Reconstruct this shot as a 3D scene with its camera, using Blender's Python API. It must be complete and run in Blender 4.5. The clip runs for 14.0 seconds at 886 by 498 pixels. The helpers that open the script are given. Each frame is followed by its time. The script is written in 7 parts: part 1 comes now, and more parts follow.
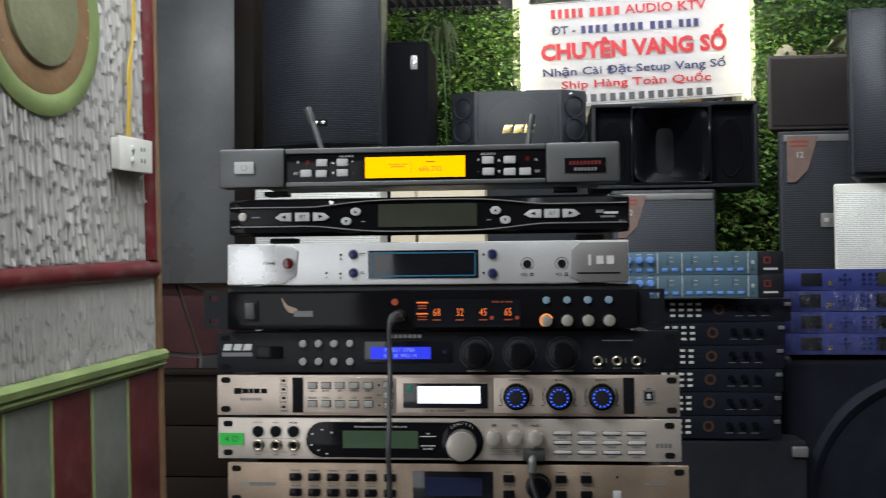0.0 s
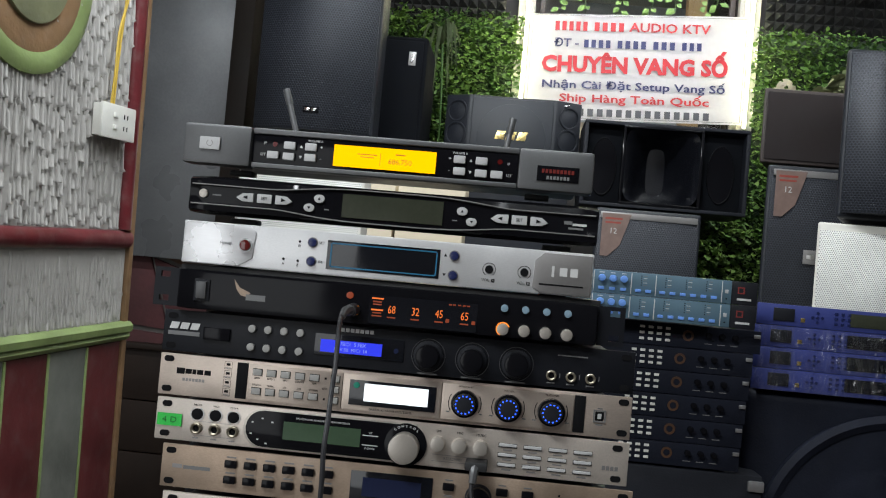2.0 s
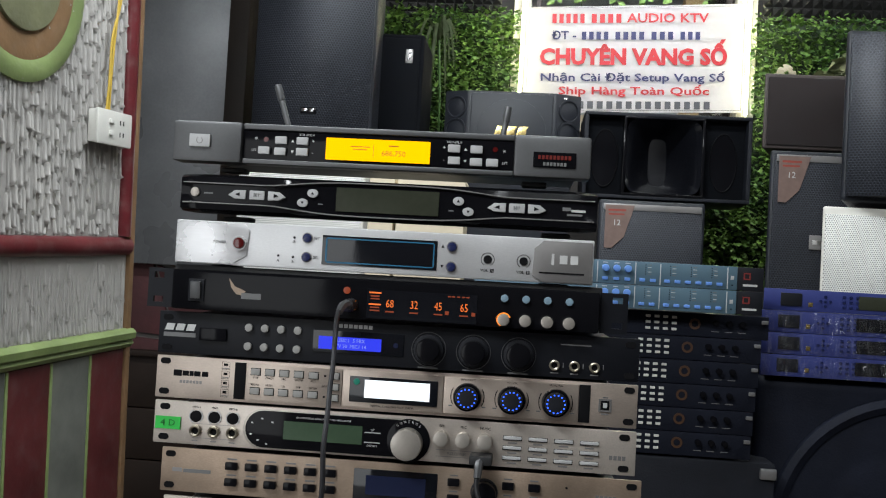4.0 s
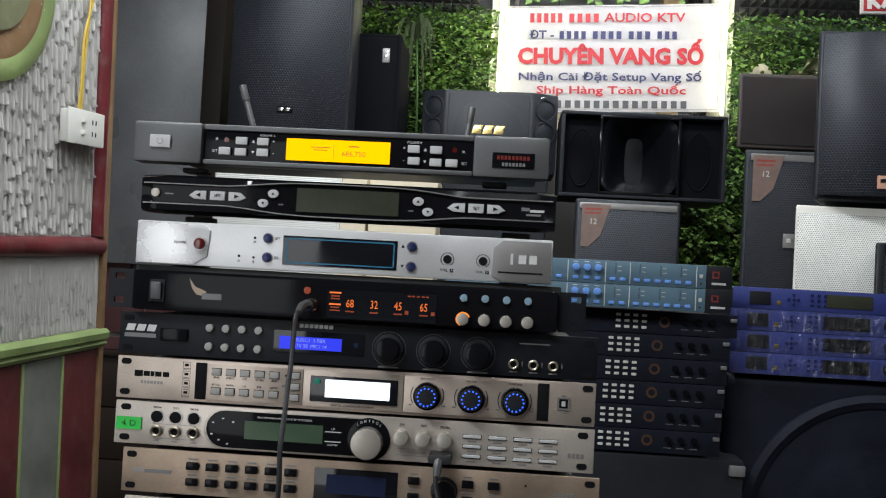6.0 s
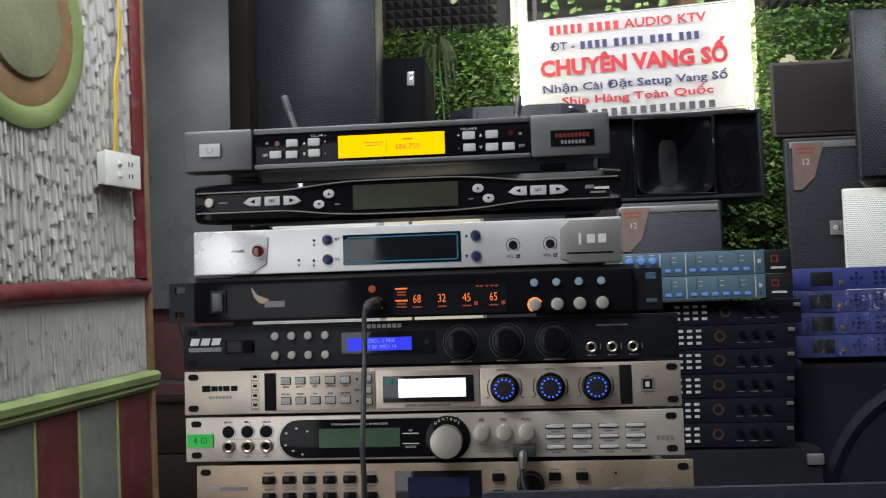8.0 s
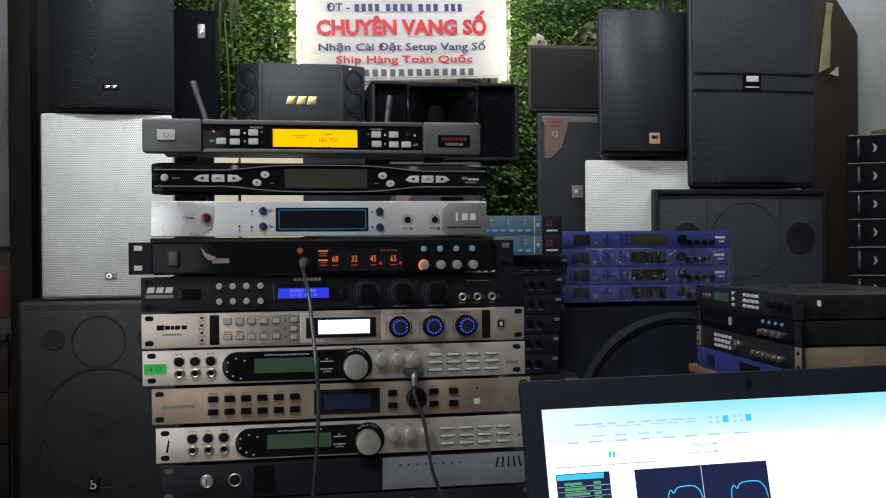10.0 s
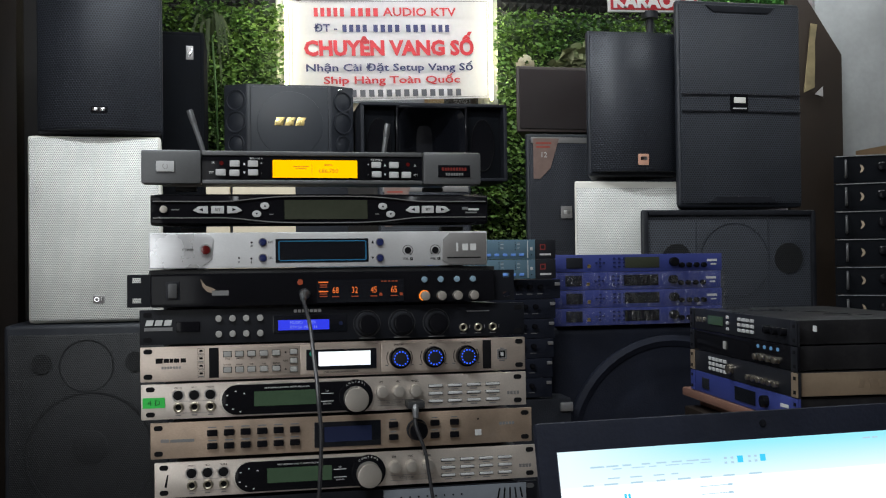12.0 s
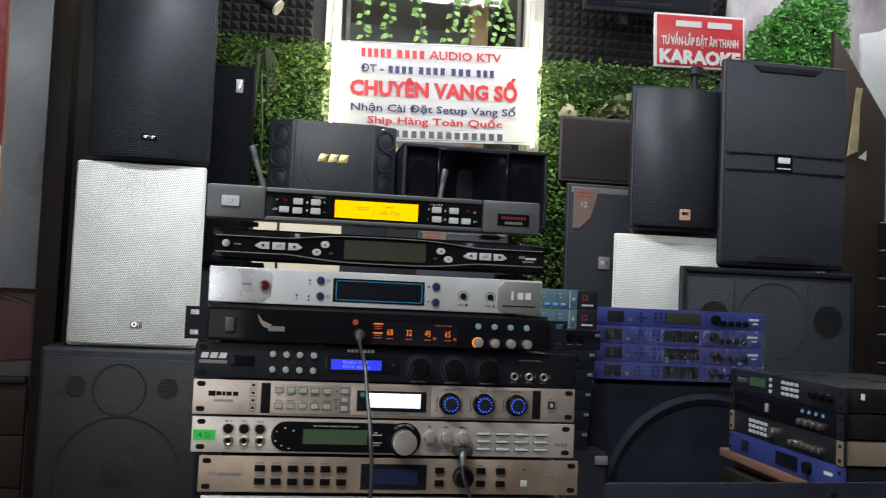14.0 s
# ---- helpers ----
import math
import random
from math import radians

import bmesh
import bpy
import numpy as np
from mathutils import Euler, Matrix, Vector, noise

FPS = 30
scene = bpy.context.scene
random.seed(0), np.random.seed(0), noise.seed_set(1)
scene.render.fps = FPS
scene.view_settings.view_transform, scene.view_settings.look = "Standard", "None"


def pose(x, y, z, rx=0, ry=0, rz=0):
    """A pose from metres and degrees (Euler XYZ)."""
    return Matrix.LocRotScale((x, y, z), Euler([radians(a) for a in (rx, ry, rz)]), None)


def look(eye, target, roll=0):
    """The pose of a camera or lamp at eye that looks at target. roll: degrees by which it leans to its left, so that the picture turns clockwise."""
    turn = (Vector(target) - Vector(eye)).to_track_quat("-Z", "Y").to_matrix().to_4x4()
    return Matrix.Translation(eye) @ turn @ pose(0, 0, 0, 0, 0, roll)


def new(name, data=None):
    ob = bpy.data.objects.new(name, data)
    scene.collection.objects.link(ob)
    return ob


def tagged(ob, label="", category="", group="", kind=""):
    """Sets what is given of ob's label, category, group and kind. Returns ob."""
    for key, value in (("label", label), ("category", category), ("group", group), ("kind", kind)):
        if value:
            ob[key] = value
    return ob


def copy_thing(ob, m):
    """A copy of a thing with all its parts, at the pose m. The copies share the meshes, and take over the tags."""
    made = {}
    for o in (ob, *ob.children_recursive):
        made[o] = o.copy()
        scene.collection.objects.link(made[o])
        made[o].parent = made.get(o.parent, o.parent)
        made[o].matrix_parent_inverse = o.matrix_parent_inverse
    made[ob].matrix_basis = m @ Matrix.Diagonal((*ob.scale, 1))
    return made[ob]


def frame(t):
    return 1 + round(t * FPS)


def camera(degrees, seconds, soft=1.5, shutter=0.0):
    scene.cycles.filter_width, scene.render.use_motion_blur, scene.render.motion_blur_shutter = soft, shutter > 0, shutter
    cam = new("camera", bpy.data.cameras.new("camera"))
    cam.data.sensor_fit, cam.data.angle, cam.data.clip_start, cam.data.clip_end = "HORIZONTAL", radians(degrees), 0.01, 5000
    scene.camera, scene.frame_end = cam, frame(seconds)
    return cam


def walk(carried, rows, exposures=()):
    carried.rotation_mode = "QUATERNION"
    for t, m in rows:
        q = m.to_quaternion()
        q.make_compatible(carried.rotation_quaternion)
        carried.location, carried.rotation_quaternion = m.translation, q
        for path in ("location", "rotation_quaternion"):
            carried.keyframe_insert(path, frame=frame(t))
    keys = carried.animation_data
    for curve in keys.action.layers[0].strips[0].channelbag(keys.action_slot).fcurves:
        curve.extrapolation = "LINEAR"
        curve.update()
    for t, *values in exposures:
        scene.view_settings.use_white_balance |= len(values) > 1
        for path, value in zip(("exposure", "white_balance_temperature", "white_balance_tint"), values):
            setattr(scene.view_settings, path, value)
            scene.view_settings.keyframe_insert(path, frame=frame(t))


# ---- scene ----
cam = camera(49.0, 14.0, 1.1, 0.5)
PATH = [
    (0, (0.092, -1.01, 1.101), (-0.088, 0.98, 1.16), -0.5),
    (0.5, (0.098, -0.998, 1.105), (0.01, 0.999, 1.154), 0.7),
    (1, (0.107, -0.981, 1.098), (-0.001, 1.016, 1.146), 2.2),
    (1.5, (0.115, -0.977, 1.092), (-0.046, 1.016, 1.145), 1.8),
    (2, (0.116, -0.982, 1.1), (-0.039, 1.011, 1.163), 5.1),
    (2.5, (0.127, -0.982, 1.097), (-0.022, 1.011, 1.171), 3.5),
    (3, (0.119, -0.973, 1.096), (-0.037, 1.019, 1.172), 3.5),
    (3.2, (0.116, -0.968, 1.094), (-0.054, 1.023, 1.165), 3.8),
    (5.5, (0.147, -0.961, 1.092), (0.001, 1.033, 1.152), 2.2),
    (6, (0.148, -0.967, 1.095), (0.014, 1.028, 1.156), 3.1),
    (6.5, (0.141, -0.973, 1.102), (0.03, 1.022, 1.196), 3.1),
    (7, (0.12, -0.971, 1.102), (-0.001, 1.023, 1.205), 3.1),
    (7.5, (0.125, -0.946, 1.081), (-0.005, 1.049, 1.139), 3.7),
    (8, (0.113, -0.938, 1.054), (-0.084, 1.048, 1.179), -1.7),
    (8.5, (0.087, -1.046, 1.065), (0.044, 0.95, 1.194), -0.3),
    (8.7, (0.05, -1.102, 1.064), (0.098, 0.897, 1.051), -0.5),
    (10.8, (-0.104, -1.241, 1.09), (0.286, 0.721, 1.085), -0.1),
    (11, (-0.103, -1.236, 1.089), (0.272, 0.728, 1.074), 0.1),
    (11.5, (-0.1, -1.229, 1.097), (0.288, 0.733, 1.122), 0.3),
    (12, (-0.111, -1.225, 1.1), (0.281, 0.737, 1.125), -0.7),
    (12.5, (-0.125, -1.226, 1.107), (0.246, 0.738, 1.189), 1.4),
    (13, (-0.133, -1.224, 1.109), (0.258, 0.734, 1.219), 1.7),
    (13.5, (-0.139, -1.223, 1.11), (0.239, 0.737, 1.225), 2.9),
    (14, (-0.151, -1.223, 1.106), (0.187, 0.746, 1.215), 2.5),
]
walk(cam, [(t, look(eye, target, roll)) for t, eye, target, roll in PATH],
     [(0, 0.04), (8.5, 0.05), (10.8, -0.25), (11.5, -0.2), (12.5, -0.05), (14, 0.1)])

# ---- light ----
world = bpy.data.worlds.new("world")
scene.world = world
world.use_nodes = True
world.node_tree.nodes["Background"].inputs[0].default_value = (0.05, 0.06, 0.08, 1)
world.node_tree.nodes["Background"].inputs[1].default_value = 0.3


def area(name, eye, target, sx, sy, watts, colour=(1.0, 0.96, 0.9)):
    d = bpy.data.lights.new(name, "AREA")
    d.shape, d.size, d.size_y, d.energy, d.color = "RECTANGLE", sx, sy, watts, colour
    ob = new(name, d)
    ob.matrix_world = look(eye, target)
    return ob


area("tube_light_left", (-0.95, -1.25, 2.72), (-0.1, 0.3, 1.0), 1.2, 0.14, 44, (0.92, 0.97, 1.0))
area("tube_light_behind", (0.3, -2.0, 2.78), (0.1, 1.0, 1.2), 1.2, 0.14, 13, (0.92, 0.97, 1.0))
# Unseen source, assumed from bright reflections on the panels' left ends.
area("assumed_door_light", (-1.6, -3.24, 1.05), (-1.6, 0.0, 1.05), 1.2, 2.0, 16, (0.95, 0.98, 1.0))
area("tube_light_middle", (-0.1, 0.75, 2.88), (-0.1, 1.1, 0), 1.2, 0.14, 46, (0.90, 0.96, 1.0))
# Added unseen lamp that brightens the rock relief and ivy corner.
area("rock_corner_fill", (2.15, 2.45, 2.90), (2.25, 3.3, 2.0), 1.2, 0.1, 16, (0.93, 0.97, 1.0))
# Added unseen lamp that lifts the right-hand loudspeakers and amplifiers.
area("right_speaker_fill", (1.75, 0.45, 2.90), (1.6, 1.9, 1.2), 1.2, 0.14, 11, (0.92, 0.97, 1.0))
# Added unseen lamp to bring the banner and back wall up.
area("banner_fill", (0.50, 2.35, 2.92), (0.50, 3.3, 1.95), 1.2, 0.1, 22, (0.96, 0.98, 1.0))
area("next_room_light", (-1.3, 4.3, 2.9), (-1.0, 4.4, 0), 1.2, 0.3, 24, (1.0, 0.94, 0.84))

# ---- materials ----


def tex(nt, kind, scale, coord, detail=3.0, stretch=None):
    n = nt.nodes.new(kind)
    n.inputs["Scale"].default_value = scale
    if "Detail" in n.inputs:
        n.inputs["Detail"].default_value = detail
    if stretch:
        mp = nt.nodes.new("ShaderNodeMapping")
        mp.inputs["Scale"].default_value = stretch
        nt.links.new(coord, mp.inputs[0])
        coord = mp.outputs[0]
    nt.links.new(coord, n.inputs["Vector"])
    return n


def ramp(nt, src, lo, hi, a, b):
    r = nt.nodes.new("ShaderNodeMapRange")
    r.inputs[1].default_value, r.inputs[2].default_value = lo, hi
    r.inputs[3].default_value, r.inputs[4].default_value = a, b
    nt.links.new(src, r.inputs[0])
    return r.outputs[0]


def blend(nt, fac, a, b):
    m = nt.nodes.new("ShaderNodeMix")
    m.data_type = "RGBA"
    for sock, v in ((m.inputs[0], fac), (m.inputs[6], a), (m.inputs[7], b)):
        if isinstance(v, bpy.types.NodeSocket):
            nt.links.new(v, sock)
        elif isinstance(v, tuple):
            sock.default_value = (*v[:3], 1)
        else:
            sock.default_value = v
    return m.outputs[2]


def calc(nt, op, *vals):
    m = nt.nodes.new("ShaderNodeMath")
    m.operation = op
    for i, v in enumerate(vals):
        if isinstance(v, bpy.types.NodeSocket):
            nt.links.new(v, m.inputs[i])
        else:
            m.inputs[i].default_value = v
    return m.outputs[0]


def scaled(c, k):
    return tuple(min(1.0, x * k) for x in c)


def pm(name, col, rough=0.5, metal=0.0, var=0.2, s=9.0, fine=160.0, bump=0.08, dist=0.0006, stretch=None, coat=0.0, dust=0.0, spec=0.5):
    """A painted, plastic, metal or plaster surface: two scales of noise in colour and roughness, and fine relief."""
    m = bpy.data.materials.new(name)
    m.use_nodes = True
    nt = m.node_tree
    p = nt.nodes["Principled BSDF"]
    co = nt.nodes.new("ShaderNodeTexCoord").outputs["Object"]
    big = tex(nt, "ShaderNodeTexNoise", s, co, 4, None)
    small = tex(nt, "ShaderNodeTexNoise", fine, co, 2, stretch)
    c = blend(nt, ramp(nt, big.outputs[0], 0.3, 0.7, 0, 1), scaled(col, 1 - var), scaled(col, 1 + var))
    c = blend(nt, ramp(nt, small.outputs[0], 0.35, 0.65, 0, 0.5 * var + 0.05), c, scaled(col, 0.55))
    if dust:
        d = tex(nt, "ShaderNodeTexNoise", 30, co, 6)
        c = blend(nt, ramp(nt, d.outputs[0], 0.5, 0.8, 0, dust), c, (0.35, 0.33, 0.3))
    nt.links.new(c, p.inputs["Base Color"])
    nt.links.new(ramp(nt, big.outputs[0], 0.3, 0.7, max(0.03, rough - 0.07), min(1, rough + 0.09)), p.inputs["Roughness"])
    p.inputs["Metallic"].default_value = metal
    p.inputs["Coat Weight"].default_value = coat
    p.inputs["Specular IOR Level"].default_value = spec
    if bump:
        b = nt.nodes.new("ShaderNodeBump")
        b.inputs["Strength"].default_value, b.inputs["Distance"].default_value = bump, dist
        nt.links.new(small.outputs[0], b.inputs["Height"])
        nt.links.new(b.outputs[0], p.inputs["Normal"])
    return m


def glow(name, col, strength, base=(0.02, 0.02, 0.02)):
    m = bpy.data.materials.new(name)
    m.use_nodes = True
    p = m.node_tree.nodes["Principled BSDF"]
    p.inputs["Base Color"].default_value = (*base, 1)
    p.inputs["Roughness"].default_value = 0.25
    p.inputs["Specular IOR Level"].default_value = 0.2
    p.inputs["Emission Color"].default_value = (*col, 1)
    p.inputs["Emission Strength"].default_value = strength
    return m


def perforated(name, col, hole, pitch, rough=0.4, metal=0.6, radius=0.33, var=0.12):
    """Sheet metal with a hexagonal grid of round holes, in the sheet's own x and z."""
    m = pm(name, col, rough, metal, var, 6, 120, 0)
    nt = m.node_tree
    p = nt.nodes["Principled BSDF"]
    sep = nt.nodes.new("ShaderNodeSeparateXYZ")
    nt.links.new(nt.nodes.new("ShaderNodeTexCoord").outputs["Object"], sep.inputs[0])
    u = calc(nt, "DIVIDE", sep.outputs[0], pitch)
    v = calc(nt, "DIVIDE", sep.outputs[2], pitch * 1.732)
    near = None
    for o in (0.0, 0.5):
        a = calc(nt, "SUBTRACT", calc(nt, "FRACT", calc(nt, "ADD", u, o + 100)), 0.5)
        b = calc(nt, "MULTIPLY", calc(nt, "SUBTRACT", calc(nt, "FRACT", calc(nt, "ADD", v, o + 100)), 0.5), 1.732)
        d = calc(nt, "SQRT", calc(nt, "ADD", calc(nt, "MULTIPLY", a, a), calc(nt, "MULTIPLY", b, b)))
        near = d if near is None else calc(nt, "MINIMUM", near, d)
    mask = ramp(nt, near, radius - 0.05, radius + 0.05, 1, 0)
    src = p.inputs["Base Color"].links[0].from_socket
    nt.links.new(blend(nt, mask, src, hole), p.inputs["Base Color"])
    bmp = nt.nodes.new("ShaderNodeBump")
    bmp.inputs["Strength"].default_value, bmp.inputs["Distance"].default_value = 0.6, 0.0015
    bmp.invert = True
    nt.links.new(mask, bmp.inputs["Height"])
    nt.links.new(bmp.outputs[0], p.inputs["Normal"])
    return m


def leafy(name, dark, light, rough=0.6):
    m = bpy.data.materials.new(name)
    m.use_nodes = True
    nt = m.node_tree
    p = nt.nodes["Principled BSDF"]
    geo = nt.nodes.new("ShaderNodeNewGeometry")
    co = nt.nodes.new("ShaderNodeTexCoord").outputs["Object"]
    n = tex(nt, "ShaderNodeTexNoise", 3.5, co, 3)
    f = calc(nt, "ADD", calc(nt, "MULTIPLY", geo.outputs["Random Per Island"], 0.6), ramp(nt, n.outputs[0], 0.35, 0.65, 0, 0.4))
    nt.links.new(blend(nt, f, dark, light), p.inputs["Base Color"])
    p.inputs["Roughness"].default_value = rough
    p.inputs["Transmission Weight"].default_value = 0.0
    p.inputs["Subsurface Weight"].default_value = 0.0
    return m


# BLACK, BLACK_MATT, SUB_PAINT, CABINET: base colours lifted and blued to include haze.
BLACK = pm("black_paint", (0.013, 0.0140, 0.0180), 0.4, 0, 0.3, 12, 400, 0.25, 0.0004, spec=0.25)
BLACK_GLOSS = pm("black_gloss_plastic", (0.006, 0.006, 0.0075), 0.10, 0, 0.2, 8, 300, 0.03, spec=0.13)
# Darker than the other blacks; holds the shade on the slim rear loudspeaker.
DULL_BLACK = pm("extra_dark_black", (0.0045, 0.0052, 0.007), 0.85, 0, 0.3, 9, 420, 0.3, 0.0006, spec=0.08)
PANEL_BLACK = pm("satin_black_front", (0.0080, 0.0088, 0.0118), 0.38, 0, 0.3, 9, 420, 0.3, 0.0004, dust=0.006, spec=0.2)
BLACK_MATT = pm("black_rough_paint", (0.012, 0.0137, 0.0195), 0.6, 0, 0.3, 10, 260, 0.5, 0.0012, dust=0.02, spec=0.26)
SUB_PAINT = pm("blue_black_rough_paint", (0.0095, 0.0115, 0.0200), 0.6, 0, 0.3, 10, 260, 0.5, 0.0012, dust=0.008, spec=0.14)
CABINET = pm("textured_black_cabinet", (0.0165, 0.019, 0.0255), 0.45, 0, 0.25, 7, 420, 0.6, 0.001, dust=0.02, spec=0.4)
RUBBER = pm("black_rubber", (0.014, 0.014, 0.015), 0.55, 0, 0.2, 20, 500, 0.1)
GREY_BODY = pm("dark_grey_metallic_plastic", (0.12, 0.122, 0.125), 0.36, 0.5, 0.12, 9, 500, 0.12)
SILVER = pm("brushed_silver", (0.68, 0.68, 0.685), 0.34, 0.5, 0.14, 7, 420, 0.25, 0.0003, (1, 2, 2))
POLISHED = pm("polished_steel", (0.78, 0.78, 0.79), 0.27, 0.6, 0.10, 20, 60, 0.18, 0.0003, (1, 14, 14))
CHAMPAGNE = pm("champagne_aluminium", (0.58, 0.49, 0.42), 0.32, 0.65, 0.3, 9, 420, 0.3, 0.0003, (1, 3, 3), dust=0.10)
SILVER_PAINT = pm("silver_painted_panel", (0.61, 0.545, 0.485), 0.32, 0.6, 0.26, 8, 600, 0.3, 0.0003, dust=0.08)
BRONZE = pm("bronze_aluminium", (0.37, 0.28, 0.21), 0.38, 0.55, 0.36, 14, 420, 0.35, 0.0003, (1, 2, 2), dust=0.18)
STEEL = pm("zinc_steel", (0.5, 0.5, 0.5), 0.35, 0.9, 0.15, 20, 300, 0.1)
CHASSIS = pm("black_steel_chassis", (0.012, 0.012, 0.013), 0.45, 0.2, 0.25, 8, 300, 0.2)
GREY_LEGEND = pm("grey_badge", (0.26, 0.25, 0.245), 0.36, 0.5, 0.08, 12, 300, 0.08)
BUTTON_WHITE = pm("white_buttons", (0.46, 0.46, 0.46), 0.35, 0, 0.08, 30, 300, 0.05)
BUTTON_GREY = pm("grey_buttons", (0.30, 0.295, 0.28), 0.45, 0, 0.1, 30, 300, 0.05)
BUTTON_BLUE = pm("navy_buttons", (0.012, 0.018, 0.075), 0.25, 0, 0.1, 30, 300, 0.05)
BUTTON_RED = pm("dark_red_button", (0.085, 0.006, 0.006), 0.15, 0, 0.15, 30, 300, 0.03, coat=0.6)
KNOB_SILVER = pm("satin_knob", (0.52, 0.48, 0.43), 0.34, 0.75, 0.06, 30, 400, 0.1)
BRASS = pm("brass_socket", (0.40, 0.36, 0.28), 0.3, 0.9, 0.1, 30, 300, 0.1)
PRINT_DARK = pm("dark_print", (0.006, 0.006, 0.007), 0.6, 0, 0.1, 30, 200, 0, spec=0.1)
PRINT_LIGHT = pm("light_print", (0.55, 0.55, 0.54), 0.5, 0, 0.1, 30, 200, 0)
PRINT_GREY = pm("grey_print", (0.16, 0.16, 0.16), 0.5, 0, 0.1, 30, 200, 0)
GOLD = pm("gold_badge", (0.72, 0.55, 0.22), 0.25, 0.9, 0.1, 30, 200, 0)
CHROME = pm("chrome_badge", (0.8, 0.8, 0.82), 0.12, 1.0, 0.05, 30, 200, 0)
LCD_OFF = pm("unlit_grey_green_lcd", (0.038, 0.042, 0.029), 0.18, 0, 0.15, 14, 200, 0.02)
LCD_GREEN = pm("unlit_green_lcd", (0.05, 0.085, 0.05), 0.16, 0, 0.12, 14, 200, 0.02)
LCD_NAVY = pm("unlit_navy_lcd", (0.015, 0.02, 0.05), 0.12, 0, 0.15, 14, 200, 0.02)
LCD_BLACK = pm("dark_glass", (0.008, 0.009, 0.012), 0.08, 0, 0.15, 14, 200, 0.0)
BLUE_LINE = pm("blue_line", (0.02, 0.13, 0.24), 0.3, 0, 0.1, 14, 200, 0.02)
LCD_YELLOW = glow("amber_backlight", (1.0, 0.50, 0.0), 1.45, (0.01, 0.005, 0.0))
LCD_YELLOW.node_tree.nodes["Principled BSDF"].inputs["Specular IOR Level"].default_value = 0.03
LCD_YELLOW_INK = pm("amber_segments", (0.55, 0.2, 0.0), 0.5, 0, 0.1)
LCD_BLUE = glow("blue_backlight", (0.03, 0.05, 1.0), 0.85)
LCD_BLUE_INK = glow("pale_blue_segments", (0.35, 0.45, 1.0), 0.8)
LCD_WHITE = glow("white_backlight", (0.9, 0.95, 1.0), 1.3)
ORANGE = glow("orange_segments", (1.0, 0.2, 0.03), 0.9)
ORANGE_HALO = glow("orange_ring", (1.0, 0.25, 0.02), 1.4)
ORANGE_DIM = glow("dim_orange_led", (1.0, 0.16, 0.04), 0.22)
BLUE_LED = glow("blue_led", (0.02, 0.1, 1.0), 2.6)
CYAN_LED = glow("pale_blue_led", (0.2, 0.5, 0.9), 0.35)
GREEN_LED = glow("green_button_light", (0.02, 0.4, 0.25), 0.15, (0.02, 0.12, 0.09))
RED_DIM = glow("dim_red_digits", (0.8, 0.05, 0.03), 0.12)
GREEN_LABEL = pm("green_sticker", (0.03, 0.50, 0.07), 0.6, 0, 0.05, 30, 200, 0.05)
GRILLE_BLACK = perforated("black_perforated_steel", (0.027, 0.031, 0.042), (0.007, 0.008, 0.0115), 0.0086, 0.42, 0.25)
GRILLE_FINE = perforated("fine_black_perforated_steel", (0.0050, 0.0060, 0.0080), (0.0028, 0.0032, 0.0045), 0.0066, 0.55, 0.05)
GRILLE_COARSE = perforated("coarse_black_perforated_steel", (0.048, 0.054, 0.068), (0.010, 0.0115, 0.015), 0.0088, 0.5, 0.2)
GRILLE_DARK = perforated("shaded_perforated_steel", (0.014, 0.015, 0.017), (0.0005, 0.0005, 0.0005), 0.0075, 0.5, 0.2)
GRILLE_WHITE = perforated("white_perforated_steel", (0.80, 0.795, 0.76), (0.24, 0.24, 0.23), 0.0066, 0.5, 0.1, 0.26)
GRILLE_BROWN = pm("brown_grille_cloth", (0.022, 0.016, 0.016), 0.9, 0, 0.15, 12, 900, 0.5, 0.0008)
WHITE_BOX = pm("white_cabinet_paint", (0.74, 0.72, 0.66), 0.5, 0, 0.07, 6, 300, 0.2, dust=0.1)
BROWN_FRAME = pm("dark_brown_cabinet", (0.05, 0.038, 0.034), 0.5, 0, 0.2, 9, 200, 0.2)
LIGHT_BLUE = pm("steel_blue_panel", (0.095, 0.165, 0.215), 0.42, 0.1, 0.1, 10, 400, 0.1)
SKY_BUTTON = pm("sky_blue_buttons", (0.14, 0.30, 0.72), 0.4, 0, 0.1, 30, 300, 0.05)
ROYAL_BLUE = pm("royal_blue_panel", (0.034, 0.047, 0.20), 0.4, 0.1, 0.14, 8, 300, 0.1)
WOOD_RED = pm("reddish_plank", (0.17, 0.085, 0.06), 0.55, 0, 0.25, 5, 40, 0.3, 0.001, (1, 14, 14))
WOOD_DARK = pm("dark_stained_wood", (0.013, 0.0085, 0.006), 0.6, 0, 0.3, 4, 30, 0.3, 0.001, (12, 12, 1), spec=0.2)
WOOD_TAN = pm("tan_wood", (0.42, 0.27, 0.12), 0.55, 0, 0.2, 6, 40, 0.25, 0.001, (12, 12, 1))
CREAM = pm("cream_board", (0.62, 0.54, 0.40), 0.6, 0, 0.08, 6, 100, 0.1)
ESCUTCHEON = pm("gold_side_plate", (0.33, 0.25, 0.175), 0.45, 0.5, 0.15, 9, 200, 0.15)

# ---- mesh helpers ----
MESHES = {}


def finish(bm, name, mat, smooth=0.7):
    me = bpy.data.meshes.new(name)
    bm.normal_update()
    for e in bm.edges:
        e.smooth = len(e.link_faces) == 2 and e.calc_face_angle(0) < smooth
    for f in bm.faces:
        f.smooth = True
    bm.to_mesh(me)
    bm.free()
    if mat:
        me.materials.append(mat)
    return me


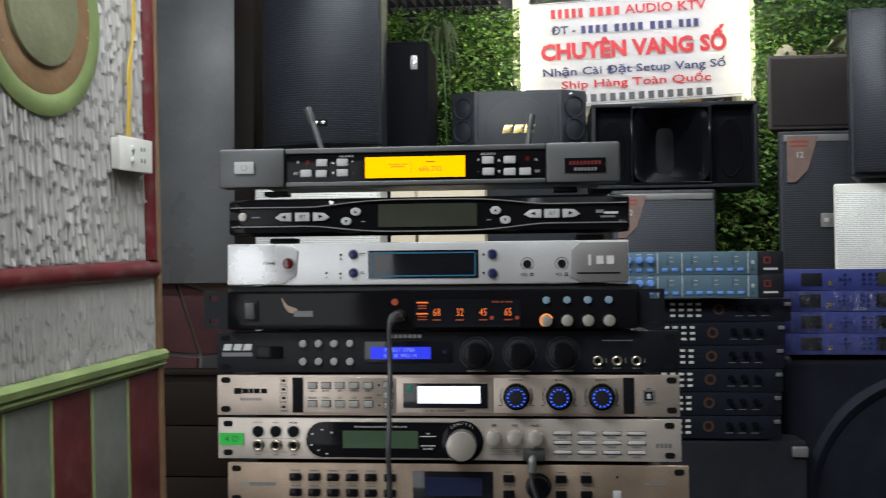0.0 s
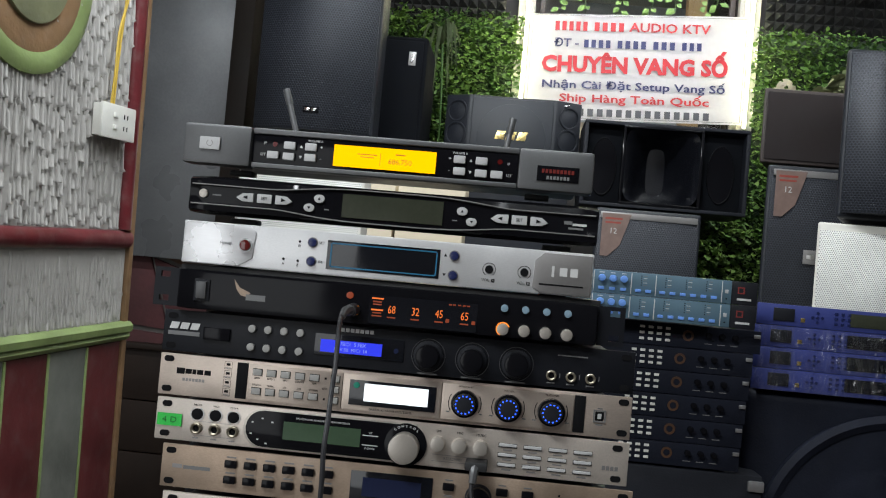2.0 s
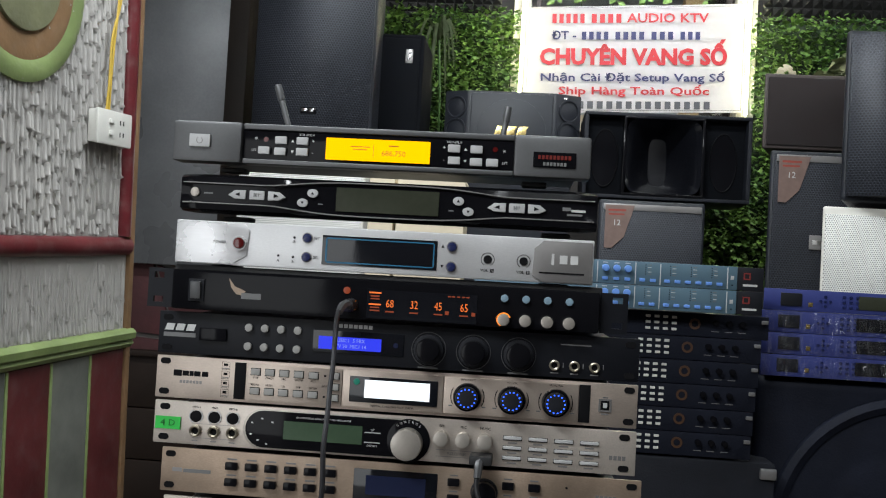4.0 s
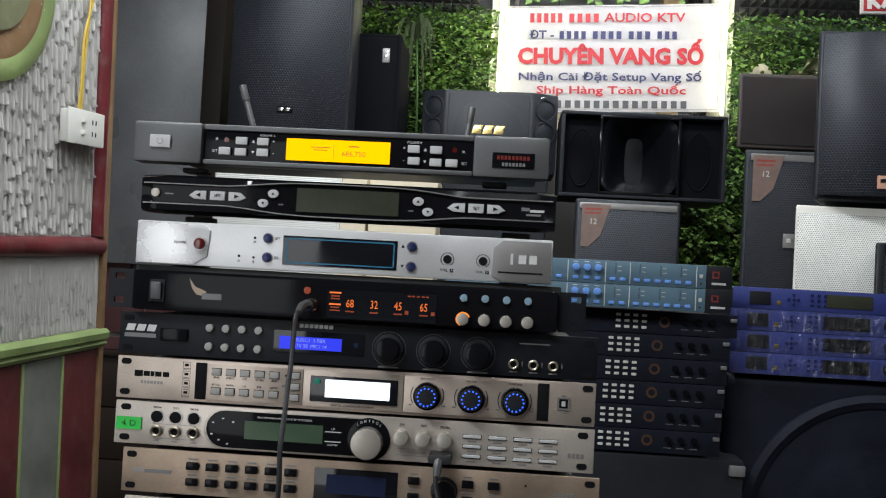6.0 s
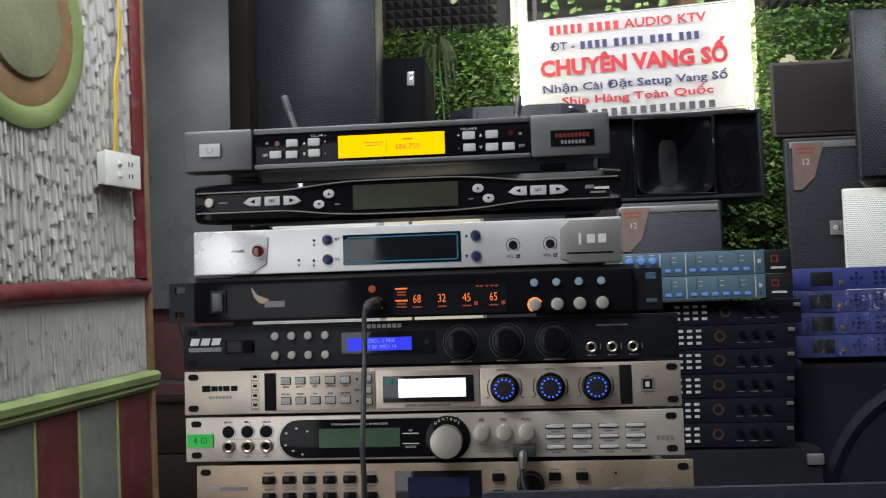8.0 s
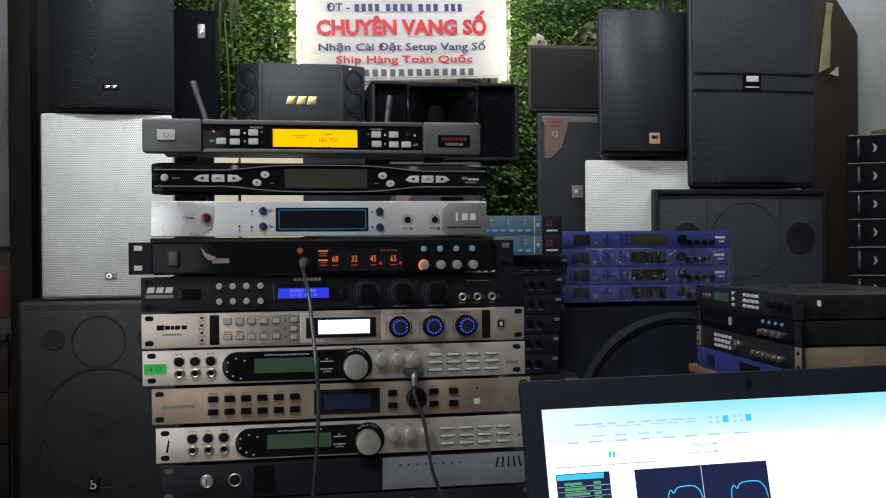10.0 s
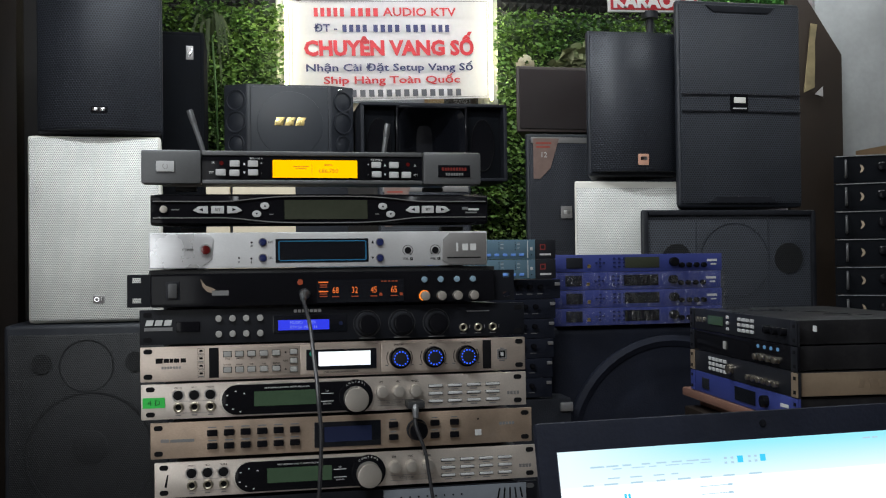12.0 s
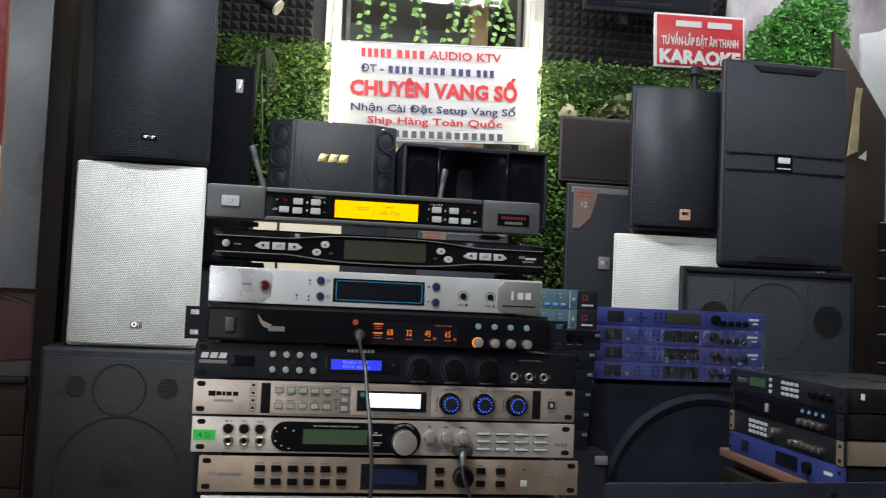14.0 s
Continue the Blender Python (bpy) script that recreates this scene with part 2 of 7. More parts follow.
def add_box(bm, c, s, bev=0.0, seg=2, rot=None):
    r = bmesh.ops.create_cube(bm, size=1.0)
    vs = r["verts"]
    bmesh.ops.scale(bm, vec=s, verts=vs)
    if bev > 0:
        es = list({e for v in vs for e in v.link_edges})
        out = bmesh.ops.bevel(bm, geom=es, offset=min(bev, 0.49 * min(s)), segments=seg, profile=0.6, affect="EDGES", clamp_overlap=True)
        vs = list({v for f in out["faces"] for v in f.verts} | {v for v in vs if v.is_valid})
    if rot:
        bmesh.ops.rotate(bm, cent=(0, 0, 0), matrix=rot, verts=vs)
    bmesh.ops.translate(bm, vec=c, verts=vs)
    return vs


def add_cyl(bm, c, r, d, seg=24, r2=None, axis="y", bev=0.0):
    o = bmesh.ops.create_cone(bm, cap_ends=True, segments=seg, radius1=r, radius2=r if r2 is None else r2, depth=d)
    vs = o["verts"]
    if bev:
        es = [e for e in {e for v in vs for e in v.link_edges} if all(v.co.z > 0 for v in e.verts)]
        out = bmesh.ops.bevel(bm, geom=es, offset=bev, segments=2, profile=0.6, affect="EDGES")
        vs = list({v for f in out["faces"] for v in f.verts} | {v for v in vs if v.is_valid})
    turn = {"y": Matrix.Rotation(radians(90), 3, "X"), "x": Matrix.Rotation(radians(90), 3, "Y"), "z": Matrix.Identity(3)}[axis]
    bmesh.ops.rotate(bm, cent=(0, 0, 0), matrix=turn, verts=vs)
    bmesh.ops.translate(bm, vec=c, verts=vs)
    return vs


def box_mesh(s, bev, mat, seg=2):
    k = ("b", tuple(round(x, 5) for x in s), round(bev, 5), mat.name, seg)
    if k not in MESHES:
        bm = bmesh.new()
        add_box(bm, (0, 0, 0), s, bev, seg)
        MESHES[k] = finish(bm, "box", mat)
    return MESHES[k]


def disc_mesh(r, d, mat, seg=24, bev=0.0, r2=None):
    """A round piece whose axis is y and whose rounded end looks towards -y."""
    k = ("d", round(r, 5), round(d, 5), mat.name, seg, round(bev, 5), r2)
    if k not in MESHES:
        bm = bmesh.new()
        add_cyl(bm, (0, 0, 0), r, d, seg, r2, "y", bev)
        MESHES[k] = finish(bm, "disc", mat)
    return MESHES[k]


def ring_mesh(ro, ri, d, mat, seg=32, a0=0.0, a1=360.0, bulge=0.0):
    k = ("r", round(ro, 5), round(ri, 5), round(d, 5), mat.name, seg, a0, a1, bulge)
    if k not in MESHES:
        bm = bmesh.new()
        full = abs(a1 - a0) > 359
        n = seg if full else seg + 1
        prof = [(ro, d / 2), (ro, -d / 2), ((ro + ri) / 2, -d / 2 - bulge), (ri, -d / 2), (ri, d / 2)]
        rows = []
        for i in range(n):
            a = radians(a0 + (a1 - a0) * i / seg)
            rows.append([bm.verts.new((p * math.cos(a), y, p * math.sin(a))) for p, y in prof])
        for i in range(seg):
            a, b = rows[i], rows[(i + 1) % n]
            for j in range(len(prof)):
                jj = (j + 1) % len(prof)
                bm.faces.new((a[j], b[j], b[jj], a[jj]))
        if not full:
            bm.faces.new(rows[0])
            bm.faces.new(rows[-1][::-1])
        bmesh.ops.recalc_face_normals(bm, faces=bm.faces)
        MESHES[k] = finish(bm, "ring", mat)
    return MESHES[k]


def prism_mesh(pts, d, mat, bev=0.0):
    """A plate with the outline pts (x, z), its front at y = -d and its back at y = 0."""
    bm = bmesh.new()
    front = [bm.verts.new((x, -d, z)) for x, z in pts]
    back = [bm.verts.new((x, 0, z)) for x, z in pts]
    bm.faces.new(front)
    bm.faces.new(back[::-1])
    for i in range(len(pts)):
        j = (i + 1) % len(pts)
        bm.faces.new((front[i], back[i], back[j], front[j]))
    bmesh.ops.recalc_face_normals(bm, faces=bm.faces)
    if bev:
        es = [e for e in bm.edges if all(abs(v.co.y + d) < 1e-6 for v in e.verts)]
        bmesh.ops.bevel(bm, geom=es, offset=bev, segments=2, profile=0.6, affect="EDGES")
    return finish(bm, "plate", mat)


def text_mesh(text, h, mat, d=0.0003, fat=0.0, wide=1.0, align="CENTER"):
    cu = bpy.data.curves.new("lettering", "FONT")
    cu.body, cu.size, cu.align_x, cu.align_y = text, h * 1.38, align, "CENTER"
    cu.extrude, cu.offset, cu.resolution_u = d, fat * h, 2
    tmp = bpy.data.objects.new("lettering", cu)
    me = bpy.data.meshes.new_from_object(tmp)
    bpy.data.objects.remove(tmp)
    bpy.data.curves.remove(cu)
    me.transform(Matrix.Rotation(radians(90), 4, "X") @ Matrix.Diagonal((wide, 1, 1, 1)))
    me.materials.clear()
    me.materials.append(mat)
    return me


def tube_mesh(pts, r, mat, seg=8, steps=8):
    """A round cable along a smooth curve through pts."""
    P = [Vector(p) for p in pts]
    P = [2 * P[0] - P[1]] + P + [2 * P[-1] - P[-2]]
    line = []
    for i in range(1, len(P) - 2):
        for k in range(steps):
            t = k / steps
            a, b, c, e = P[i - 1:i + 3]
            line.append(0.5 * (2 * b + (c - a) * t + (2 * a - 5 * b + 4 * c - e) * t * t + (3 * b - a - 3 * c + e) * t ** 3))
    line.append(P[-2])
    bm = bmesh.new()
    rows = []
    side = Vector((1, 0.13, 0.07)).normalized()
    for i, p in enumerate(line):
        d = (line[min(i + 1, len(line) - 1)] - line[max(i - 1, 0)]).normalized()
        side = (side - d * side.dot(d)).normalized()
        up = d.cross(side)
        rr = r[0] + (r[1] - r[0]) * i / (len(line) - 1) if isinstance(r, tuple) else r
        rows.append([bm.verts.new(p + rr * (math.cos(2 * math.pi * j / seg) * side + math.sin(2 * math.pi * j / seg) * up)) for j in range(seg)])
    for a, b in zip(rows, rows[1:]):
        for j in range(seg):
            bm.faces.new((a[j], a[(j + 1) % seg], b[(j + 1) % seg], b[j]))
    bm.faces.new(rows[0][::-1])
    bm.faces.new(rows[-1])
    return finish(bm, "cable", mat)


def thing(name, m, label, category, group="", kind=""):
    ob = new(name)
    ob.empty_display_size = 0.05
    ob.matrix_world = m if isinstance(m, Matrix) else pose(*m)
    return tagged(ob, label, category, group, kind)


def piece(name, me, parent, loc=(0, 0, 0), label="", rot=None):
    ob = new(name, me)
    ob.parent = parent
    ob.location = loc
    if rot:
        ob.rotation_euler = [radians(a) for a in rot]
    return tagged(ob, label)


def part(name, bm, mat, parent, label=""):
    return piece(name, finish(bm, name, mat), parent, (0, 0, 0), label)


def solid(name, me, m, label, category, group="", kind=""):
    ob = new(name, me)
    ob.matrix_world = m if isinstance(m, Matrix) else pose(*m)
    return tagged(ob, label, category, group, kind)


# ---- the room ----
PLASTER = pm("grey_wall_paint", (0.38, 0.37, 0.36), 0.8, 0, 0.15, 3, 60, 0.3, 0.002)
CEILING_PAINT = pm("white_ceiling_paint", (0.6, 0.59, 0.56), 0.85, 0, 0.06, 2, 80, 0.2, 0.001)
FLOOR_TILE = pm("brown_floor_tiles", (0.14, 0.12, 0.105), 0.35, 0, 0.2, 4, 60, 0.1)
STONE_JOINT = pm("pale_stone_mortar", (0.17, 0.16, 0.15), 0.85, 0, 0.2, 12, 120, 0.5, 0.002)
BOARD_GREY = pm("grey_glossy_board", (0.12, 0.124, 0.13), 0.30, 0.2, 0.3, 2.6, 130, 0.12, 0.001, dust=0.03)
FOAM = pm("black_acoustic_foam", (0.010, 0.0095, 0.0095), 0.95, 0, 0.25, 8, 300, 0.4, 0.001)
FRAME_WHITE = pm("white_window_paint", (0.46, 0.44, 0.385), 0.4, 0, 0.06, 5, 90, 0.1)


def slab(name, x0, x1, y0, y1, z0, z1, mat, label, bev=0.0):
    return solid(name, box_mesh((x1 - x0, y1 - y0, z1 - z0), bev, mat), ((x0 + x1) / 2, (y0 + y1) / 2, (z0 + z1) / 2), label, name.split("_")[0], kind="structure")


slab("floor", -2.6, 3.4, -3.2, 5.4, -0.1, 0.0, FLOOR_TILE, "brown tiled shop floor")
slab("ceiling", -2.6, 3.4, -3.2, 3.3, 2.95, 3.05, CEILING_PAINT, "white painted flat ceiling of the shop")
SHOP_WALL = pm("brown_red_wall_paint", (0.13, 0.085, 0.075), 0.75, 0, 0.15, 3, 60, 0.3, 0.002)
# Unseen wall; its door opening is assumed, to hold the area lamp.
SOUTH = thing("wall_south", (0, -3.2, 0), "plain brown painted wall with an assumed door opening", "wall", kind="structure")
bm = bmesh.new()
add_box(bm, (-2.4, -0.05, 1.475), (0.4, 0.1, 2.95))
add_box(bm, (1.2, -0.05, 1.475), (4.4, 0.1, 2.95))
add_box(bm, (-1.6, -0.05, 2.525), (1.2, 0.1, 0.85))
part("wall_body", bm, SHOP_WALL, SOUTH)
slab("wall_west", -2.7, -2.6, -3.2, 5.4, 0, 3.0, PLASTER, "plain grey painted side wall")
slab("wall_east", 3.4, 3.5, -3.2, 5.4, 0, 3.0, PLASTER, "plain grey painted side wall beyond the amplifiers")
# back wall round the window
WX0, WX1, WZ0, WZ1 = 0.09, 1.00, 1.84, 2.86
BACK = thing("wall_north", (0, 3.34, 0), "dark painted back wall with a framed window opening", "wall", kind="structure")
bm = bmesh.new()
add_box(bm, ((-2.6 + WX0) / 2, 0.06, 1.5), (WX0 + 2.6, 0.12, 3.0))
add_box(bm, ((3.4 + WX1) / 2, 0.06, 1.5), (3.4 - WX1, 0.12, 3.0))
add_box(bm, ((WX0 + WX1) / 2, 0.06, WZ0 / 2), (WX1 - WX0, 0.12, WZ0))
add_box(bm, ((WX0 + WX1) / 2, 0.06, (WZ1 + 3.0) / 2), (WX1 - WX0, 0.12, 3.0 - WZ1))
part("wall_body", bm, pm("dark_back_wall", (0.03, 0.028, 0.028), 0.8), BACK)
# the room behind the window
slab("ceiling_of_next_room", -2.6, 3.4, 3.46, 5.4, 2.97, 3.05, CEILING_PAINT, "pale ceiling of the room behind the window")
slab("wall_beyond_window", -2.6, 3.4, 5.3, 5.4, 0, 2.97, pm("pale_blue_grey_wall", (0.42, 0.44, 0.47), 0.7, 0, 0.1, 2, 40, 0.1), "pale wall of the room behind the window")
slab("trim_beam", -2.0, 3.0, 5.1, 5.28, 2.62, 2.72, WOOD_TAN, "yellow-brown wooden beam beyond the window")
slab("trim_post", 0.93, 1.03, 4.4, 4.5, 0, 2.96, WOOD_TAN, "yellow-brown wooden post beyond the window")
slab("trim_cupboard", 1.15, 2.1, 4.7, 5.1, 0, 2.9, WOOD_DARK, "dark wooden cupboard side beyond the window")

WIN = thing("window_1", (0, 3.34, 0), "white painted window frame with clear panes behind the banner", "window", kind="structure")
for x, w in ((WX0 - 0.03, 0.075), (WX1 + 0.03, 0.09)):
    bm = bmesh.new()
    add_box(bm, (x, -0.012, (WZ0 + WZ1) / 2), (w, 0.055, WZ1 - WZ0 + 0.1), 0.006)
    add_box(bm, (x + (0.012 if x < 0.5 else -0.012), -0.045, (WZ0 + WZ1) / 2), (w * 0.35, 0.014, WZ1 - WZ0 + 0.1), 0.004)
    part("window_frame", bm, FRAME_WHITE, WIN)
for z in (WZ0 - 0.03, WZ1 + 0.03):
    bm = bmesh.new()
    add_box(bm, ((WX0 + WX1) / 2, -0.01, z), (WX1 - WX0 - 0.03, 0.05, 0.07), 0.006)
    part("window_rail", bm, CREAM if z < 2 else FRAME_WHITE, WIN)
for x in (0.13, 0.965):
    bm = bmesh.new()
    add_box(bm, (x, 0.03, (WZ0 + WZ1) / 2), (0.022, 0.03, WZ1 - WZ0), 0.003)
    part("sash_bar", bm, BROWN_FRAME, WIN)
GLASS = bpy.data.materials.new("window_glass")
GLASS.use_nodes = True
g = GLASS.node_tree.nodes["Principled BSDF"]
g.inputs["Base Color"].default_value = (0.95, 0.97, 0.97, 1)
g.inputs["Roughness"].default_value, g.inputs["Transmission Weight"].default_value, g.inputs["IOR"].default_value = 0.02, 1.0, 1.45
pane = piece("pane", box_mesh((0.80, 0.004, WZ1 - WZ0 - 0.01), 0, GLASS), WIN, (0.5475, 0.03, (WZ0 + WZ1) / 2))
pane.visible_shadow = False

# light strips on the two sides of the window, half hidden by the banner
LED_WHITE = glow("white_led_strip", (1.0, 0.98, 0.58), 85.0)
for x in (0.066, 1.036):
    s = thing("led_strip", (x, 3.29, 1.86), "white glowing light strip on the window frame", "light strip", "strips beside the banner")
    piece("channel", box_mesh((0.018, 0.012, 0.62), 0.002, FRAME_WHITE), s, (0, -0.004, 0.31))
    piece("diffuser", box_mesh((0.010, 0.008, 0.60), 0.002, LED_WHITE), s, (0, -0.014, 0.31), "lit diffuser")

# acoustic foam above the hedges: rows of pyramids
for x0, x1, zf in ((-1.0, 0.0, 2.24), (1.10, 2.05, 2.27)):
    bm = bmesh.new()
    p = 0.042
    nx, nz = int((x1 - x0) / p), int((2.95 - zf) / p)
    grid = [[bm.verts.new((x0 + i * p, 0, zf + k * p)) for i in range(nx + 1)] for k in range(nz + 1)]
    for k in range(nz):
        for i in range(nx):
            c = bm.verts.new((x0 + (i + 0.5) * p, -0.032 + 0.004 * random.random(), zf + (k + 0.5) * p))
            q = (grid[k][i], grid[k][i + 1], grid[k + 1][i + 1], grid[k + 1][i])
            for a in range(4):
                bm.faces.new((q[a], q[(a + 1) % 4], c))
    bmesh.ops.recalc_face_normals(bm, faces=bm.faces)
    solid("acoustic_foam", finish(bm, "acoustic_foam", FOAM, 0.3), (0, 3.325, 0), "black pyramid acoustic foam on the back wall", "acoustic foam", kind="structure")

# partition beside the gear: plaster, mouldings and painted stripes
T = radians(2.5)
UU = Vector((-0.10, -0.995, 0)).normalized()
NN = Vector((0.995, -0.10, 0)).normalized()
UX = UU * math.cos(T) - Vector((0, 0, 1)) * math.sin(T)
UZ = UU * math.sin(T) + Vector((0, 0, 1)) * math.cos(T)
WALLM = Matrix.Translation((-0.837, 1.34, 1.141)) @ Matrix((UX, -NN, UZ)).transposed().to_4x4() @ Matrix.Scale(1.04, 4)
COMBED = pm("grey_combed_plaster", (0.35, 0.335, 0.315), 0.8, 0, 0.12, 5, 90, 0.6, 0.0015, dust=0.1)
RED_PAINT = pm("dark_red_gloss_paint", (0.115, 0.013, 0.017), 0.34, 0, 0.3, 7, 80, 0.3, 0.0008, dust=0.16)
GREEN_PAINT = pm("pale_green_paint", (0.20, 0.265, 0.095), 0.5, 0, 0.22, 9, 70, 0.5, 0.0015, dust=0.12)
TAN_PAINT = pm("tan_paint", (0.22, 0.125, 0.058), 0.65, 0, 0.25, 9, 70, 0.6, 0.002, dust=0.1)
OLIVE = pm("pale_olive_plaster", (0.18, 0.185, 0.10), 0.8, 0, 0.25, 9, 70, 0.8, 0.002, dust=0.15)
STRIPE_GREY = pm("grey_green_paint", (0.125, 0.13, 0.112), 0.6, 0, 0.3, 7, 60, 0.6, 0.0015, dust=0.12)
STRIPE_RED = pm("maroon_paint", (0.092, 0.016, 0.017), 0.5, 0, 0.35, 7, 60, 0.5, 0.0015, dust=0.08)
PW = thing("wall_partition", WALLM, "grey combed plaster partition with red and green mouldings and striped wainscot", "wall", kind="structure")
LEN = 1.25
bm = bmesh.new()
add_box(bm, (LEN / 2, 0.068, 0.255), (LEN, 0.12, 2.87))
part("wall_body", bm, COMBED, PW)
piece("end_strip", box_mesh((0.02, 0.13, 2.87), 0.004, TAN_PAINT), PW, (-0.012, 0.063, 0.255), "tan painted end board")


def combed(x0, x1, z0, z1, pitch, rnd, length, high):
    """Vertical trowelled ridges that end in rounded drips."""
    V, F = [], []
    x = x0
    while x < x1:
        z = z1 - rnd.random() * length * 0.6
        while z > z0 + 0.015:
            l = min(length * (0.45 + 0.9 * rnd.random()), z - z0)
            w = pitch * (0.19 + 0.12 * rnd.random())
            h = high * (0.6 + 0.6 * rnd.random())
            cx = x + (rnd.random() - 0.5) * pitch * 0.6
            lean = (rnd.random() - 0.5) * 0.005
            b = len(V)
            for t, kw, kh in ((0.0, 0.6, 0.2), (0.15, 0.8, 0.65), (0.82, 0.85, 0.8), (0.93, 1.15, 1.25), (1.0, 0.6, 0.3)):
                for u in (-1.0, -0.6, 0.0, 0.6, 1.0):
                    V.append((cx + lean * t + u * w * kw, 0.009 - h * kh * (1 - u * u), z - l * t))
            F += [(b + 5 * j + i, b + 5 * j + 5 + i, b + 5 * j + 6 + i, b + 5 * j + 1 + i) for j in range(4) for i in range(4)]
            F.append((b + 20, b + 24, b + 23, b + 22, b + 21)[::-1])
            z -= l + 0.010 * rnd.random()
        x += pitch * (0.75 + 0.5 * rnd.random())
    me = bpy.data.meshes.new("plaster_ridges")
    me.from_pydata(V, [], F)
    for q in me.polygons:
        q.use_smooth = True
    me.materials.append(COMBED)
    return me


rnd = random.Random(4)
for args in ((0.05, 1.25, 0.012, 1.55, 0.0155, rnd, 0.056, 0.0105), (0.006, 1.25, -0.205, -0.032, 0.0095, rnd, 0.085, 0.0068)):
    tagged(piece("plaster_ridges", combed(*args), PW), kind="stuff")
# mouldings, rounded in section


def moulding(prof, a0, a1, along):
    bm = bmesh.new()
    rows = []
    for t in (a0, a1):
        rows.append([bm.verts.new((t, 0.008 - o, q) if along == "x" else (q, 0.008 - o, t)) for q, o in prof])
    for j in range(len(prof)):
        jj = (j + 1) % len(prof)
        bm.faces.new((rows[0][j], rows[1][j], rows[1][jj], rows[0][jj]))
    for r in rows:
        bm.faces.new(r)
    bmesh.ops.recalc_face_normals(bm, faces=bm.faces)
    return bm


def bead(c, w, h, n=8):
    return [(c - w / 2, 0)] + [(c - w / 2 * math.cos(math.pi * i / n), 0.003 + h * math.sin(math.pi * i / n)) for i in range(n + 1)] + [(c + w / 2, 0)]


part("red_rail", moulding(bead(-0.011, 0.042, 0.016), 0.0, LEN, "x"), RED_PAINT, PW, "dark red moulding, paint chipped")
part("red_rail", moulding(bead(0.021, 0.040, 0.016), 0.012, 1.6, "z"), RED_PAINT, PW, "dark red moulding, paint chipped")
part("green_rail", moulding([(-0.249, 0), (-0.249, 0.010), (-0.240, 0.018), (-0.232, 0.014), (-0.228, 0.022), (-0.214, 0.024), (-0.206, 0.016), (-0.204, 0)], -0.022, LEN, "x"), GREEN_PAINT, PW, "pale green stepped moulding")
edges = [-0.002 + 0.148 * i for i in range(9)]
for i, (a, b) in enumerate(zip(edges, edges[1:])):
    piece("stripe", box_mesh((b - a - 0.008, 0.006, 0.90), 0.001, STRIPE_RED if i % 2 == 0 else STRIPE_GREY), PW, ((a + b) / 2, 0.006, -0.702), "painted wainscot stripe")
    piece("stripe_line", box_mesh((0.008, 0.009, 0.90), 0.002, GREEN_PAINT), PW, (b, 0.005, -0.702))
MED = (0.448, 0.515)
piece("medallion_rim", ring_mesh(0.212, 0.168, 0.012, GREEN_PAINT, 64, bulge=0.008), PW, (MED[0], 0.006, MED[1]), "pale green raised ring")
piece("medallion_ring", ring_mesh(0.170, 0.112, 0.010, TAN_PAINT, 64, bulge=0.004), PW, (MED[0], 0.004, MED[1]), "tan ring")
piece("medallion_centre", disc_mesh(0.116, 0.02, OLIVE, 64, 0.004), PW, (MED[0], 0.0, MED[1]), "pale olive disc")
SOCKET_WHITE = pm("white_socket_plastic", (0.72, 0.71, 0.66), 0.35, 0, 0.04, 12, 200, 0.03)


def on_wall(s, y, z):
    return Matrix.Translation(WALLM @ Vector((s, y, z))) @ WALLM.to_3x3().to_4x4()


SK = thing("wall_socket", on_wall(0.135, -0.006, 0.214), "white surface-mounted double wall socket on the partition", "socket")
piece("back_box", box_mesh((0.138, 0.018, 0.070), 0.003, SOCKET_WHITE), SK, (0, -0.004, 0.036))
piece("face_plate", box_mesh((0.144, 0.008, 0.076), 0.003, SOCKET_WHITE), SK, (0, -0.017, 0.036))
for dz in (0.024, 0.050):
    piece("switch", box_mesh((0.014, 0.008, 0.010), 0.002, SOCKET_WHITE), SK, (0.020, -0.022, dz))
    piece("pin_slot", box_mesh((0.004, 0.004, 0.010), 0.0, PRINT_DARK), SK, (-0.020, -0.0195, dz))
    piece("pin_slot", box_mesh((0.004, 0.004, 0.010), 0.0, PRINT_DARK), SK, (-0.034, -0.0195, dz))
YELLOW_WIRE = pm("yellow_wire", (0.55, 0.37, 0.05), 0.4, 0, 0.1, 20, 100, 0.05)
for k, dx in enumerate((0.0, 0.010)):
    pts = [(0.140 + dx, -0.012, 0.286), (0.140 + dx * 0.6, -0.014, 0.36), (0.128 + dx, -0.012, 0.45), (0.118 - dx, -0.014, 0.56), (0.112 + dx, -0.012, 0.70), (0.112, -0.012, 0.9), (0.115, -0.01, 1.5)]
    solid("wire", tube_mesh(pts, 0.0028, YELLOW_WIRE), WALLM, "yellow electric wire running down the partition to the socket", "wire", "wires above the socket")

# flagstone wall with the grey board and the dark post
STW = thing("wall_flagstone", (0, 2.60, 0), "dark irregular flagstone wall with pale joints", "wall", kind="structure")
bm = bmesh.new()
add_box(bm, (-1.80, 0.05, 1.5), (1.60, 0.10, 2.95))
part("wall_body", bm, STONE_JOINT, STW)
slab("trim_post_dark", -1.0, -0.925, 2.50, 2.62, 0, 2.95, WOOD_DARK, "dark brown wooden post beside the grey board", 0.004)
slab("wall_panel", -1.9, -1.008, 2.535, 2.56, 1.088, 2.9, BOARD_GREY, "smooth grey glossy board above the flagstones", 0.003)

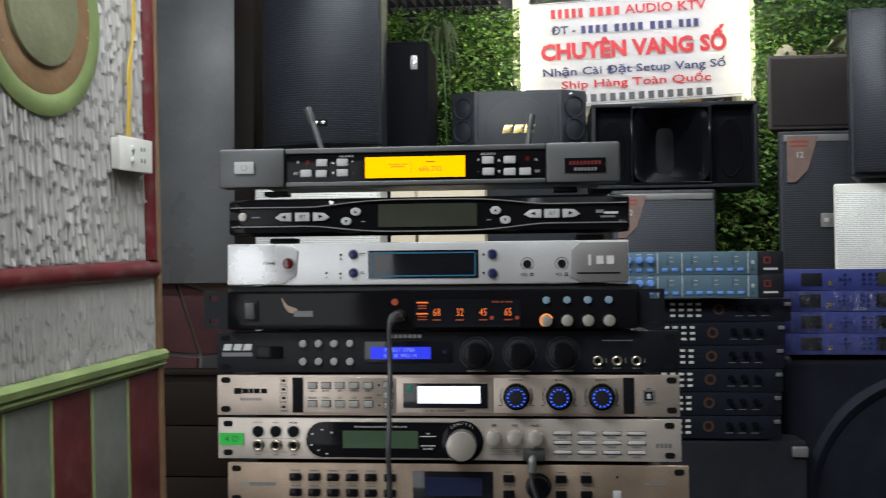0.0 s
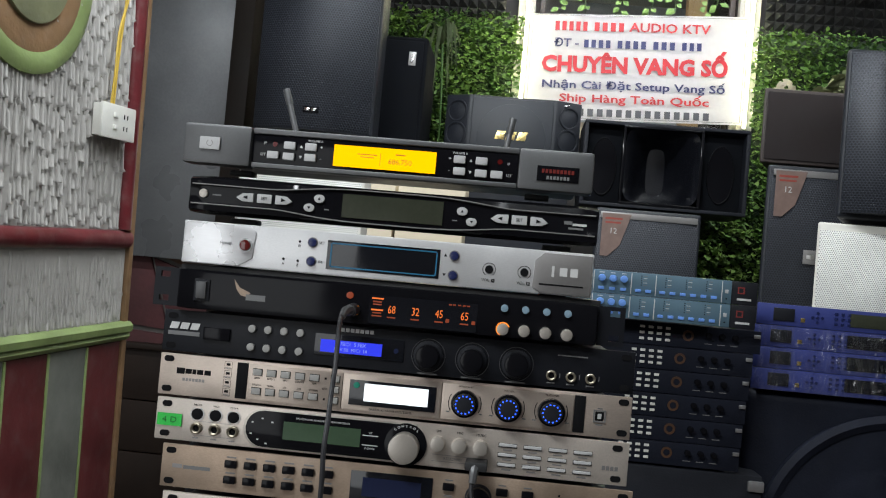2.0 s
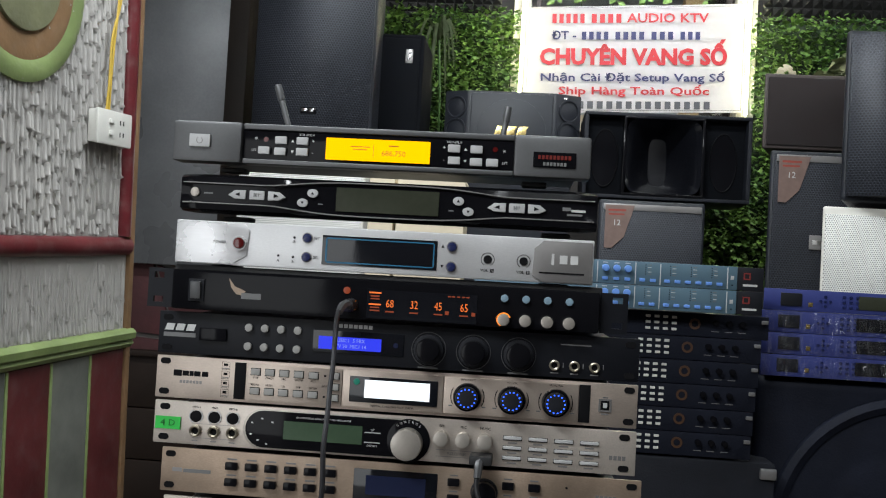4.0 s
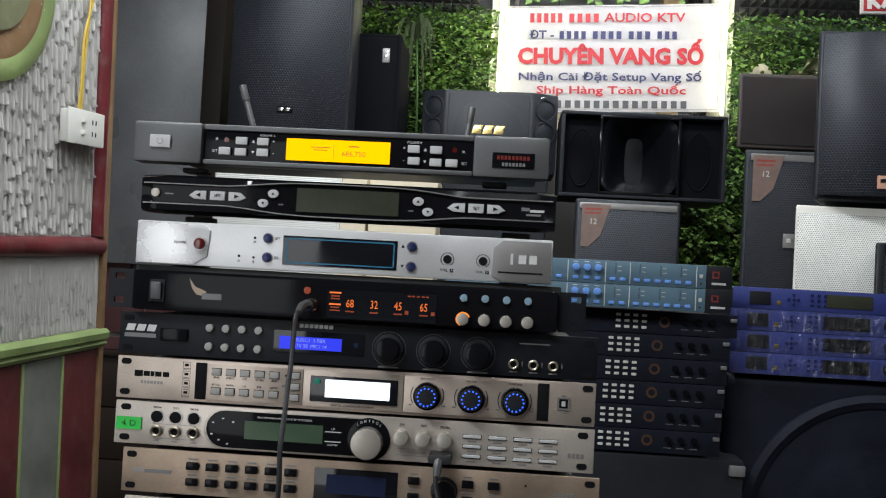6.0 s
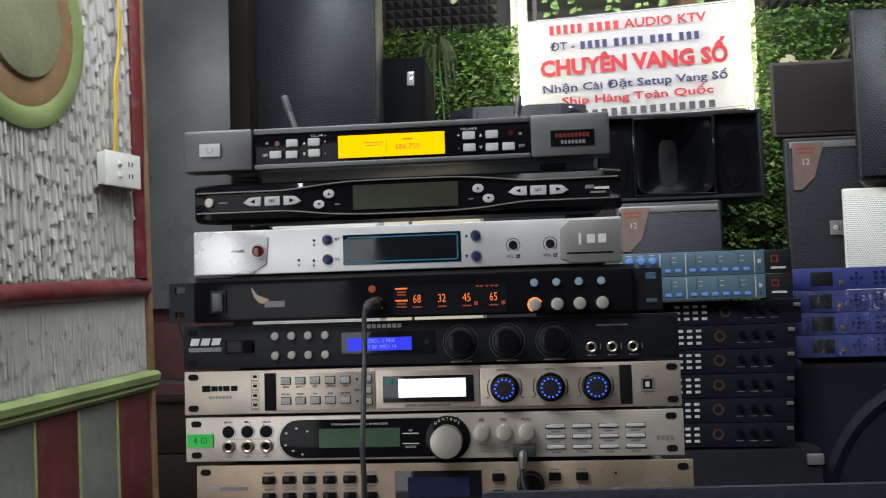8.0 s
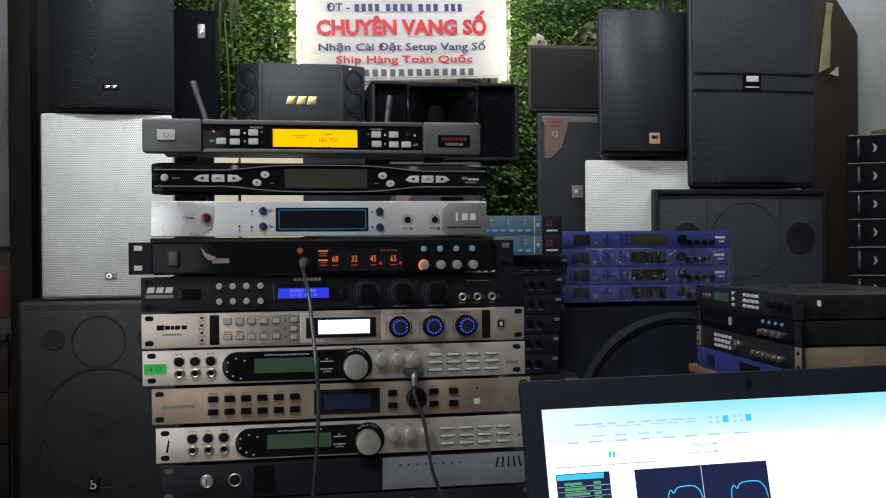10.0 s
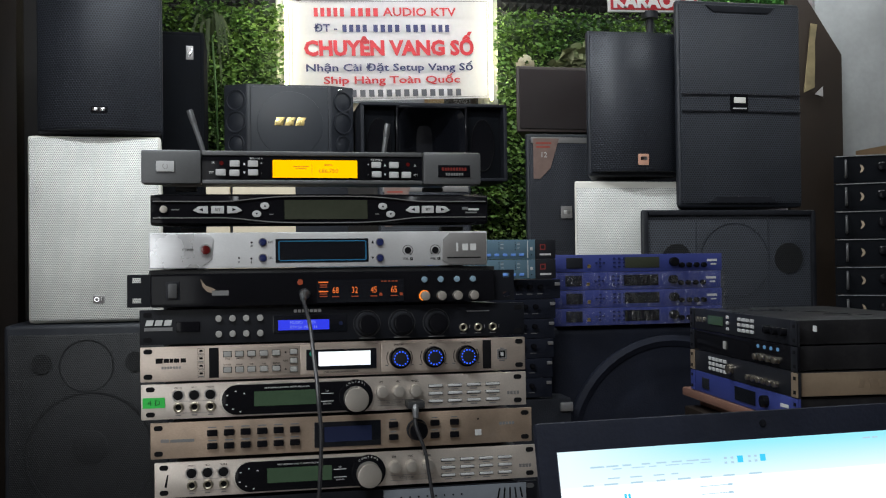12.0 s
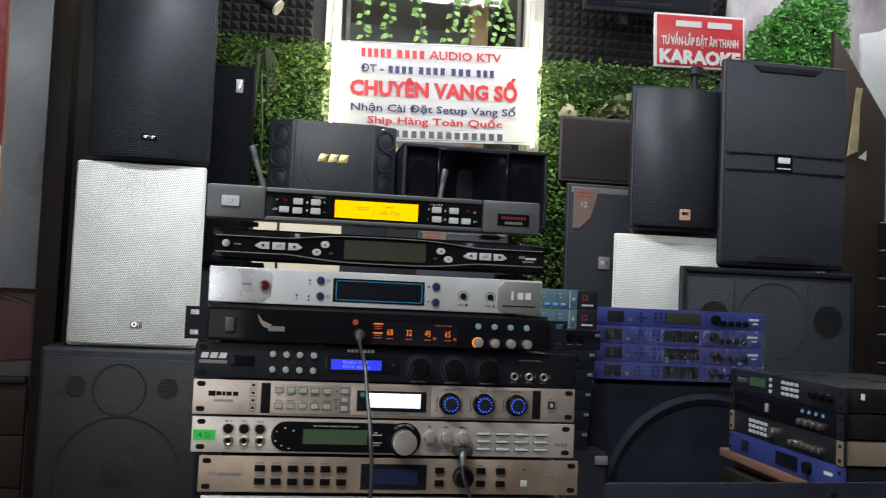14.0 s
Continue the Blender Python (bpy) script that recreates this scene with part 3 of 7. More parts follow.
DADO = pm("dark_brown_boards", (0.022, 0.013, 0.009), 0.55, 0, 0.3, 4, 40, 0.3, 0.001, (1, 12, 12), spec=0.25)
dd = thing("trim_dado", (-1.76, 2.50, 0), "dark brown boarded dado below the flagstones", "dado", kind="structure")
for i in range(4):
    piece("plank", box_mesh((1.50, 0.024, 0.184), 0.004, DADO), dd, (0, 0.01, 0.093 + 0.188 * i))
piece("cap", box_mesh((1.50, 0.05, 0.022), 0.004, DADO), dd, (0, 0.0, 0.762))

# ---- loudspeakers ----


def cabinet(name, x0, x1, z0, z1, y, depth, mat, label, bev=0.012, taper=0.0, inset=0.006, group=""):
    """An empty at the base of the front face, and a body whose front lies inset behind it."""
    root = thing(name, ((x0 + x1) / 2, y, z0), label, "loudspeaker", group)
    w, h = x1 - x0, z1 - z0
    bm = bmesh.new()
    vs = add_box(bm, (0, depth / 2 + inset, h / 2), (w, depth, h), bev, 3)
    if taper:
        for v in bm.verts:
            if v.co.y > depth * 0.4:
                v.co.x *= 1 - taper
    part("body", bm, mat, root)
    return root, w, h


def bowed_grille(w, h, bulge, mat, n=28, thick=0.006, edge=0.0):
    """A perforated front that curves towards the listener, closed at the sides, top and bottom."""
    bm = bmesh.new()
    cols = []
    for i in range(n + 1):
        u = 2 * i / n - 1
        y = -bulge * (1 - abs(u) ** 2.2) - 0.004
        r = []
        for z in (-h / 2, -h / 2 + 0.006, h / 2 - 0.006, h / 2):
            r.append(bm.verts.new((u * w / 2, y + (0.004 if abs(z) > h / 2 - 0.003 else 0), z)))
        r.append(bm.verts.new((u * w / 2, thick, h / 2)))
        r.append(bm.verts.new((u * w / 2, thick, -h / 2)))
        cols.append(r)
    for a, b in zip(cols, cols[1:]):
        for j in range(6):
            bm.faces.new((a[j], b[j], b[(j + 1) % 6], a[(j + 1) % 6]))
    bm.faces.new(cols[0])
    bm.faces.new(cols[-1])
    bmesh.ops.recalc_face_normals(bm, faces=bm.faces)
    return finish(bm, "grille", mat)


# tall bowed black speaker standing on the white one
r, w, h = cabinet("loudspeaker", -0.777, -0.385, 1.525, 2.27, 2.085, 0.36, CABINET, "tall black loudspeaker with a bowed perforated grille on a white cabinet", 0.016, 0.15)
piece("grille", bowed_grille(w - 0.014, h - 0.022, 0.055, GRILLE_BLACK), r, (0, 0.004, h / 2))
bg = piece("badge", box_mesh((0.050, 0.006, 0.020), 0.002, BLACK_GLOSS), r, (0.006, -0.055, 0.073), "small chrome maker's badge")
piece("badge_mark", box_mesh((0.018, 0.003, 0.010), 0.001, CHROME), bg, (-0.012, -0.003, 0.001))
piece("badge_mark", box_mesh((0.016, 0.003, 0.010), 0.001, CHROME), bg, (0.010, -0.003, 0.001))

# white cabinet
r, w, h = cabinet("loudspeaker", -0.806, -0.392, 0.915, 1.521, 2.085, 0.38, WHITE_BOX, "white loudspeaker with a white perforated steel grille", 0.014, 0.12)
piece("grille", bowed_grille(w - 0.016, h - 0.018, 0.012, GRILLE_WHITE), r, (0, 0.004, h / 2))
bg = piece("badge", box_mesh((0.036, 0.005, 0.026), 0.002, GREY_LEGEND), r, (0.012, -0.012, 0.075), "small grey maker's badge")
piece("badge_mark", ring_mesh(0.008, 0.005, 0.002, CHROME, 20), bg, (-0.006, -0.0035, 0))
piece("badge_mark", box_mesh((0.006, 0.002, 0.014), 0.0008, CHROME), bg, (0.009, -0.0035, 0))

# large black floor speaker under it
r, w, h = cabinet("loudspeaker", -0.872, -0.372, 0.0, 0.912, 2.05, 0.42, CABINET, "large black three-way floor loudspeaker with a dusty grille", 0.014)
piece("grille", bowed_grille(w - 0.03, h - 0.05, 0.004, GRILLE_FINE), r, (0, 0.004, h / 2 - 0.006))
piece("woofer_ring", ring_mesh(0.200, 0.190, 0.001, GRILLE_FINE, 48, bulge=0.0008), r, (0.010, -0.0045, 0.50), "woofer rim showing under the grille")
piece("dust_cap", disc_mesh(0.055, 0.002, GRILLE_FINE, 32, 0.001), r, (0.008, -0.005, 0.52), "pale dust cap showing through the grille")
piece("midrange_ring", ring_mesh(0.085, 0.079, 0.001, GRILLE_FINE, 40, bulge=0.0008), r, (0.0, -0.0045, 0.78))
piece("tweeter", disc_mesh(0.032, 0.003, GRILLE_DARK, 24), r, (-0.135, -0.006, 0.79))
piece("tweeter", disc_mesh(0.032, 0.003, GRILLE_DARK, 24), r, (0.150, -0.006, 0.79))
bg = piece("badge", box_mesh((0.036, 0.006, 0.046), 0.002, BLACK_GLOSS), r, (-0.018, -0.008, 0.32), "black and silver maker's badge", rot=(0, 12, 0))
piece("badge_mark", ring_mesh(0.010, 0.006, 0.002, CHROME, 20), bg, (-0.002, -0.004, -0.004))
piece("badge_mark", box_mesh((0.004, 0.002, 0.030), 0.0008, CHROME), bg, (-0.010, -0.004, 0.0))

# slim black speaker in the shade behind them, on a black case
r, w, h = cabinet("loudspeaker", -0.60, -0.264, 1.20, 1.945, 2.40, 0.34, DULL_BLACK, "black loudspeaker in the shade with an upright badge", 0.010)
piece("grille", bowed_grille(w - 0.03, h - 0.03, 0.006, DULL_BLACK), r, (0, 0.004, h / 2))
bg = piece("badge", box_mesh((0.026, 0.005, 0.050), 0.002, GREY_LEGEND), r, (0.118, -0.006, 0.665), "upright grey badge")
piece("badge_mark", box_mesh((0.008, 0.002, 0.030), 0.001, CHROME), bg, (0.002, -0.003, 0.0), rot=(0, 20, 0))
CASE = thing("flight_case", (-0.43, 2.42, 0), "plain black case carrying the shaded loudspeaker", "case")
piece("body", box_mesh((0.40, 0.34, 1.198), 0.008, BLACK_MATT), CASE, (0, 0.18, 0.599))

# karaoke speaker: flat middle panel, two wings with small drivers
r = thing("loudspeaker", (0.052, 2.60, 1.500), "black karaoke loudspeaker with four small side drivers and a gold badge", "loudspeaker")
bm = bmesh.new()
pts = [(-0.252, 0.045), (-0.165, 0.0), (0.160, 0.0), (0.252, 0.045), (0.252, 0.27), (-0.252, 0.27)]
lo = [bm.verts.new((x, y, 0)) for x, y in pts]
hi = [bm.verts.new((x, y, 0.296)) for x, y in pts]
bm.faces.new(lo[::-1])
bm.faces.new(hi)
for i in range(6):
    bm.faces.new((lo[i], lo[(i + 1) % 6], hi[(i + 1) % 6], hi[i]))
bmesh.ops.recalc_face_normals(bm, faces=bm.faces)
bmesh.ops.bevel(bm, geom=bm.edges[:], offset=0.006, segments=2, profile=0.6, affect="EDGES")
part("body", bm, CABINET, r)
piece("front_panel", box_mesh((0.300, 0.010, 0.278), 0.004, pm("slate_speaker_front", (0.021, 0.0245, 0.031), 0.45, 0, 0.2, 6, 300, 0.3, spec=0.35)), r, (-0.002, -0.003, 0.148), "slate grey front panel")
piece("woofer_dish", disc_mesh(0.128, 0.003, bpy.data.materials["slate_speaker_front"], 48, 0.0025), r, (0, -0.0085, 0.140))
for sx, ang in ((-1, 27), (1, -27)):
    for zz, rad in ((0.235, 0.042), (0.150, 0.044), (0.065, 0.036)):
        dr = piece("driver", ring_mesh(rad, rad * 0.84, 0.004, CABINET, 28, bulge=0.001), r, (sx * 0.209, 0.020, zz), "small side driver", rot=(0, 0, ang * -1 if sx < 0 else -ang))
        piece("cone", disc_mesh(rad * 0.86, 0.006, CABINET, 24, 0.0, rad * 0.4), dr, (0, 0.001, 0))
for x in (-0.040, 0.0, 0.040):
    piece("badge", prism_mesh([(x - 0.022, -0.016), (x + 0.012, -0.016), (x + 0.016, -0.003), (x + 0.014, 0.001), (x + 0.022, 0.016), (x - 0.012, 0.016)], 0.004, GOLD, 0.001), r, (0, -0.008, 0.150), "slanted gold maker's badge")
piece("corner_mark", box_mesh((0.016, 0.003, 0.008), 0.001, CHROME), r, (0.195, 0.014, 0.280))
bx = thing("flight_case", (0.05, 2.62, 0), "black case supporting the karaoke loudspeaker", "case")
piece("body", box_mesh((0.46, 0.34, 1.498), 0.01, BLACK_MATT), bx, (0, 0.19, 0.749))

# wide box with a horn mouth and two round drivers
r = thing("loudspeaker", (0.603, 2.48, 1.412), "wide black open-fronted loudspeaker with a glossy flared horn", "loudspeaker")
bm = bmesh.new()
for c, s in (((0, 0.14, 0.006), (0.580, 0.28, 0.012)), ((0, 0.14, 0.297), (0.580, 0.28, 0.012)), ((-0.283, 0.14, 0.1515), (0.014, 0.28, 0.279)), ((0.283, 0.14, 0.1515), (0.014, 0.28, 0.279)), ((0, 0.272, 0.1515), (0.552, 0.012, 0.279))):
    add_box(bm, c, s, 0.003)
part("body", bm, BLACK_MATT, r)
for x0, x1 in ((-0.275, -0.150), (0.126, 0.275)):
    piece("baffle", box_mesh((x1 - x0, 0.010, 0.277), 0.001, DULL_BLACK), r, ((x0 + x1) / 2, 0.055, 0.1515), "black side baffle")
bm = bmesh.new()
rows = []
for k in range(11):
    t = k / 10
    hw, hh = 0.131 - 0.098 * t ** 0.75, 0.131 - 0.045 * t ** 1.3
    row = []
    for i in range(32):
        a = 2 * math.pi * i / 32
        c, q = math.cos(a), math.sin(a)
        e = 0.28 + 0.25 * t
        row.append(bm.verts.new((-0.012 + hw * math.copysign(abs(c) ** e, c), -0.004 + 0.17 * t, 0.1515 + hh * math.copysign(abs(q) ** e, q))))
    rows.append(row)
for a, b in zip(rows, rows[1:]):
    for i in range(32):
        bm.faces.new((a[i], b[i], b[(i + 1) % 32], a[(i + 1) % 32]))
bm.faces.new(rows[-1])
bmesh.ops.recalc_face_normals(bm, faces=bm.faces)
bmesh.ops.reverse_faces(bm, faces=bm.faces)
part("horn", bm, pm("glossy_horn_plastic", (0.006, 0.0065, 0.009), 0.16, 0, 0.2, 8, 200, 0.05, spec=0.6), r, "glossy black flared horn mouth")
bm = bmesh.new()
for c, d in (((-0.012, 0, 0.0165), (0.280, 0.010, 0.008)), ((-0.012, 0, 0.2865), (0.280, 0.010, 0.008)), ((-0.148, 0, 0.1515), (0.010, 0.010, 0.262)), ((0.124, 0, 0.1515), (0.010, 0.010, 0.262))):
    add_box(bm, (c[0], 0.0, c[2]), d, 0.003)
part("horn_lip", bm, BLACK_GLOSS, r, "thin glossy frame round the horn")
for x in (-0.213, 0.202):
    dr = piece("driver", ring_mesh(0.060, 0.057, 0.006, PRINT_DARK, 36, bulge=0.001), r, (x, 0.047, 0.145), "tall oval side port")
    dr.scale = (0.80, 1, 1.75)
    piece("port_hole", disc_mesh(0.057, 0.003, BLACK_GLOSS, 32), dr, (0, 0.002, 0))

# two alike black speakers with a slanted sticker, one under the horn box, one under the brown box
STICKER = pm("red_brown_sticker", (0.19, 0.125, 0.105), 0.5, 0, 0.2, 20, 100, 0.05)
STICKER_RED = pm("red_sticker_print", (0.3, 0.05, 0.035), 0.5, 0, 0.1, 20, 100, 0.0)


def sticker_speaker(x0, x1, z0, z1, y, label):
    r, w, h = cabinet("loudspeaker", x0, x1, z0, z1, y, 0.24, CABINET, label, 0.012, 0.4, group="black speakers with a corner sticker")
    piece("grille", bowed_grille(w - 0.02, h - 0.03, 0.006, GRILLE_BLACK), r, (0, 0.004, h / 2))
    piece("top_band", box_mesh((w - 0.03, 0.006, 0.022), 0.002, GREY_LEGEND), r, (0, -0.006, h - 0.026))
    st = piece("sticker", prism_mesh([(0.0, 0.0), (0.10, 0.0), (0.066, -0.11), (0.026, -0.150), (0.0, -0.150)], 0.001, STICKER), r, (-w / 2 + 0.022, -0.010, h - 0.020), "dull red corner sticker")
    piece("print_bar", box_mesh((0.060, 0.0006, 0.007), 0, STICKER_RED), st, (0.040, -0.0015, -0.018))
    piece("print_bar", box_mesh((0.054, 0.0006, 0.006), 0, STICKER_RED), st, (0.038, -0.0015, -0.032))
    piece("lettering", text_mesh("12", 0.020, PRINT_LIGHT, 0.0003), st, (0.040, -0.0015, -0.062))
    bg = piece("badge", box_mesh((0.044, 0.005, 0.046), 0.002, GREY_LEGEND), r, (-0.05, -0.012, h - 0.295), "square grey badge")
    piece("badge_mark", box_mesh((0.026, 0.002, 0.014), 0.001, CHROME), bg, (0, -0.003, 0))
    return r


sticker_speaker(0.375, 0.74, 0.78, 1.404, 2.45, "black loudspeaker with a dull red corner sticker below the horn box")
sticker_speaker(0.905, 1.30, 0.90, 1.572, 2.25, "black loudspeaker with a dull red corner sticker below the brown box")
for x, y, z, l in ((0.55, 2.48, 0.776, "black case under the stickered loudspeaker"), (1.10, 2.27, 0.896, "black case under the other stickered loudspeaker")):
    c = thing("flight_case", (x, y, 0), l, "case")
    piece("body", box_mesh((0.40, 0.32, z), 0.008, BLACK_MATT), c, (0, 0.16, z / 2))

# brown box
r, w, h = cabinet("loudspeaker", 0.896, 1.31, 1.590, 1.842, 2.34, 0.22, BROWN_FRAME, "small dark brown loudspeaker with a cloth front", 0.006, 0.4)
piece("grille_cloth", box_mesh((w - 0.022, 0.012, h - 0.024), 0.004, GRILLE_BROWN), r, (0, 0.004, h / 2), "dark brown cloth")

# bowed black speaker on the white one
r, w, h = cabinet("loudspeaker", 1.030, 1.375, 1.384, 1.885, 1.925, 0.22, CABINET, "black bowed loudspeaker with an orange badge on the white cabinet", 0.014, 0.5)
piece("grille", bowed_grille(w - 0.018, h - 0.03, 0.060, GRILLE_BLACK), r, (0, 0.004, h / 2))
bg = piece("badge", box_mesh((0.038, 0.006, 0.038), 0.002, pm("orange_badge", (0.62, 0.34, 0.24), 0.35, 0.2, 0.1)), r, (0.0, -0.060, 0.052), "square orange and white badge")
piece("badge_mark", box_mesh((0.024, 0.003, 0.012), 0.001, CHROME), bg, (0, -0.003, 0.004))
# white grille speaker
r, w, h = cabinet("loudspeaker", 0.985, 1.372, 0.80, 1.368, 1.935, 0.22, WHITE_BOX, "white loudspeaker with a flat perforated grille", 0.008, 0.48)
piece("grille", bowed_grille(w - 0.010, h - 0.026, 0.002, GRILLE_WHITE), r, (0, 0.004, h / 2 - 0.010))
c = thing("flight_case", (1.18, 1.96, 0), "black case under the white loudspeaker", "case")
piece("body", box_mesh((0.36, 0.32, 0.798), 0.008, BLACK_MATT), c, (0, 0.17, 0.399))

# big flat speaker with a band and a bright badge
r, w, h = cabinet("loudspeaker", 1.325, 1.792, 1.272, 1.985, 1.855, 0.26, CABINET, "large black loudspeaker with a crossing band and a bright badge", 0.016, 0.5)
piece("grille", bowed_grille(w - 0.022, h - 0.03, 0.005, GRILLE_COARSE), r, (0, 0.004, h / 2))
for zz in (0.330, 0.388):
    piece("band_line", box_mesh((w - 0.024, 0.005, 0.006), 0.002, BLACK), r, (0, -0.008, zz))
piece("top_bar", prism_mesh([(-0.13, 0.0), (0.13, 0.0), (0.10, -0.022), (-0.10, -0.022)], 0.006, BLACK, 0.002), r, (0, -0.004, h - 0.020))
piece("bottom_bar", prism_mesh([(-0.10, 0.022), (0.10, 0.022), (0.13, 0.0), (-0.13, 0.0)], 0.006, BLACK, 0.002), r, (0, -0.004, 0.016))
bg = piece("badge", box_mesh((0.064, 0.008, 0.060), 0.002, BLACK_GLOSS), r, (-0.012, -0.010, 0.360), "black badge with a bright mark")
piece("badge_mark", box_mesh((0.044, 0.004, 0.020), 0.006, SOCKET_WHITE), bg, (0, -0.005, 0.008))
piece("print_bar", box_mesh((0.050, 0.002, 0.004), 0.0, PRINT_LIGHT), bg, (0, -0.0045, -0.020))

# dual speaker box under it
r, w, h = cabinet("loudspeaker", 1.170, 1.798, 0.62, 1.262, 1.805, 0.28, CABINET, "wide black loudspeaker with three drivers behind a perforated front", 0.010, 0.4)
piece("grille", bowed_grille(w - 0.030, h - 0.035, 0.003, GRILLE_COARSE), r, (0, 0.006, h / 2))
for sx in (-1, 1):
    piece("frame_bar", box_mesh((0.016, 0.018, h - 0.006), 0.005, BLACK), r, (sx * (w / 2 - 0.008), -0.004, h / 2))
piece("frame_bar", box_mesh((w - 0.036, 0.018, 0.016), 0.005, BLACK), r, (0, -0.004, h - 0.011))
piece("driver_ring", ring_mesh(0.128, 0.123, 0.001, GRILLE_COARSE, 48, bulge=0.0006), r, (0.015, -0.0022, h - 0.170), "driver rim behind the mesh")
for x in (-0.195, 0.215):
    piece("driver_hole", disc_mesh(0.052, 0.003, GRILLE_DARK, 36), r, (x, -0.002, h - 0.165))
for x in (-0.125, 0.140):
    piece("grille_seam", box_mesh((0.004, 0.003, h - 0.05), 0.001, GRILLE_COARSE), r, (x, -0.002, h / 2))
c = thing("flight_case", (1.48, 1.83, 0), "black case under the wide loudspeaker", "case")
piece("body", box_mesh((0.56, 0.36, 0.618), 0.008, BLACK_MATT), c, (0, 0.19, 0.309))

# big subwoofer under the blue units
r, w, h = cabinet("subwoofer", 0.585, 1.19, 0.18, 0.940, 0.965, 0.48, SUB_PAINT, "large black subwoofer with a ringed round grille", 0.02)
piece("grille_rim", ring_mesh(0.262, 0.236, 0.016, SUB_PAINT, 64, bulge=0.006), r, (-0.010, -0.002, 0.475), "raised round rim")
piece("grille", disc_mesh(0.237, 0.012, SUB_PAINT, 64, 0.003), r, (-0.010, 0.000, 0.475))
c = thing("flight_case", (0.89, 1.0, 0), "low black platform under the subwoofer", "platform")
piece("body", box_mesh((0.60, 0.44, 0.178), 0.006, BLACK_MATT), c, (0, 0.22, 0.089))

# ---- sound processors and receivers ----


class Unit:
    """A front panel in the plane y of the world, with a chassis behind it. Pieces are put on it by the world's x and z."""

    def __init__(self, name, x0, x1, z0, z1, label, category, y=0.0, mat=None, depth=0.20, thick=0.004, bev=0.0012, body=None, group="", cut=(0.002, 0.002)):
        self.x, self.z = (x0 + x1) / 2, z0
        self.root = thing(name, (self.x, y, z0), label, category, group)
        w, h = x1 - x0, z1 - z0
        if mat:
            piece("front_panel", box_mesh((w, thick, h), bev, mat), self.root, (0, thick / 2, h / 2))
        bw = body if body else w - 0.05
        piece("chassis", box_mesh((bw, depth, h - cut[0] - cut[1]), 0.0015, CHASSIS), self.root, (0, thick + depth / 2 + 0.0002, (h + cut[0] - cut[1]) / 2))

    def at(self, x, z, y=0.0):
        return (x - self.x, y, z - self.z)

    def box(self, name, x, z, w, h, d, mat, y=0.0, bev=0.0006, label="", parent=None, rot=None):
        return piece(name, box_mesh((w, d, h), bev, mat), self.root, self.at(x, z, y - d / 2), label, rot)

    def span(self, name, x0, x1, z0, z1, d, mat, y=0.0, bev=0.0006, label=""):
        return self.box(name, (x0 + x1) / 2, (z0 + z1) / 2, x1 - x0, z1 - z0, d, mat, y, bev, label)

    def disc(self, name, x, z, r, d, mat, y=0.0, seg=24, bev=0.0006, label="", r2=None):
        return piece(name, disc_mesh(r, d, mat, seg, bev, r2), self.root, self.at(x, z, y - d / 2), label)

    def ring(self, name, x, z, ro, ri, d, mat, y=0.0, seg=28, a0=0.0, a1=360.0, label="", bulge=0.0):
        return piece(name, ring_mesh(ro, ri, d, mat, seg, a0, a1, bulge), self.root, self.at(x, z, y - d / 2), label)

    def text(self, t, x, z, h, mat=None, y=0.0, fat=0.0, wide=1.0):
        return piece("lettering", text_mesh(t, h, mat or PRINT_DARK, 0.0001, fat, wide), self.root, self.at(x, z, y - 0.0004))

    def bar(self, x, z, w, h, mat, y=0.0):
        return piece("print_bar", box_mesh((w, 0.0004, h), 0, mat), self.root, self.at(x, z, y - 0.0002))

    def plate(self, name, pts, d, mat, y=0.0, bev=0.0004, label=""):
        return piece(name, prism_mesh([(a - self.x, b - self.z) for a, b in pts], d, mat, bev), self.root, (0, y, 0), label)

    def slots(self, x0, x1, z0, z1, mat=PRINT_DARK):
        for x in (x0, x1):
            for z in (z0, z1):
                outline = [(sx * 0.0022 + 0.0031 * math.cos(radians(a)), 0.0031 * math.sin(radians(a))) for sx, a in ((1, -75), (1, -38), (1, 0), (1, 38), (1, 75), (-1, 105), (-1, 142), (-1, 180), (-1, 218), (-1, 255))]
                piece("rack_hole", prism_mesh(outline, 0.0006, mat), self.root, self.at(x, z))

    def jack(self, x, z, r=0.0058, metal=BRASS):
        self.ring("jack_ring", x, z, r, r * 0.58, 0.003, metal, bulge=0.0006)
        self.disc("jack_hole", x, z, r * 0.6, 0.0006, PRINT_DARK)


def rounded(x0, x1, z0, z1, left=True, right=False, n=10):
    """An outline with half-round ends."""
    r, zc = (z1 - z0) / 2, (z0 + z1) / 2
    p = []
    if left:
        p += [(x0 + r - r * math.sin(math.pi * i / n), zc + r * math.cos(math.pi * i / n)) for i in range(n + 1)]
    else:
        p += [(x0, z1), (x0, z0)]
    if right:
        p += [(x1 - r + r * math.sin(math.pi * i / n), zc - r * math.cos(math.pi * i / n)) for i in range(n + 1)]
    else:
        p += [(x1, z0), (x1, z1)]
    return p


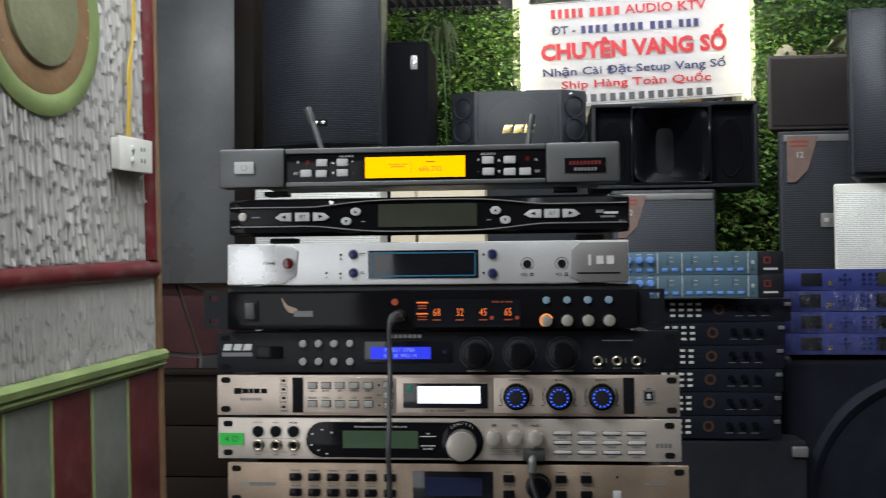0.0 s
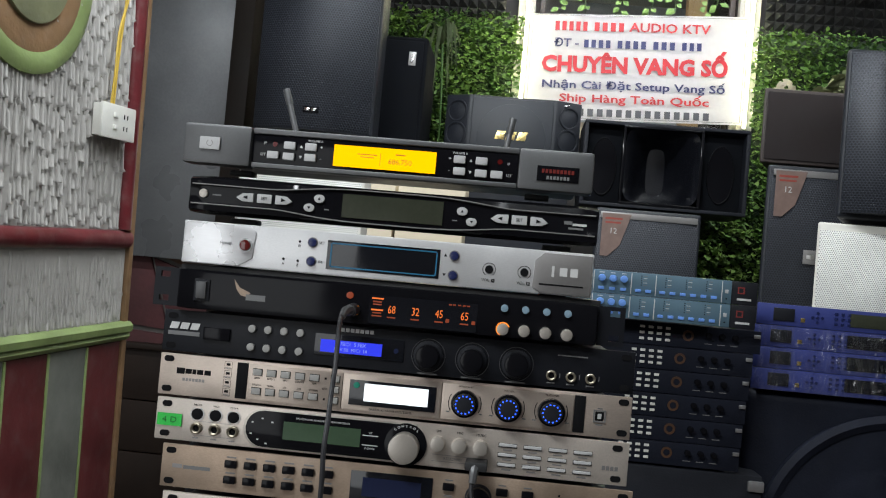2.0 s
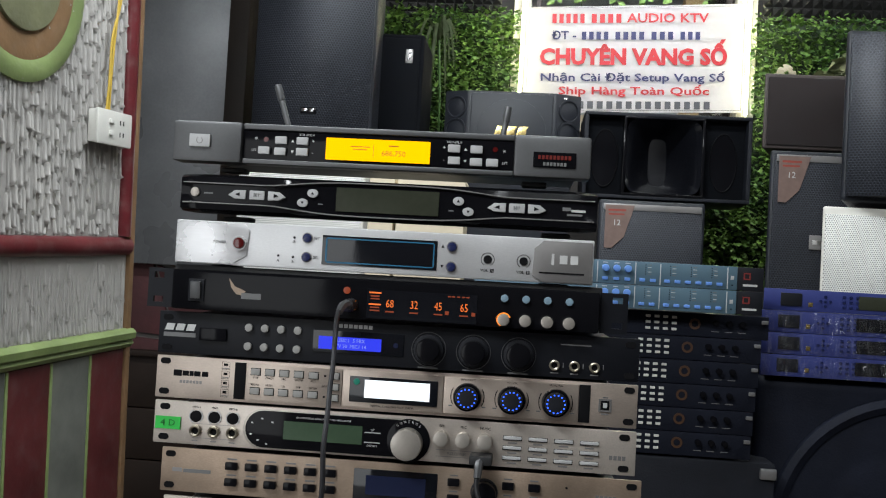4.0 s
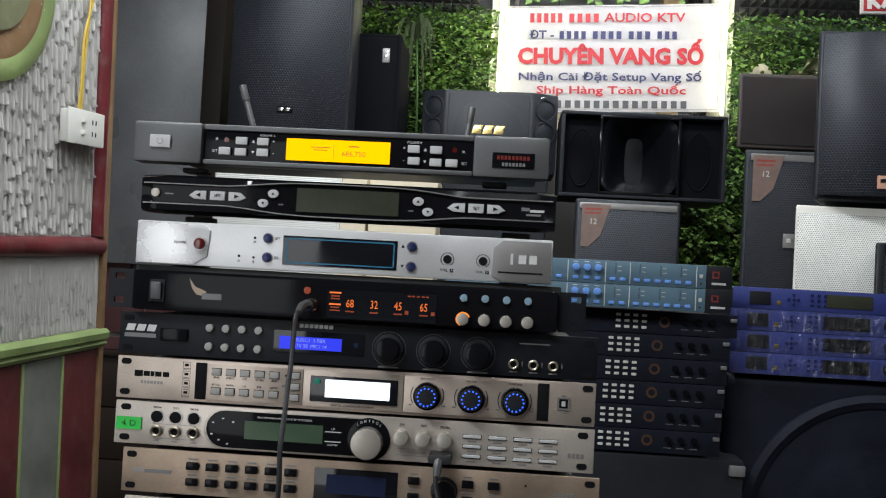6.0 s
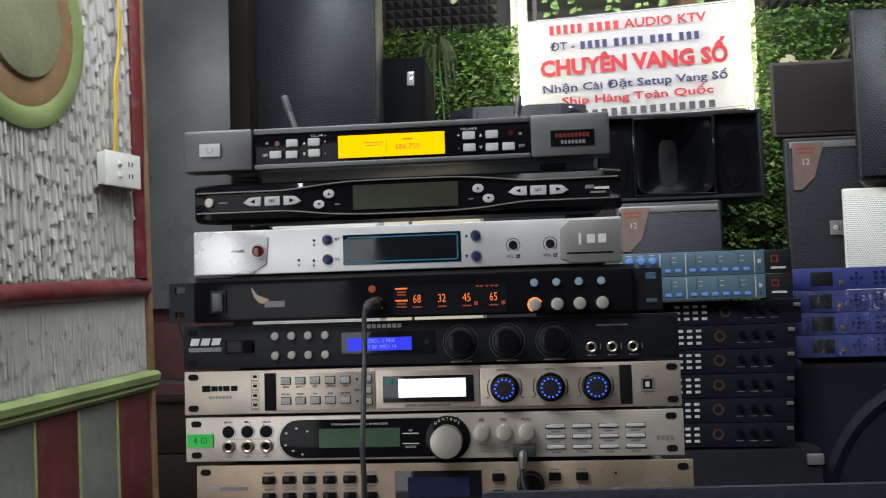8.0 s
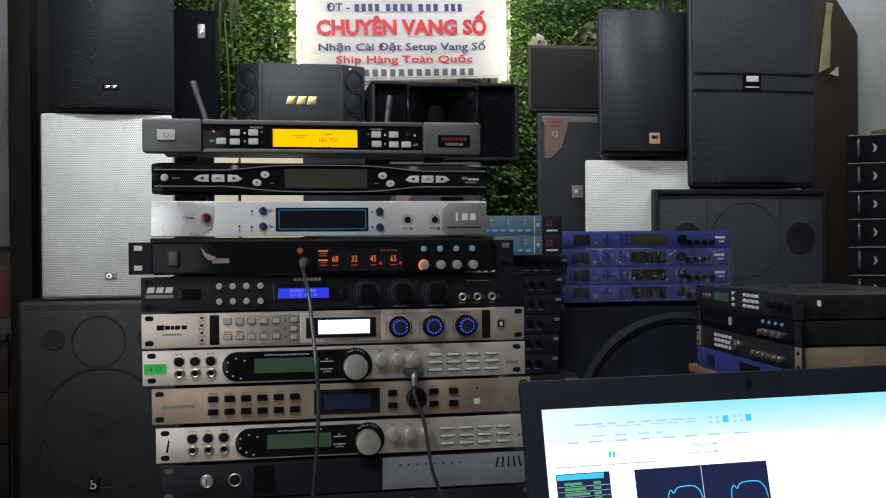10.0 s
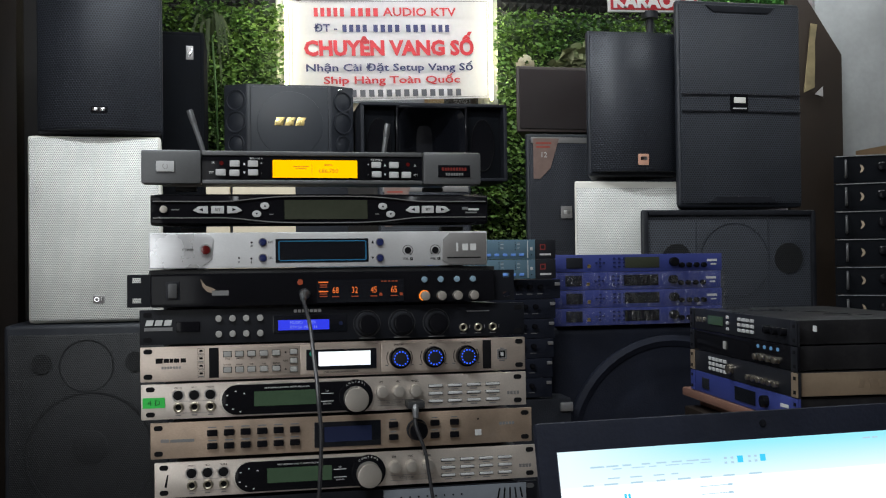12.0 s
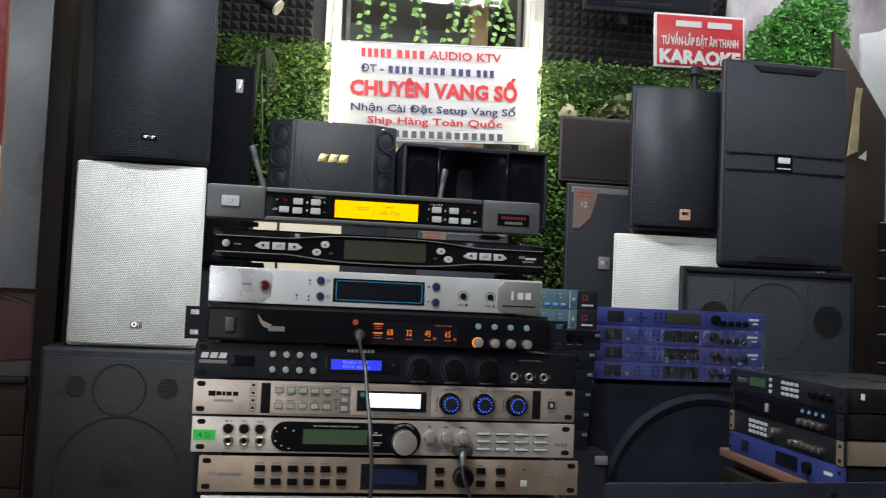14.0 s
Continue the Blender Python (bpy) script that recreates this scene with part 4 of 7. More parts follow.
# 1: grey wireless receiver with an amber display
u = Unit("wireless_receiver", -0.238, 0.184, 1.198, 1.2395, "dark grey wireless receiver with a lit amber display and two aerials", "receiver", mat=None, depth=0.19, thick=0.022, body=0.405, cut=(0.013, 0.002))
for x0, x1, nm in ((-0.238, -0.167, "end_block"), (0.1085, 0.184, "end_block")):
    u.span(nm, x0, x1, 1.198, 1.2395, 0.026, GREY_BODY, 0.021, 0.0034, "dark grey end block")
u.span("top_rail", -0.1665, 0.108, 1.2335, 1.2393, 0.022, GREY_BODY, 0.021, 0.0015)
u.span("bottom_rail", -0.1665, 0.108, 1.1985, 1.2035, 0.022, GREY_BODY, 0.021, 0.0015)
u.span("control_panel", -0.1665, 0.108, 1.2036, 1.2334, 0.020, BLACK_GLOSS, 0.021, 0.0005, "black control panel")
u.span("power_button", -0.220, -0.1985, 1.2125, 1.2255, 0.003, BUTTON_WHITE, -0.005, 0.001)
u.ring("power_mark", -0.2092, 1.219, 0.0034, 0.0026, 0.0003, GREY_LEGEND, -0.008, 16, 120, 420)
for x, z in ((-0.127, 1.2235), (-0.105, 1.2235), (-0.144, 1.2125), (-0.1275, 1.212), (-0.105, 1.2125), (0.0485, 1.223), (0.071, 1.223), (0.049, 1.211), (0.071, 1.2105), (0.087, 1.2105)):
    u.box("push_button", x, z, 0.0122, 0.0078, 0.004, BUTTON_WHITE, 0.001, 0.0012)
u.span("display", -0.081, 0.0245, 1.2065, 1.2285, 0.0016, LCD_YELLOW, 0.001, 0.0, "lit amber display")
u.text("686.750", -0.012, 1.2148, 0.0055, LCD_YELLOW_INK, -0.0006)
u.bar(-0.0325, 1.2165, 0.0004, 0.013, LCD_YELLOW_INK, -0.0006)
u.bar(-0.046, 1.2205, 0.020, 0.0008, LCD_YELLOW_INK, -0.0006)
u.bar(-0.046, 1.2178, 0.014, 0.0008, LCD_YELLOW_INK, -0.0006)
u.bar(-0.012, 1.2225, 0.010, 0.0012, LCD_YELLOW_INK, -0.0006)
u.text("SET", -0.155, 1.2125, 0.0028, PRINT_LIGHT, 0.0008)
u.text("IR", -0.153, 1.2245, 0.0028, PRINT_LIGHT, 0.0008)
u.text("VOLUME A", -0.101, 1.2300, 0.0024, PRINT_LIGHT, 0.0008)
u.text("VOLUME B", 0.0485, 1.2296, 0.0024, PRINT_LIGHT, 0.0008)
u.text("SET", 0.0995, 1.2105, 0.0028, PRINT_LIGHT, 0.0008)
u.text("IR", 0.0985, 1.2225, 0.0028, PRINT_LIGHT, 0.0008)
for t, x, z in (("+", -0.0945, 1.2240), ("-", -0.0945, 1.2125), ("+", 0.0385, 1.2235), ("-", 0.0385, 1.2115)):
    u.text(t, x, z, 0.004, PRINT_LIGHT, 0.0008)
for x, z, s in ((-0.1155, 1.2235, 1), (-0.1155, 1.2125, -1), (0.060, 1.223, 1), (0.060, 1.211, -1)):
    u.plate("arrow_mark", [(x - 0.0016, z - 0.0014 * s), (x + 0.0016, z - 0.0014 * s), (x, z + 0.0016 * s)][::s], 0.0002, PRINT_LIGHT, 0.0008, 0)
for x in (-0.143, 0.0895):
    u.disc("sensor_window", x, 1.224, 0.0026, 0.0006, BUTTON_RED, 0.001, 16, 0)
u.span("badge", 0.1275, 0.1695, 1.2075, 1.2230, 0.0012, BLACK_GLOSS, -0.005, 0.0004, "black badge with dull red digits")
for i in range(9):
    u.bar(0.1335 + i * 0.0037, 1.2178, 0.0026, 0.0040, RED_DIM, -0.0062)
for i in range(7):
    u.bar(0.1385 + i * 0.0034, 1.2112, 0.0024, 0.0034, PRINT_GREY, -0.0062)
for x in (-0.188, 0.130):
    u.box("foot", x, 1.1952, 0.026, 0.0055, 0.02, RUBBER, 0.06, 0.002)
for x, lean, lng in ((-0.160, -18, 0.104), (0.083, 8, 0.084)):
    an = u.box("aerial_base", x, 1.2200, 0.014, 0.014, 0.016, STEEL, 0.229, 0.002)
    up = Vector((math.sin(radians(lean)), 0, math.cos(radians(lean))))
    piece("aerial", disc_mesh(0.0036, lng, GREY_BODY, 14, 0.001), an, up * (lng / 2), "short dark grey aerial with a thicker tip", rot=(-90, lean, 0))
    piece("aerial_tip", disc_mesh(0.0045, 0.020, GREY_BODY, 14, 0.0012), an, up * (lng - 0.006), rot=(-90, lean, 0))

# 2: black receiver with a waisted silver line
u = Unit("wireless_receiver", -0.229, 0.194, 1.1465, 1.1865, "glossy black wireless receiver with a wavy front and silver buttons", "receiver", depth=0.16, thick=0.016, body=0.40, cut=(0.011, 0.008))
bm = bmesh.new()
n = 48
rows = []
for i in range(n + 1):
    x = -0.2275 + 0.4205 * i / n
    k = max(0.0, 1 - ((x + 0.016) / 0.125) ** 2) if abs(x + 0.016) < 0.125 else 0.0
    k = k * k * (3 - 2 * k)
    hz = 0.0085 + 0.0065 * k
    zc = 1.1665
    end = min(1.0, (i + 0.6) / 2.2, (n - i + 0.6) / 2.2)
    prof = [(0.018, 0.0200), (0.006, 0.0196), (-0.002, 0.0165), (-0.0035, hz + 0.0022), (-0.0012, hz), (-0.0012, -hz), (-0.0035, -hz - 0.0022), (-0.002, -0.0165), (0.006, -0.0196), (0.018, -0.0200)]
    rows.append([bm.verts.new((x - u.x, y if y > 0 else y * end, zc + dz * (0.9 + 0.1 * end) - u.z)) for y, dz in prof])
for a, b in zip(rows, rows[1:]):
    for j in range(9):
        bm.faces.new((a[j], b[j], b[j + 1], a[j + 1]))
bm.faces.new(rows[0])
bm.faces.new(rows[-1])
bmesh.ops.recalc_face_normals(bm, faces=bm.faces)
part("front_shell", bm, BLACK_GLOSS, u.root, "glossy black waisted front")
for s in (1, -1):
    pts = []
    for i in range(25):
        x = -0.2245 + 0.4145 * i / 24
        k = max(0.0, 1 - ((x + 0.016) / 0.125) ** 2) if abs(x + 0.016) < 0.125 else 0.0
        k = k * k * (3 - 2 * k)
        pts.append((x - u.x, -0.0034, 1.1665 + s * (0.0085 + 0.0065 * k + 0.0016) - u.z))
    piece("trim_line", tube_mesh(pts, 0.0007, GREY_LEGEND, 6, 2), u.root, label="thin grey trim line")
Y2 = -0.0012
u.span("display", -0.067, 0.0365, 1.1545, 1.1785, 0.0012, LCD_OFF, Y2, 0.0, "unlit grey-green display")
u.disc("power_button", -0.212, 1.167, 0.0046, 0.003, KNOB_SILVER, Y2)
u.bar(-0.1985, 1.1665, 0.009, 0.0014, PRINT_GREY, Y2)
for cx, s in ((-0.168, -1), (-0.128, 1), (0.0945, -1), (0.1335, 1)):
    pts = [(cx - s * 0.0085, 1.1618), (cx + s * 0.003, 1.1622), (cx + s * 0.0095, 1.1655), (cx + s * 0.003, 1.1705), (cx - s * 0.0085, 1.1710)]
    u.plate("arrow_button", pts if s > 0 else pts[::-1], 0.0025, BUTTON_WHITE, Y2, 0.0005)
    t = [(cx - s * 0.0025, 1.1645), (cx + s * 0.0025, 1.1665), (cx - s * 0.0025, 1.1685)]
    u.plate("arrow_mark", t if s > 0 else t[::-1], 0.0002, PRINT_DARK, Y2 - 0.0026, 0)
for cx in (-0.148, 0.114):
    u.box("set_button", cx, 1.1664, 0.0155, 0.0092, 0.0025, BUTTON_WHITE, Y2, 0.0008)
    u.text("SET", cx, 1.1664, 0.0032, PRINT_DARK, Y2 - 0.0026)
for x, z, s in ((-0.091, 1.1712, 1), (-0.101, 1.1612, -1), (0.056, 1.1705, 1), (0.066, 1.1605, -1)):
    ob = u.disc("oval_button", x, z, 0.0043, 0.0025, BUTTON_WHITE, Y2, 24)
    ob.scale = (1.3, 1, 1)
    t = [(x - 0.0016, z - 0.0012 * s), (x + 0.0016, z - 0.0012 * s), (x, z + 0.0015 * s)]
    u.plate("arrow_mark", t if s > 0 else t[::-1], 0.0002, PRINT_DARK, Y2 - 0.0026, 0)
u.bar(-0.083, 1.1608, 0.005, 0.0012, PRINT_GREY, Y2)
u.bar(0.049, 1.1608, 0.005, 0.0012, PRINT_GREY, Y2)
u.bar(0.163, 1.1680, 0.008, 0.0034, PRINT_GREY, Y2)
u.bar(0.1745, 1.1665, 0.014, 0.0024, PRINT_LIGHT, Y2)
u.bar(0.171, 1.1625, 0.015, 0.0020, PRINT_GREY, Y2)
for x in (-0.18, 0.155):
    u.box("foot", x, 1.1430, 0.03, 0.006, 0.02, RUBBER, 0.06, 0.002)

# 3: silver receiver
u = Unit("wireless_receiver", -0.230, 0.192, 1.0945, 1.1385, "silver wireless receiver with a red power button and a dark window", "receiver", mat=SILVER, depth=0.16, thick=0.010, body=0.40, bev=0.0016, cut=(0.002, 0.008))
u.plate("end_plate", [(-0.2285, 1.0955), (-0.170, 1.0955), (-0.1555, 1.1045), (-0.1535, 1.1310), (-0.1585, 1.1368), (-0.2285, 1.1372)], 0.0022, POLISHED, 0.0, 0.0005, "bright polished end plate")
u.plate("end_plate", [(0.1325, 1.1010), (0.1425, 1.0955), (0.1905, 1.0955), (0.1905, 1.1360), (0.1425, 1.1360), (0.1335, 1.1280)], 0.0018, GREY_LEGEND, 0.0, 0.0005, "grey badge plate")
for i, (w_, h_) in enumerate(((0.0026, 0.011), (0.008, 0.008), (0.008, 0.008))):
    u.bar(0.1520 + i * 0.0105, 1.1180, w_ if i == 0 else 0.0075, h_ if i == 0 else 0.0085, PRINT_LIGHT, -0.0018)
u.bar(0.161, 1.1045, 0.044, 0.0016, PRINT_DARK, -0.0018)
u.ring("button_collar", -0.1628, 1.1172, 0.0072, 0.0056, 0.002, STEEL, -0.0022)
u.disc("power_button", -0.1628, 1.1172, 0.0058, 0.005, BUTTON_RED, -0.0022, 24, 0.0016, "dark red round button")
u.text("POWER", -0.1835, 1.1175, 0.0028, PRINT_DARK, -0.0022)
u.span("window", -0.0785, 0.0375, 1.1005, 1.1300, 0.0008, LCD_BLACK, 0.0, 0.0002, "dark display window")
for z in (1.1032, 1.1272):
    u.span("window_line", -0.0735, 0.0335, z - 0.0007, z + 0.0007, 0.0003, BLUE_LINE, -0.0008, 0, "blue outline")
for x in (-0.0742, 0.0342):
    u.span("window_line", x - 0.0007, x + 0.0007, 1.1036, 1.1268, 0.0003, BLUE_LINE, -0.0008, 0, "blue outline")
for x, z in ((-0.094, 1.1262), (-0.094, 1.1068), (0.052, 1.1252), (0.052, 1.1052)):
    u.ring("button_collar", x, z, 0.0054, 0.0044, 0.001, GREY_LEGEND)
    u.disc("push_button", x, z, 0.0045, 0.0035, BUTTON_BLUE, 0, 22, 0.001, "navy round button")
for x, z in ((-0.1075, 1.1260), (-0.123, 1.1070), (-0.108, 1.1062)):
    u.disc("led_hole", x, z, 0.0013, 0.0006, PRINT_DARK, 0, 12, 0)
for t, x, z in (("SET", -0.0845, 1.1262), ("SEL", -0.0845, 1.1068), ("IR", -0.1075, 1.1215), ("A", -0.123, 1.1020), ("B", -0.108, 1.1015)):
    u.text(t, x, z, 0.0028)
for z, s in ((1.1252, 1), (1.1052, -1)):
    t = [(0.0412, z - 0.0015 * s), (0.0446, z - 0.0015 * s), (0.0429, z + 0.0018 * s)]
    u.plate("arrow_mark", t if s > 0 else t[::-1], 0.0002, PRINT_DARK, 0.0, 0)
for x, c in ((0.088, "A"), (0.1235, "B")):
    u.ring("scale_ring", x, 1.1145, 0.0068, 0.0062, 0.0003, PRINT_DARK, 0, 24, -60, 240)
    u.disc("volume_hole", x, 1.1145, 0.0042, 0.001, PRINT_DARK, 0, 20, 0)
    u.text("VOL", x - 0.003, 1.1035, 0.0030)
    u.box("letter_tile", x + 0.0046, 1.1035, 0.0036, 0.0036, 0.0002, PRINT_DARK, 0, 0)
    u.text(c, x + 0.0046, 1.1035, 0.0024, PRINT_LIGHT, -0.0002)
for x in (-0.19, 0.155):
    u.box("foot", x, 1.0918, 0.03, 0.005, 0.02, RUBBER, 0.06, 0.0015)

# 4: black effects unit with orange figures
u = Unit("effects_processor", -0.2555, 0.2275, 1.0478, 1.0885, "glossy black effects processor with orange figures and grey knobs", "audio processor", mat=None, depth=0.22, thick=0.004, cut=(0.002, -0.0045))
for x0, x1, xs in ((-0.2555, -0.2285, -0.2445), (0.2005, 0.2275, 0.2175)):
    bm = bmesh.new()
    for a, b, c, d in ((x0, x1, 1.0485, 1.0535), (x0, x1, 1.0595, 1.0780), (x0, x1, 1.0840, 1.0880), (x0, xs - 0.005, 1.0535, 1.0595), (xs + 0.005, x1, 1.0535, 1.0595), (x0, xs - 0.005, 1.0780, 1.0840), (xs + 0.005, x1, 1.0780, 1.0840)):
        add_box(bm, ((a + b) / 2 - u.x, 0.002, (c + d) / 2 - u.z), (b - a, 0.004, d - c))
    part("rack_ear", bm, PANEL_BLACK, u.root, "black rack ear with two open slots")
u.span("front_panel", -0.2275, 0.1995, 1.0480, 1.0883, 0.016, BLACK_GLOSS, 0.006, 0.003, "glossy black front")
Y4 = -0.010
u.span("rocker_frame", -0.2095, -0.1935, 1.0568, 1.0790, 0.0015, BLACK, Y4, 0.0006)
# Grey material puts the glint on this black rocker into its colour.
u.box("rocker_switch", -0.2015, 1.0680, 0.0105, 0.017, 0.004, GREY_BODY, Y4 - 0.001, 0.001, "black rocker switch, greyed for its glint", rot=(8, 0, 0))
u.plate("bird_mark", [(-0.1690, 1.0818), (-0.1625, 1.0735), (-0.1560, 1.0712), (-0.1510, 1.0690), (-0.1555, 1.0650), (-0.1610, 1.0660), (-0.1660, 1.0720)], 0.0003, BRONZE, Y4, 0, "pale wing-shaped mark")
u.bar(-0.1455, 1.0645, 0.020, 0.006, PRINT_GREY, Y4)
u.disc("led", -0.049, 1.0762, 0.0036, 0.0012, ORANGE_DIM, Y4, 16, 0.0004, "orange lamp")
u.span("display_window", -0.0285, 0.0805, 1.0500, 1.0785, 0.0006, LCD_BLACK, Y4, 0.0)
Y4b = Y4 - 0.0006
for k, t in enumerate(("68", "32", "45", "65")):
    u.text(t, (-0.0055, 0.0185, 0.0425, 0.0680)[k], 1.0650, 0.0082, ORANGE, Y4b, 0.0, 0.72)
    u.bar((-0.0055, 0.0185, 0.0425, 0.0680)[k], 1.0575, 0.0085, 0.0014, ORANGE_DIM, Y4b)
for x, z, w_, h_ in ((-0.0205, 1.0755, 0.012, 0.0016), (-0.0205, 1.0722, 0.009, 0.0016), (-0.0205, 1.0695, 0.009, 0.0014), (-0.0205, 1.0640, 0.012, 0.0016), (-0.0205, 1.0610, 0.009, 0.0014), (-0.0205, 1.0580, 0.010, 0.0014)):
    u.bar(x, z, w_, h_, ORANGE if w_ > 0.011 else ORANGE_DIM, Y4b)
for x in (0.053, 0.057, 0.062, 0.067, 0.071):
    u.bar(x, 1.0758, 0.003, 0.0014, ORANGE_DIM, Y4b)
for x in (0.0512, 0.0772):
    u.bar(x, 1.0595, 0.0036, 0.0036, ORANGE_DIM, Y4b)
for x in (0.107, 0.128, 0.149, 0.170):
    u.disc("push_button", x, 1.0772, 0.0038, 0.003, pm("blue_grey_button", (0.2, 0.3, 0.38), 0.35) if x < 0.11 else bpy.data.materials["blue_grey_button"], Y4, 20, 0.0008)
    u.disc("knob_seat", x, 1.0565, 0.0072, 0.0006, PRINT_DARK, Y4, 24, 0)
    u.disc("knob", x, 1.0565, 0.0058, 0.011, KNOB_SILVER, Y4, 24, 0.001, "grey rotary knob")
u.ring("lit_ring", 0.107, 1.0565, 0.0070, 0.0059, 0.0015, ORANGE_HALO, Y4 - 0.0006, 28, 20, 250, "orange light ring")
u.disc("jack", -0.044, 1.0620, 0.0066, 0.004, BLACK, Y4, 20, 0.0006)
u.box("lit_slit", -0.0395, 1.0620, 0.0010, 0.0090, 0.0006, ORANGE_HALO, Y4 - 0.0042, 0)

# 5: black processor with a blue display
u = Unit("karaoke_processor", -0.2415, 0.2410, 1.0025, 1.0450, "matt black karaoke processor with a lit blue display", "audio processor", mat=PANEL_BLACK, depth=0.22)
u.slots(-0.232, 0.232, 1.0085, 1.0388)
for i in range(3):
    u.plate("badge", [(-0.2350 + i * 0.0108, 1.0258), (-0.2265 + i * 0.0108, 1.0258), (-0.2245 + i * 0.0108, 1.0326), (-0.2330 + i * 0.0108, 1.0326)], 0.0003, PRINT_LIGHT, 0, 0, "pale slanted mark")
u.bar(-0.2195, 1.0215, 0.033, 0.0042, PRINT_GREY)
u.span("power_switch", -0.1985, -0.1705, 1.0172, 1.0300, 0.003, BLACK_GLOSS, 0, 0.001, "glossy black switch")
for x in (-0.148, -0.1315, -0.115, -0.098):
    for z in (1.0328, 1.0140):
        u.disc("push_button", x, z, 0.0040, 0.004, BUTTON_GREY, 0, 20, 0.0012)
u.span("display_window", -0.0825, 0.0095, 1.0130, 1.0352, 0.0012, LCD_BLACK, 0, 0.0006)
u.span("display", -0.0762, -0.0130, 1.0165, 1.0292, 0.0004, LCD_BLUE, -0.0012, 0, "lit blue display")
u.text("MUSIC1  5 FBX", -0.0455, 1.0258, 0.0036, LCD_BLUE_INK, -0.0016, 0, 1.0)
u.text("KTV 50  MIC1 14", -0.0450, 1.0200, 0.0036, LCD_BLUE_INK, -0.0016, 0, 0.95)
u.disc("sensor", 0.0015, 1.0238, 0.0026, 0.0006, LCD_NAVY, -0.0012, 14, 0)
for i in range(7):
    u.bar(-0.0548 + i * 0.0050, 1.0402, 0.0038, 0.0038, PRINT_LIGHT)
for x in (0.0345, 0.0790, 0.1235):
    u.ring("dial_ring", x, 1.0222, 0.0172, 0.0167, 0.0005, GREY_BODY, 0, 40)
    u.disc("knob_skirt", x, 1.0222, 0.0150, 0.004, BLACK, 0, 32, 0.0015)
    u.disc("knob", x, 1.0222, 0.0118, 0.015, BLACK_GLOSS, -0.003, 32, 0.003, "large black rotary knob")
    u.bar(x, 1.0040, 0.020, 0.0014, PRINT_GREY)
for x in (0.159, 0.1785, 0.198):
    u.jack(x, 1.0145, 0.0052)
    u.bar(x + 0.0085, 1.0150, 0.0008, 0.005, PRINT_GREY)
    u.bar(x, 1.0070, 0.008, 0.0012, PRINT_GREY)
u.bar(0.179, 1.0352, 0.030, 0.0012, PRINT_GREY)

# 6: champagne processor with a white display and three lit knobs
u = Unit("karaoke_processor", -0.2413, 0.2413, 0.9575, 1.0000, "champagne karaoke processor with a white display and blue-lit knobs", "audio processor", mat=CHAMPAGNE, depth=0.24)
u.slots(-0.232, 0.233, 0.9640, 0.9945)
for i, (w_, h_) in enumerate(((0.0085, 0.0062), (0.0065, 0.0050), (0.004, 0.0050), (0.0065, 0.0050), (0.0065, 0.0050))):
    u.bar((-0.2188, -0.2105, -0.2045, -0.1985, -0.1905)[i], 0.9830, w_, h_, PRINT_DARK)
for i in range(7):
    u.bar(-0.2150 + i * 0.0034, 0.9745, 0.0025, 0.0030, GREY_LEGEND)
for i in range(4):
    u.ring("icon_frame", -0.1695, 0.9930 - 0.0092 * i, 0.0056, 0.0052, 0.0002, PRINT_DARK, 0, 4, 45, 405)
    u.bar(-0.1695, 0.9940 - 0.0092 * i, 0.004, 0.0026, PRINT_DARK)
    u.bar(-0.1695, 0.9903 - 0.0092 * i, 0.006, 0.0010, PRINT_GREY)
for x0, x1 in ((-0.1600, -0.1485), (0.1845, 0.1955)):
    u.span("vent_slot", x0, x1, 0.9605, 0.9972, 0.0008, PRINT_DARK, 0, 0.0003, "black upright slot")
for x0, x1 in ((-0.1480, -0.0500), (-0.0495, 0.0512), (0.0520, 0.1840)):
    u.span("sub_panel", x0, x1, 0.9605, 0.9972, 0.0018, CHAMPAGNE, 0, 0.0008)
Y6 = -0.0018
LB6 = (("SAVE", "EFFECT", "MIC", "CENTER", "AUX"), ("RECALL", "MUSIC", "L/R", "SUB", "SYSTEM"))
for k, (z, zl) in enumerate(((0.9892, 0.9833), (0.9700, 0.9762))):
    for i, x in enumerate((-0.138, -0.1235, -0.109, -0.094, -0.079)):
        u.box("button_well", x, z, 0.0104, 0.0074, 0.0003, PRINT_DARK, Y6, 0.0002)
        u.box("push_button", x, z, 0.0092, 0.0062, 0.0022, BUTTON_GREY, Y6, 0.0006, "grey push button")
        u.text(LB6[k][i], x, zl, 0.0019, PRINT_DARK, Y6)
for z in (0.9900, 0.9790, 0.9682):
    u.box("button_well", -0.0575, z, 0.0100, 0.0074, 0.0003, PRINT_DARK, Y6, 0.0002)
    u.box("push_button", -0.0575, z, 0.0088, 0.0062, 0.0022, BUTTON_GREY, Y6, 0.0006, "grey push button")
u.text("EXIT", -0.0675, 0.9790, 0.0020, PRINT_DARK, Y6)
u.bar(-0.0675, 0.9895, 0.002, 0.002, PRINT_DARK, Y6)
u.bar(-0.0675, 0.9685, 0.002, 0.002, PRINT_DARK, Y6)
u.span("display_window", -0.0422, 0.0460, 0.9660, 0.9915, 0.0012, LCD_BLACK, Y6, 0.0006, "dark display surround")
u.span("display", -0.0270, 0.0382, 0.9708, 0.9886, 0.0004, LCD_WHITE, Y6 - 0.0012, 0, "lit white display")
u.disc("lamp", -0.0352, 0.9862, 0.0032, 0.0012, GREEN_LED, Y6 - 0.0012, 18, 0.0004, "round green lamp")
u.text("DIGITAL KARAOKE PROCESSOR", 0.0010, 0.9630, 0.0022, PRINT_DARK, Y6)
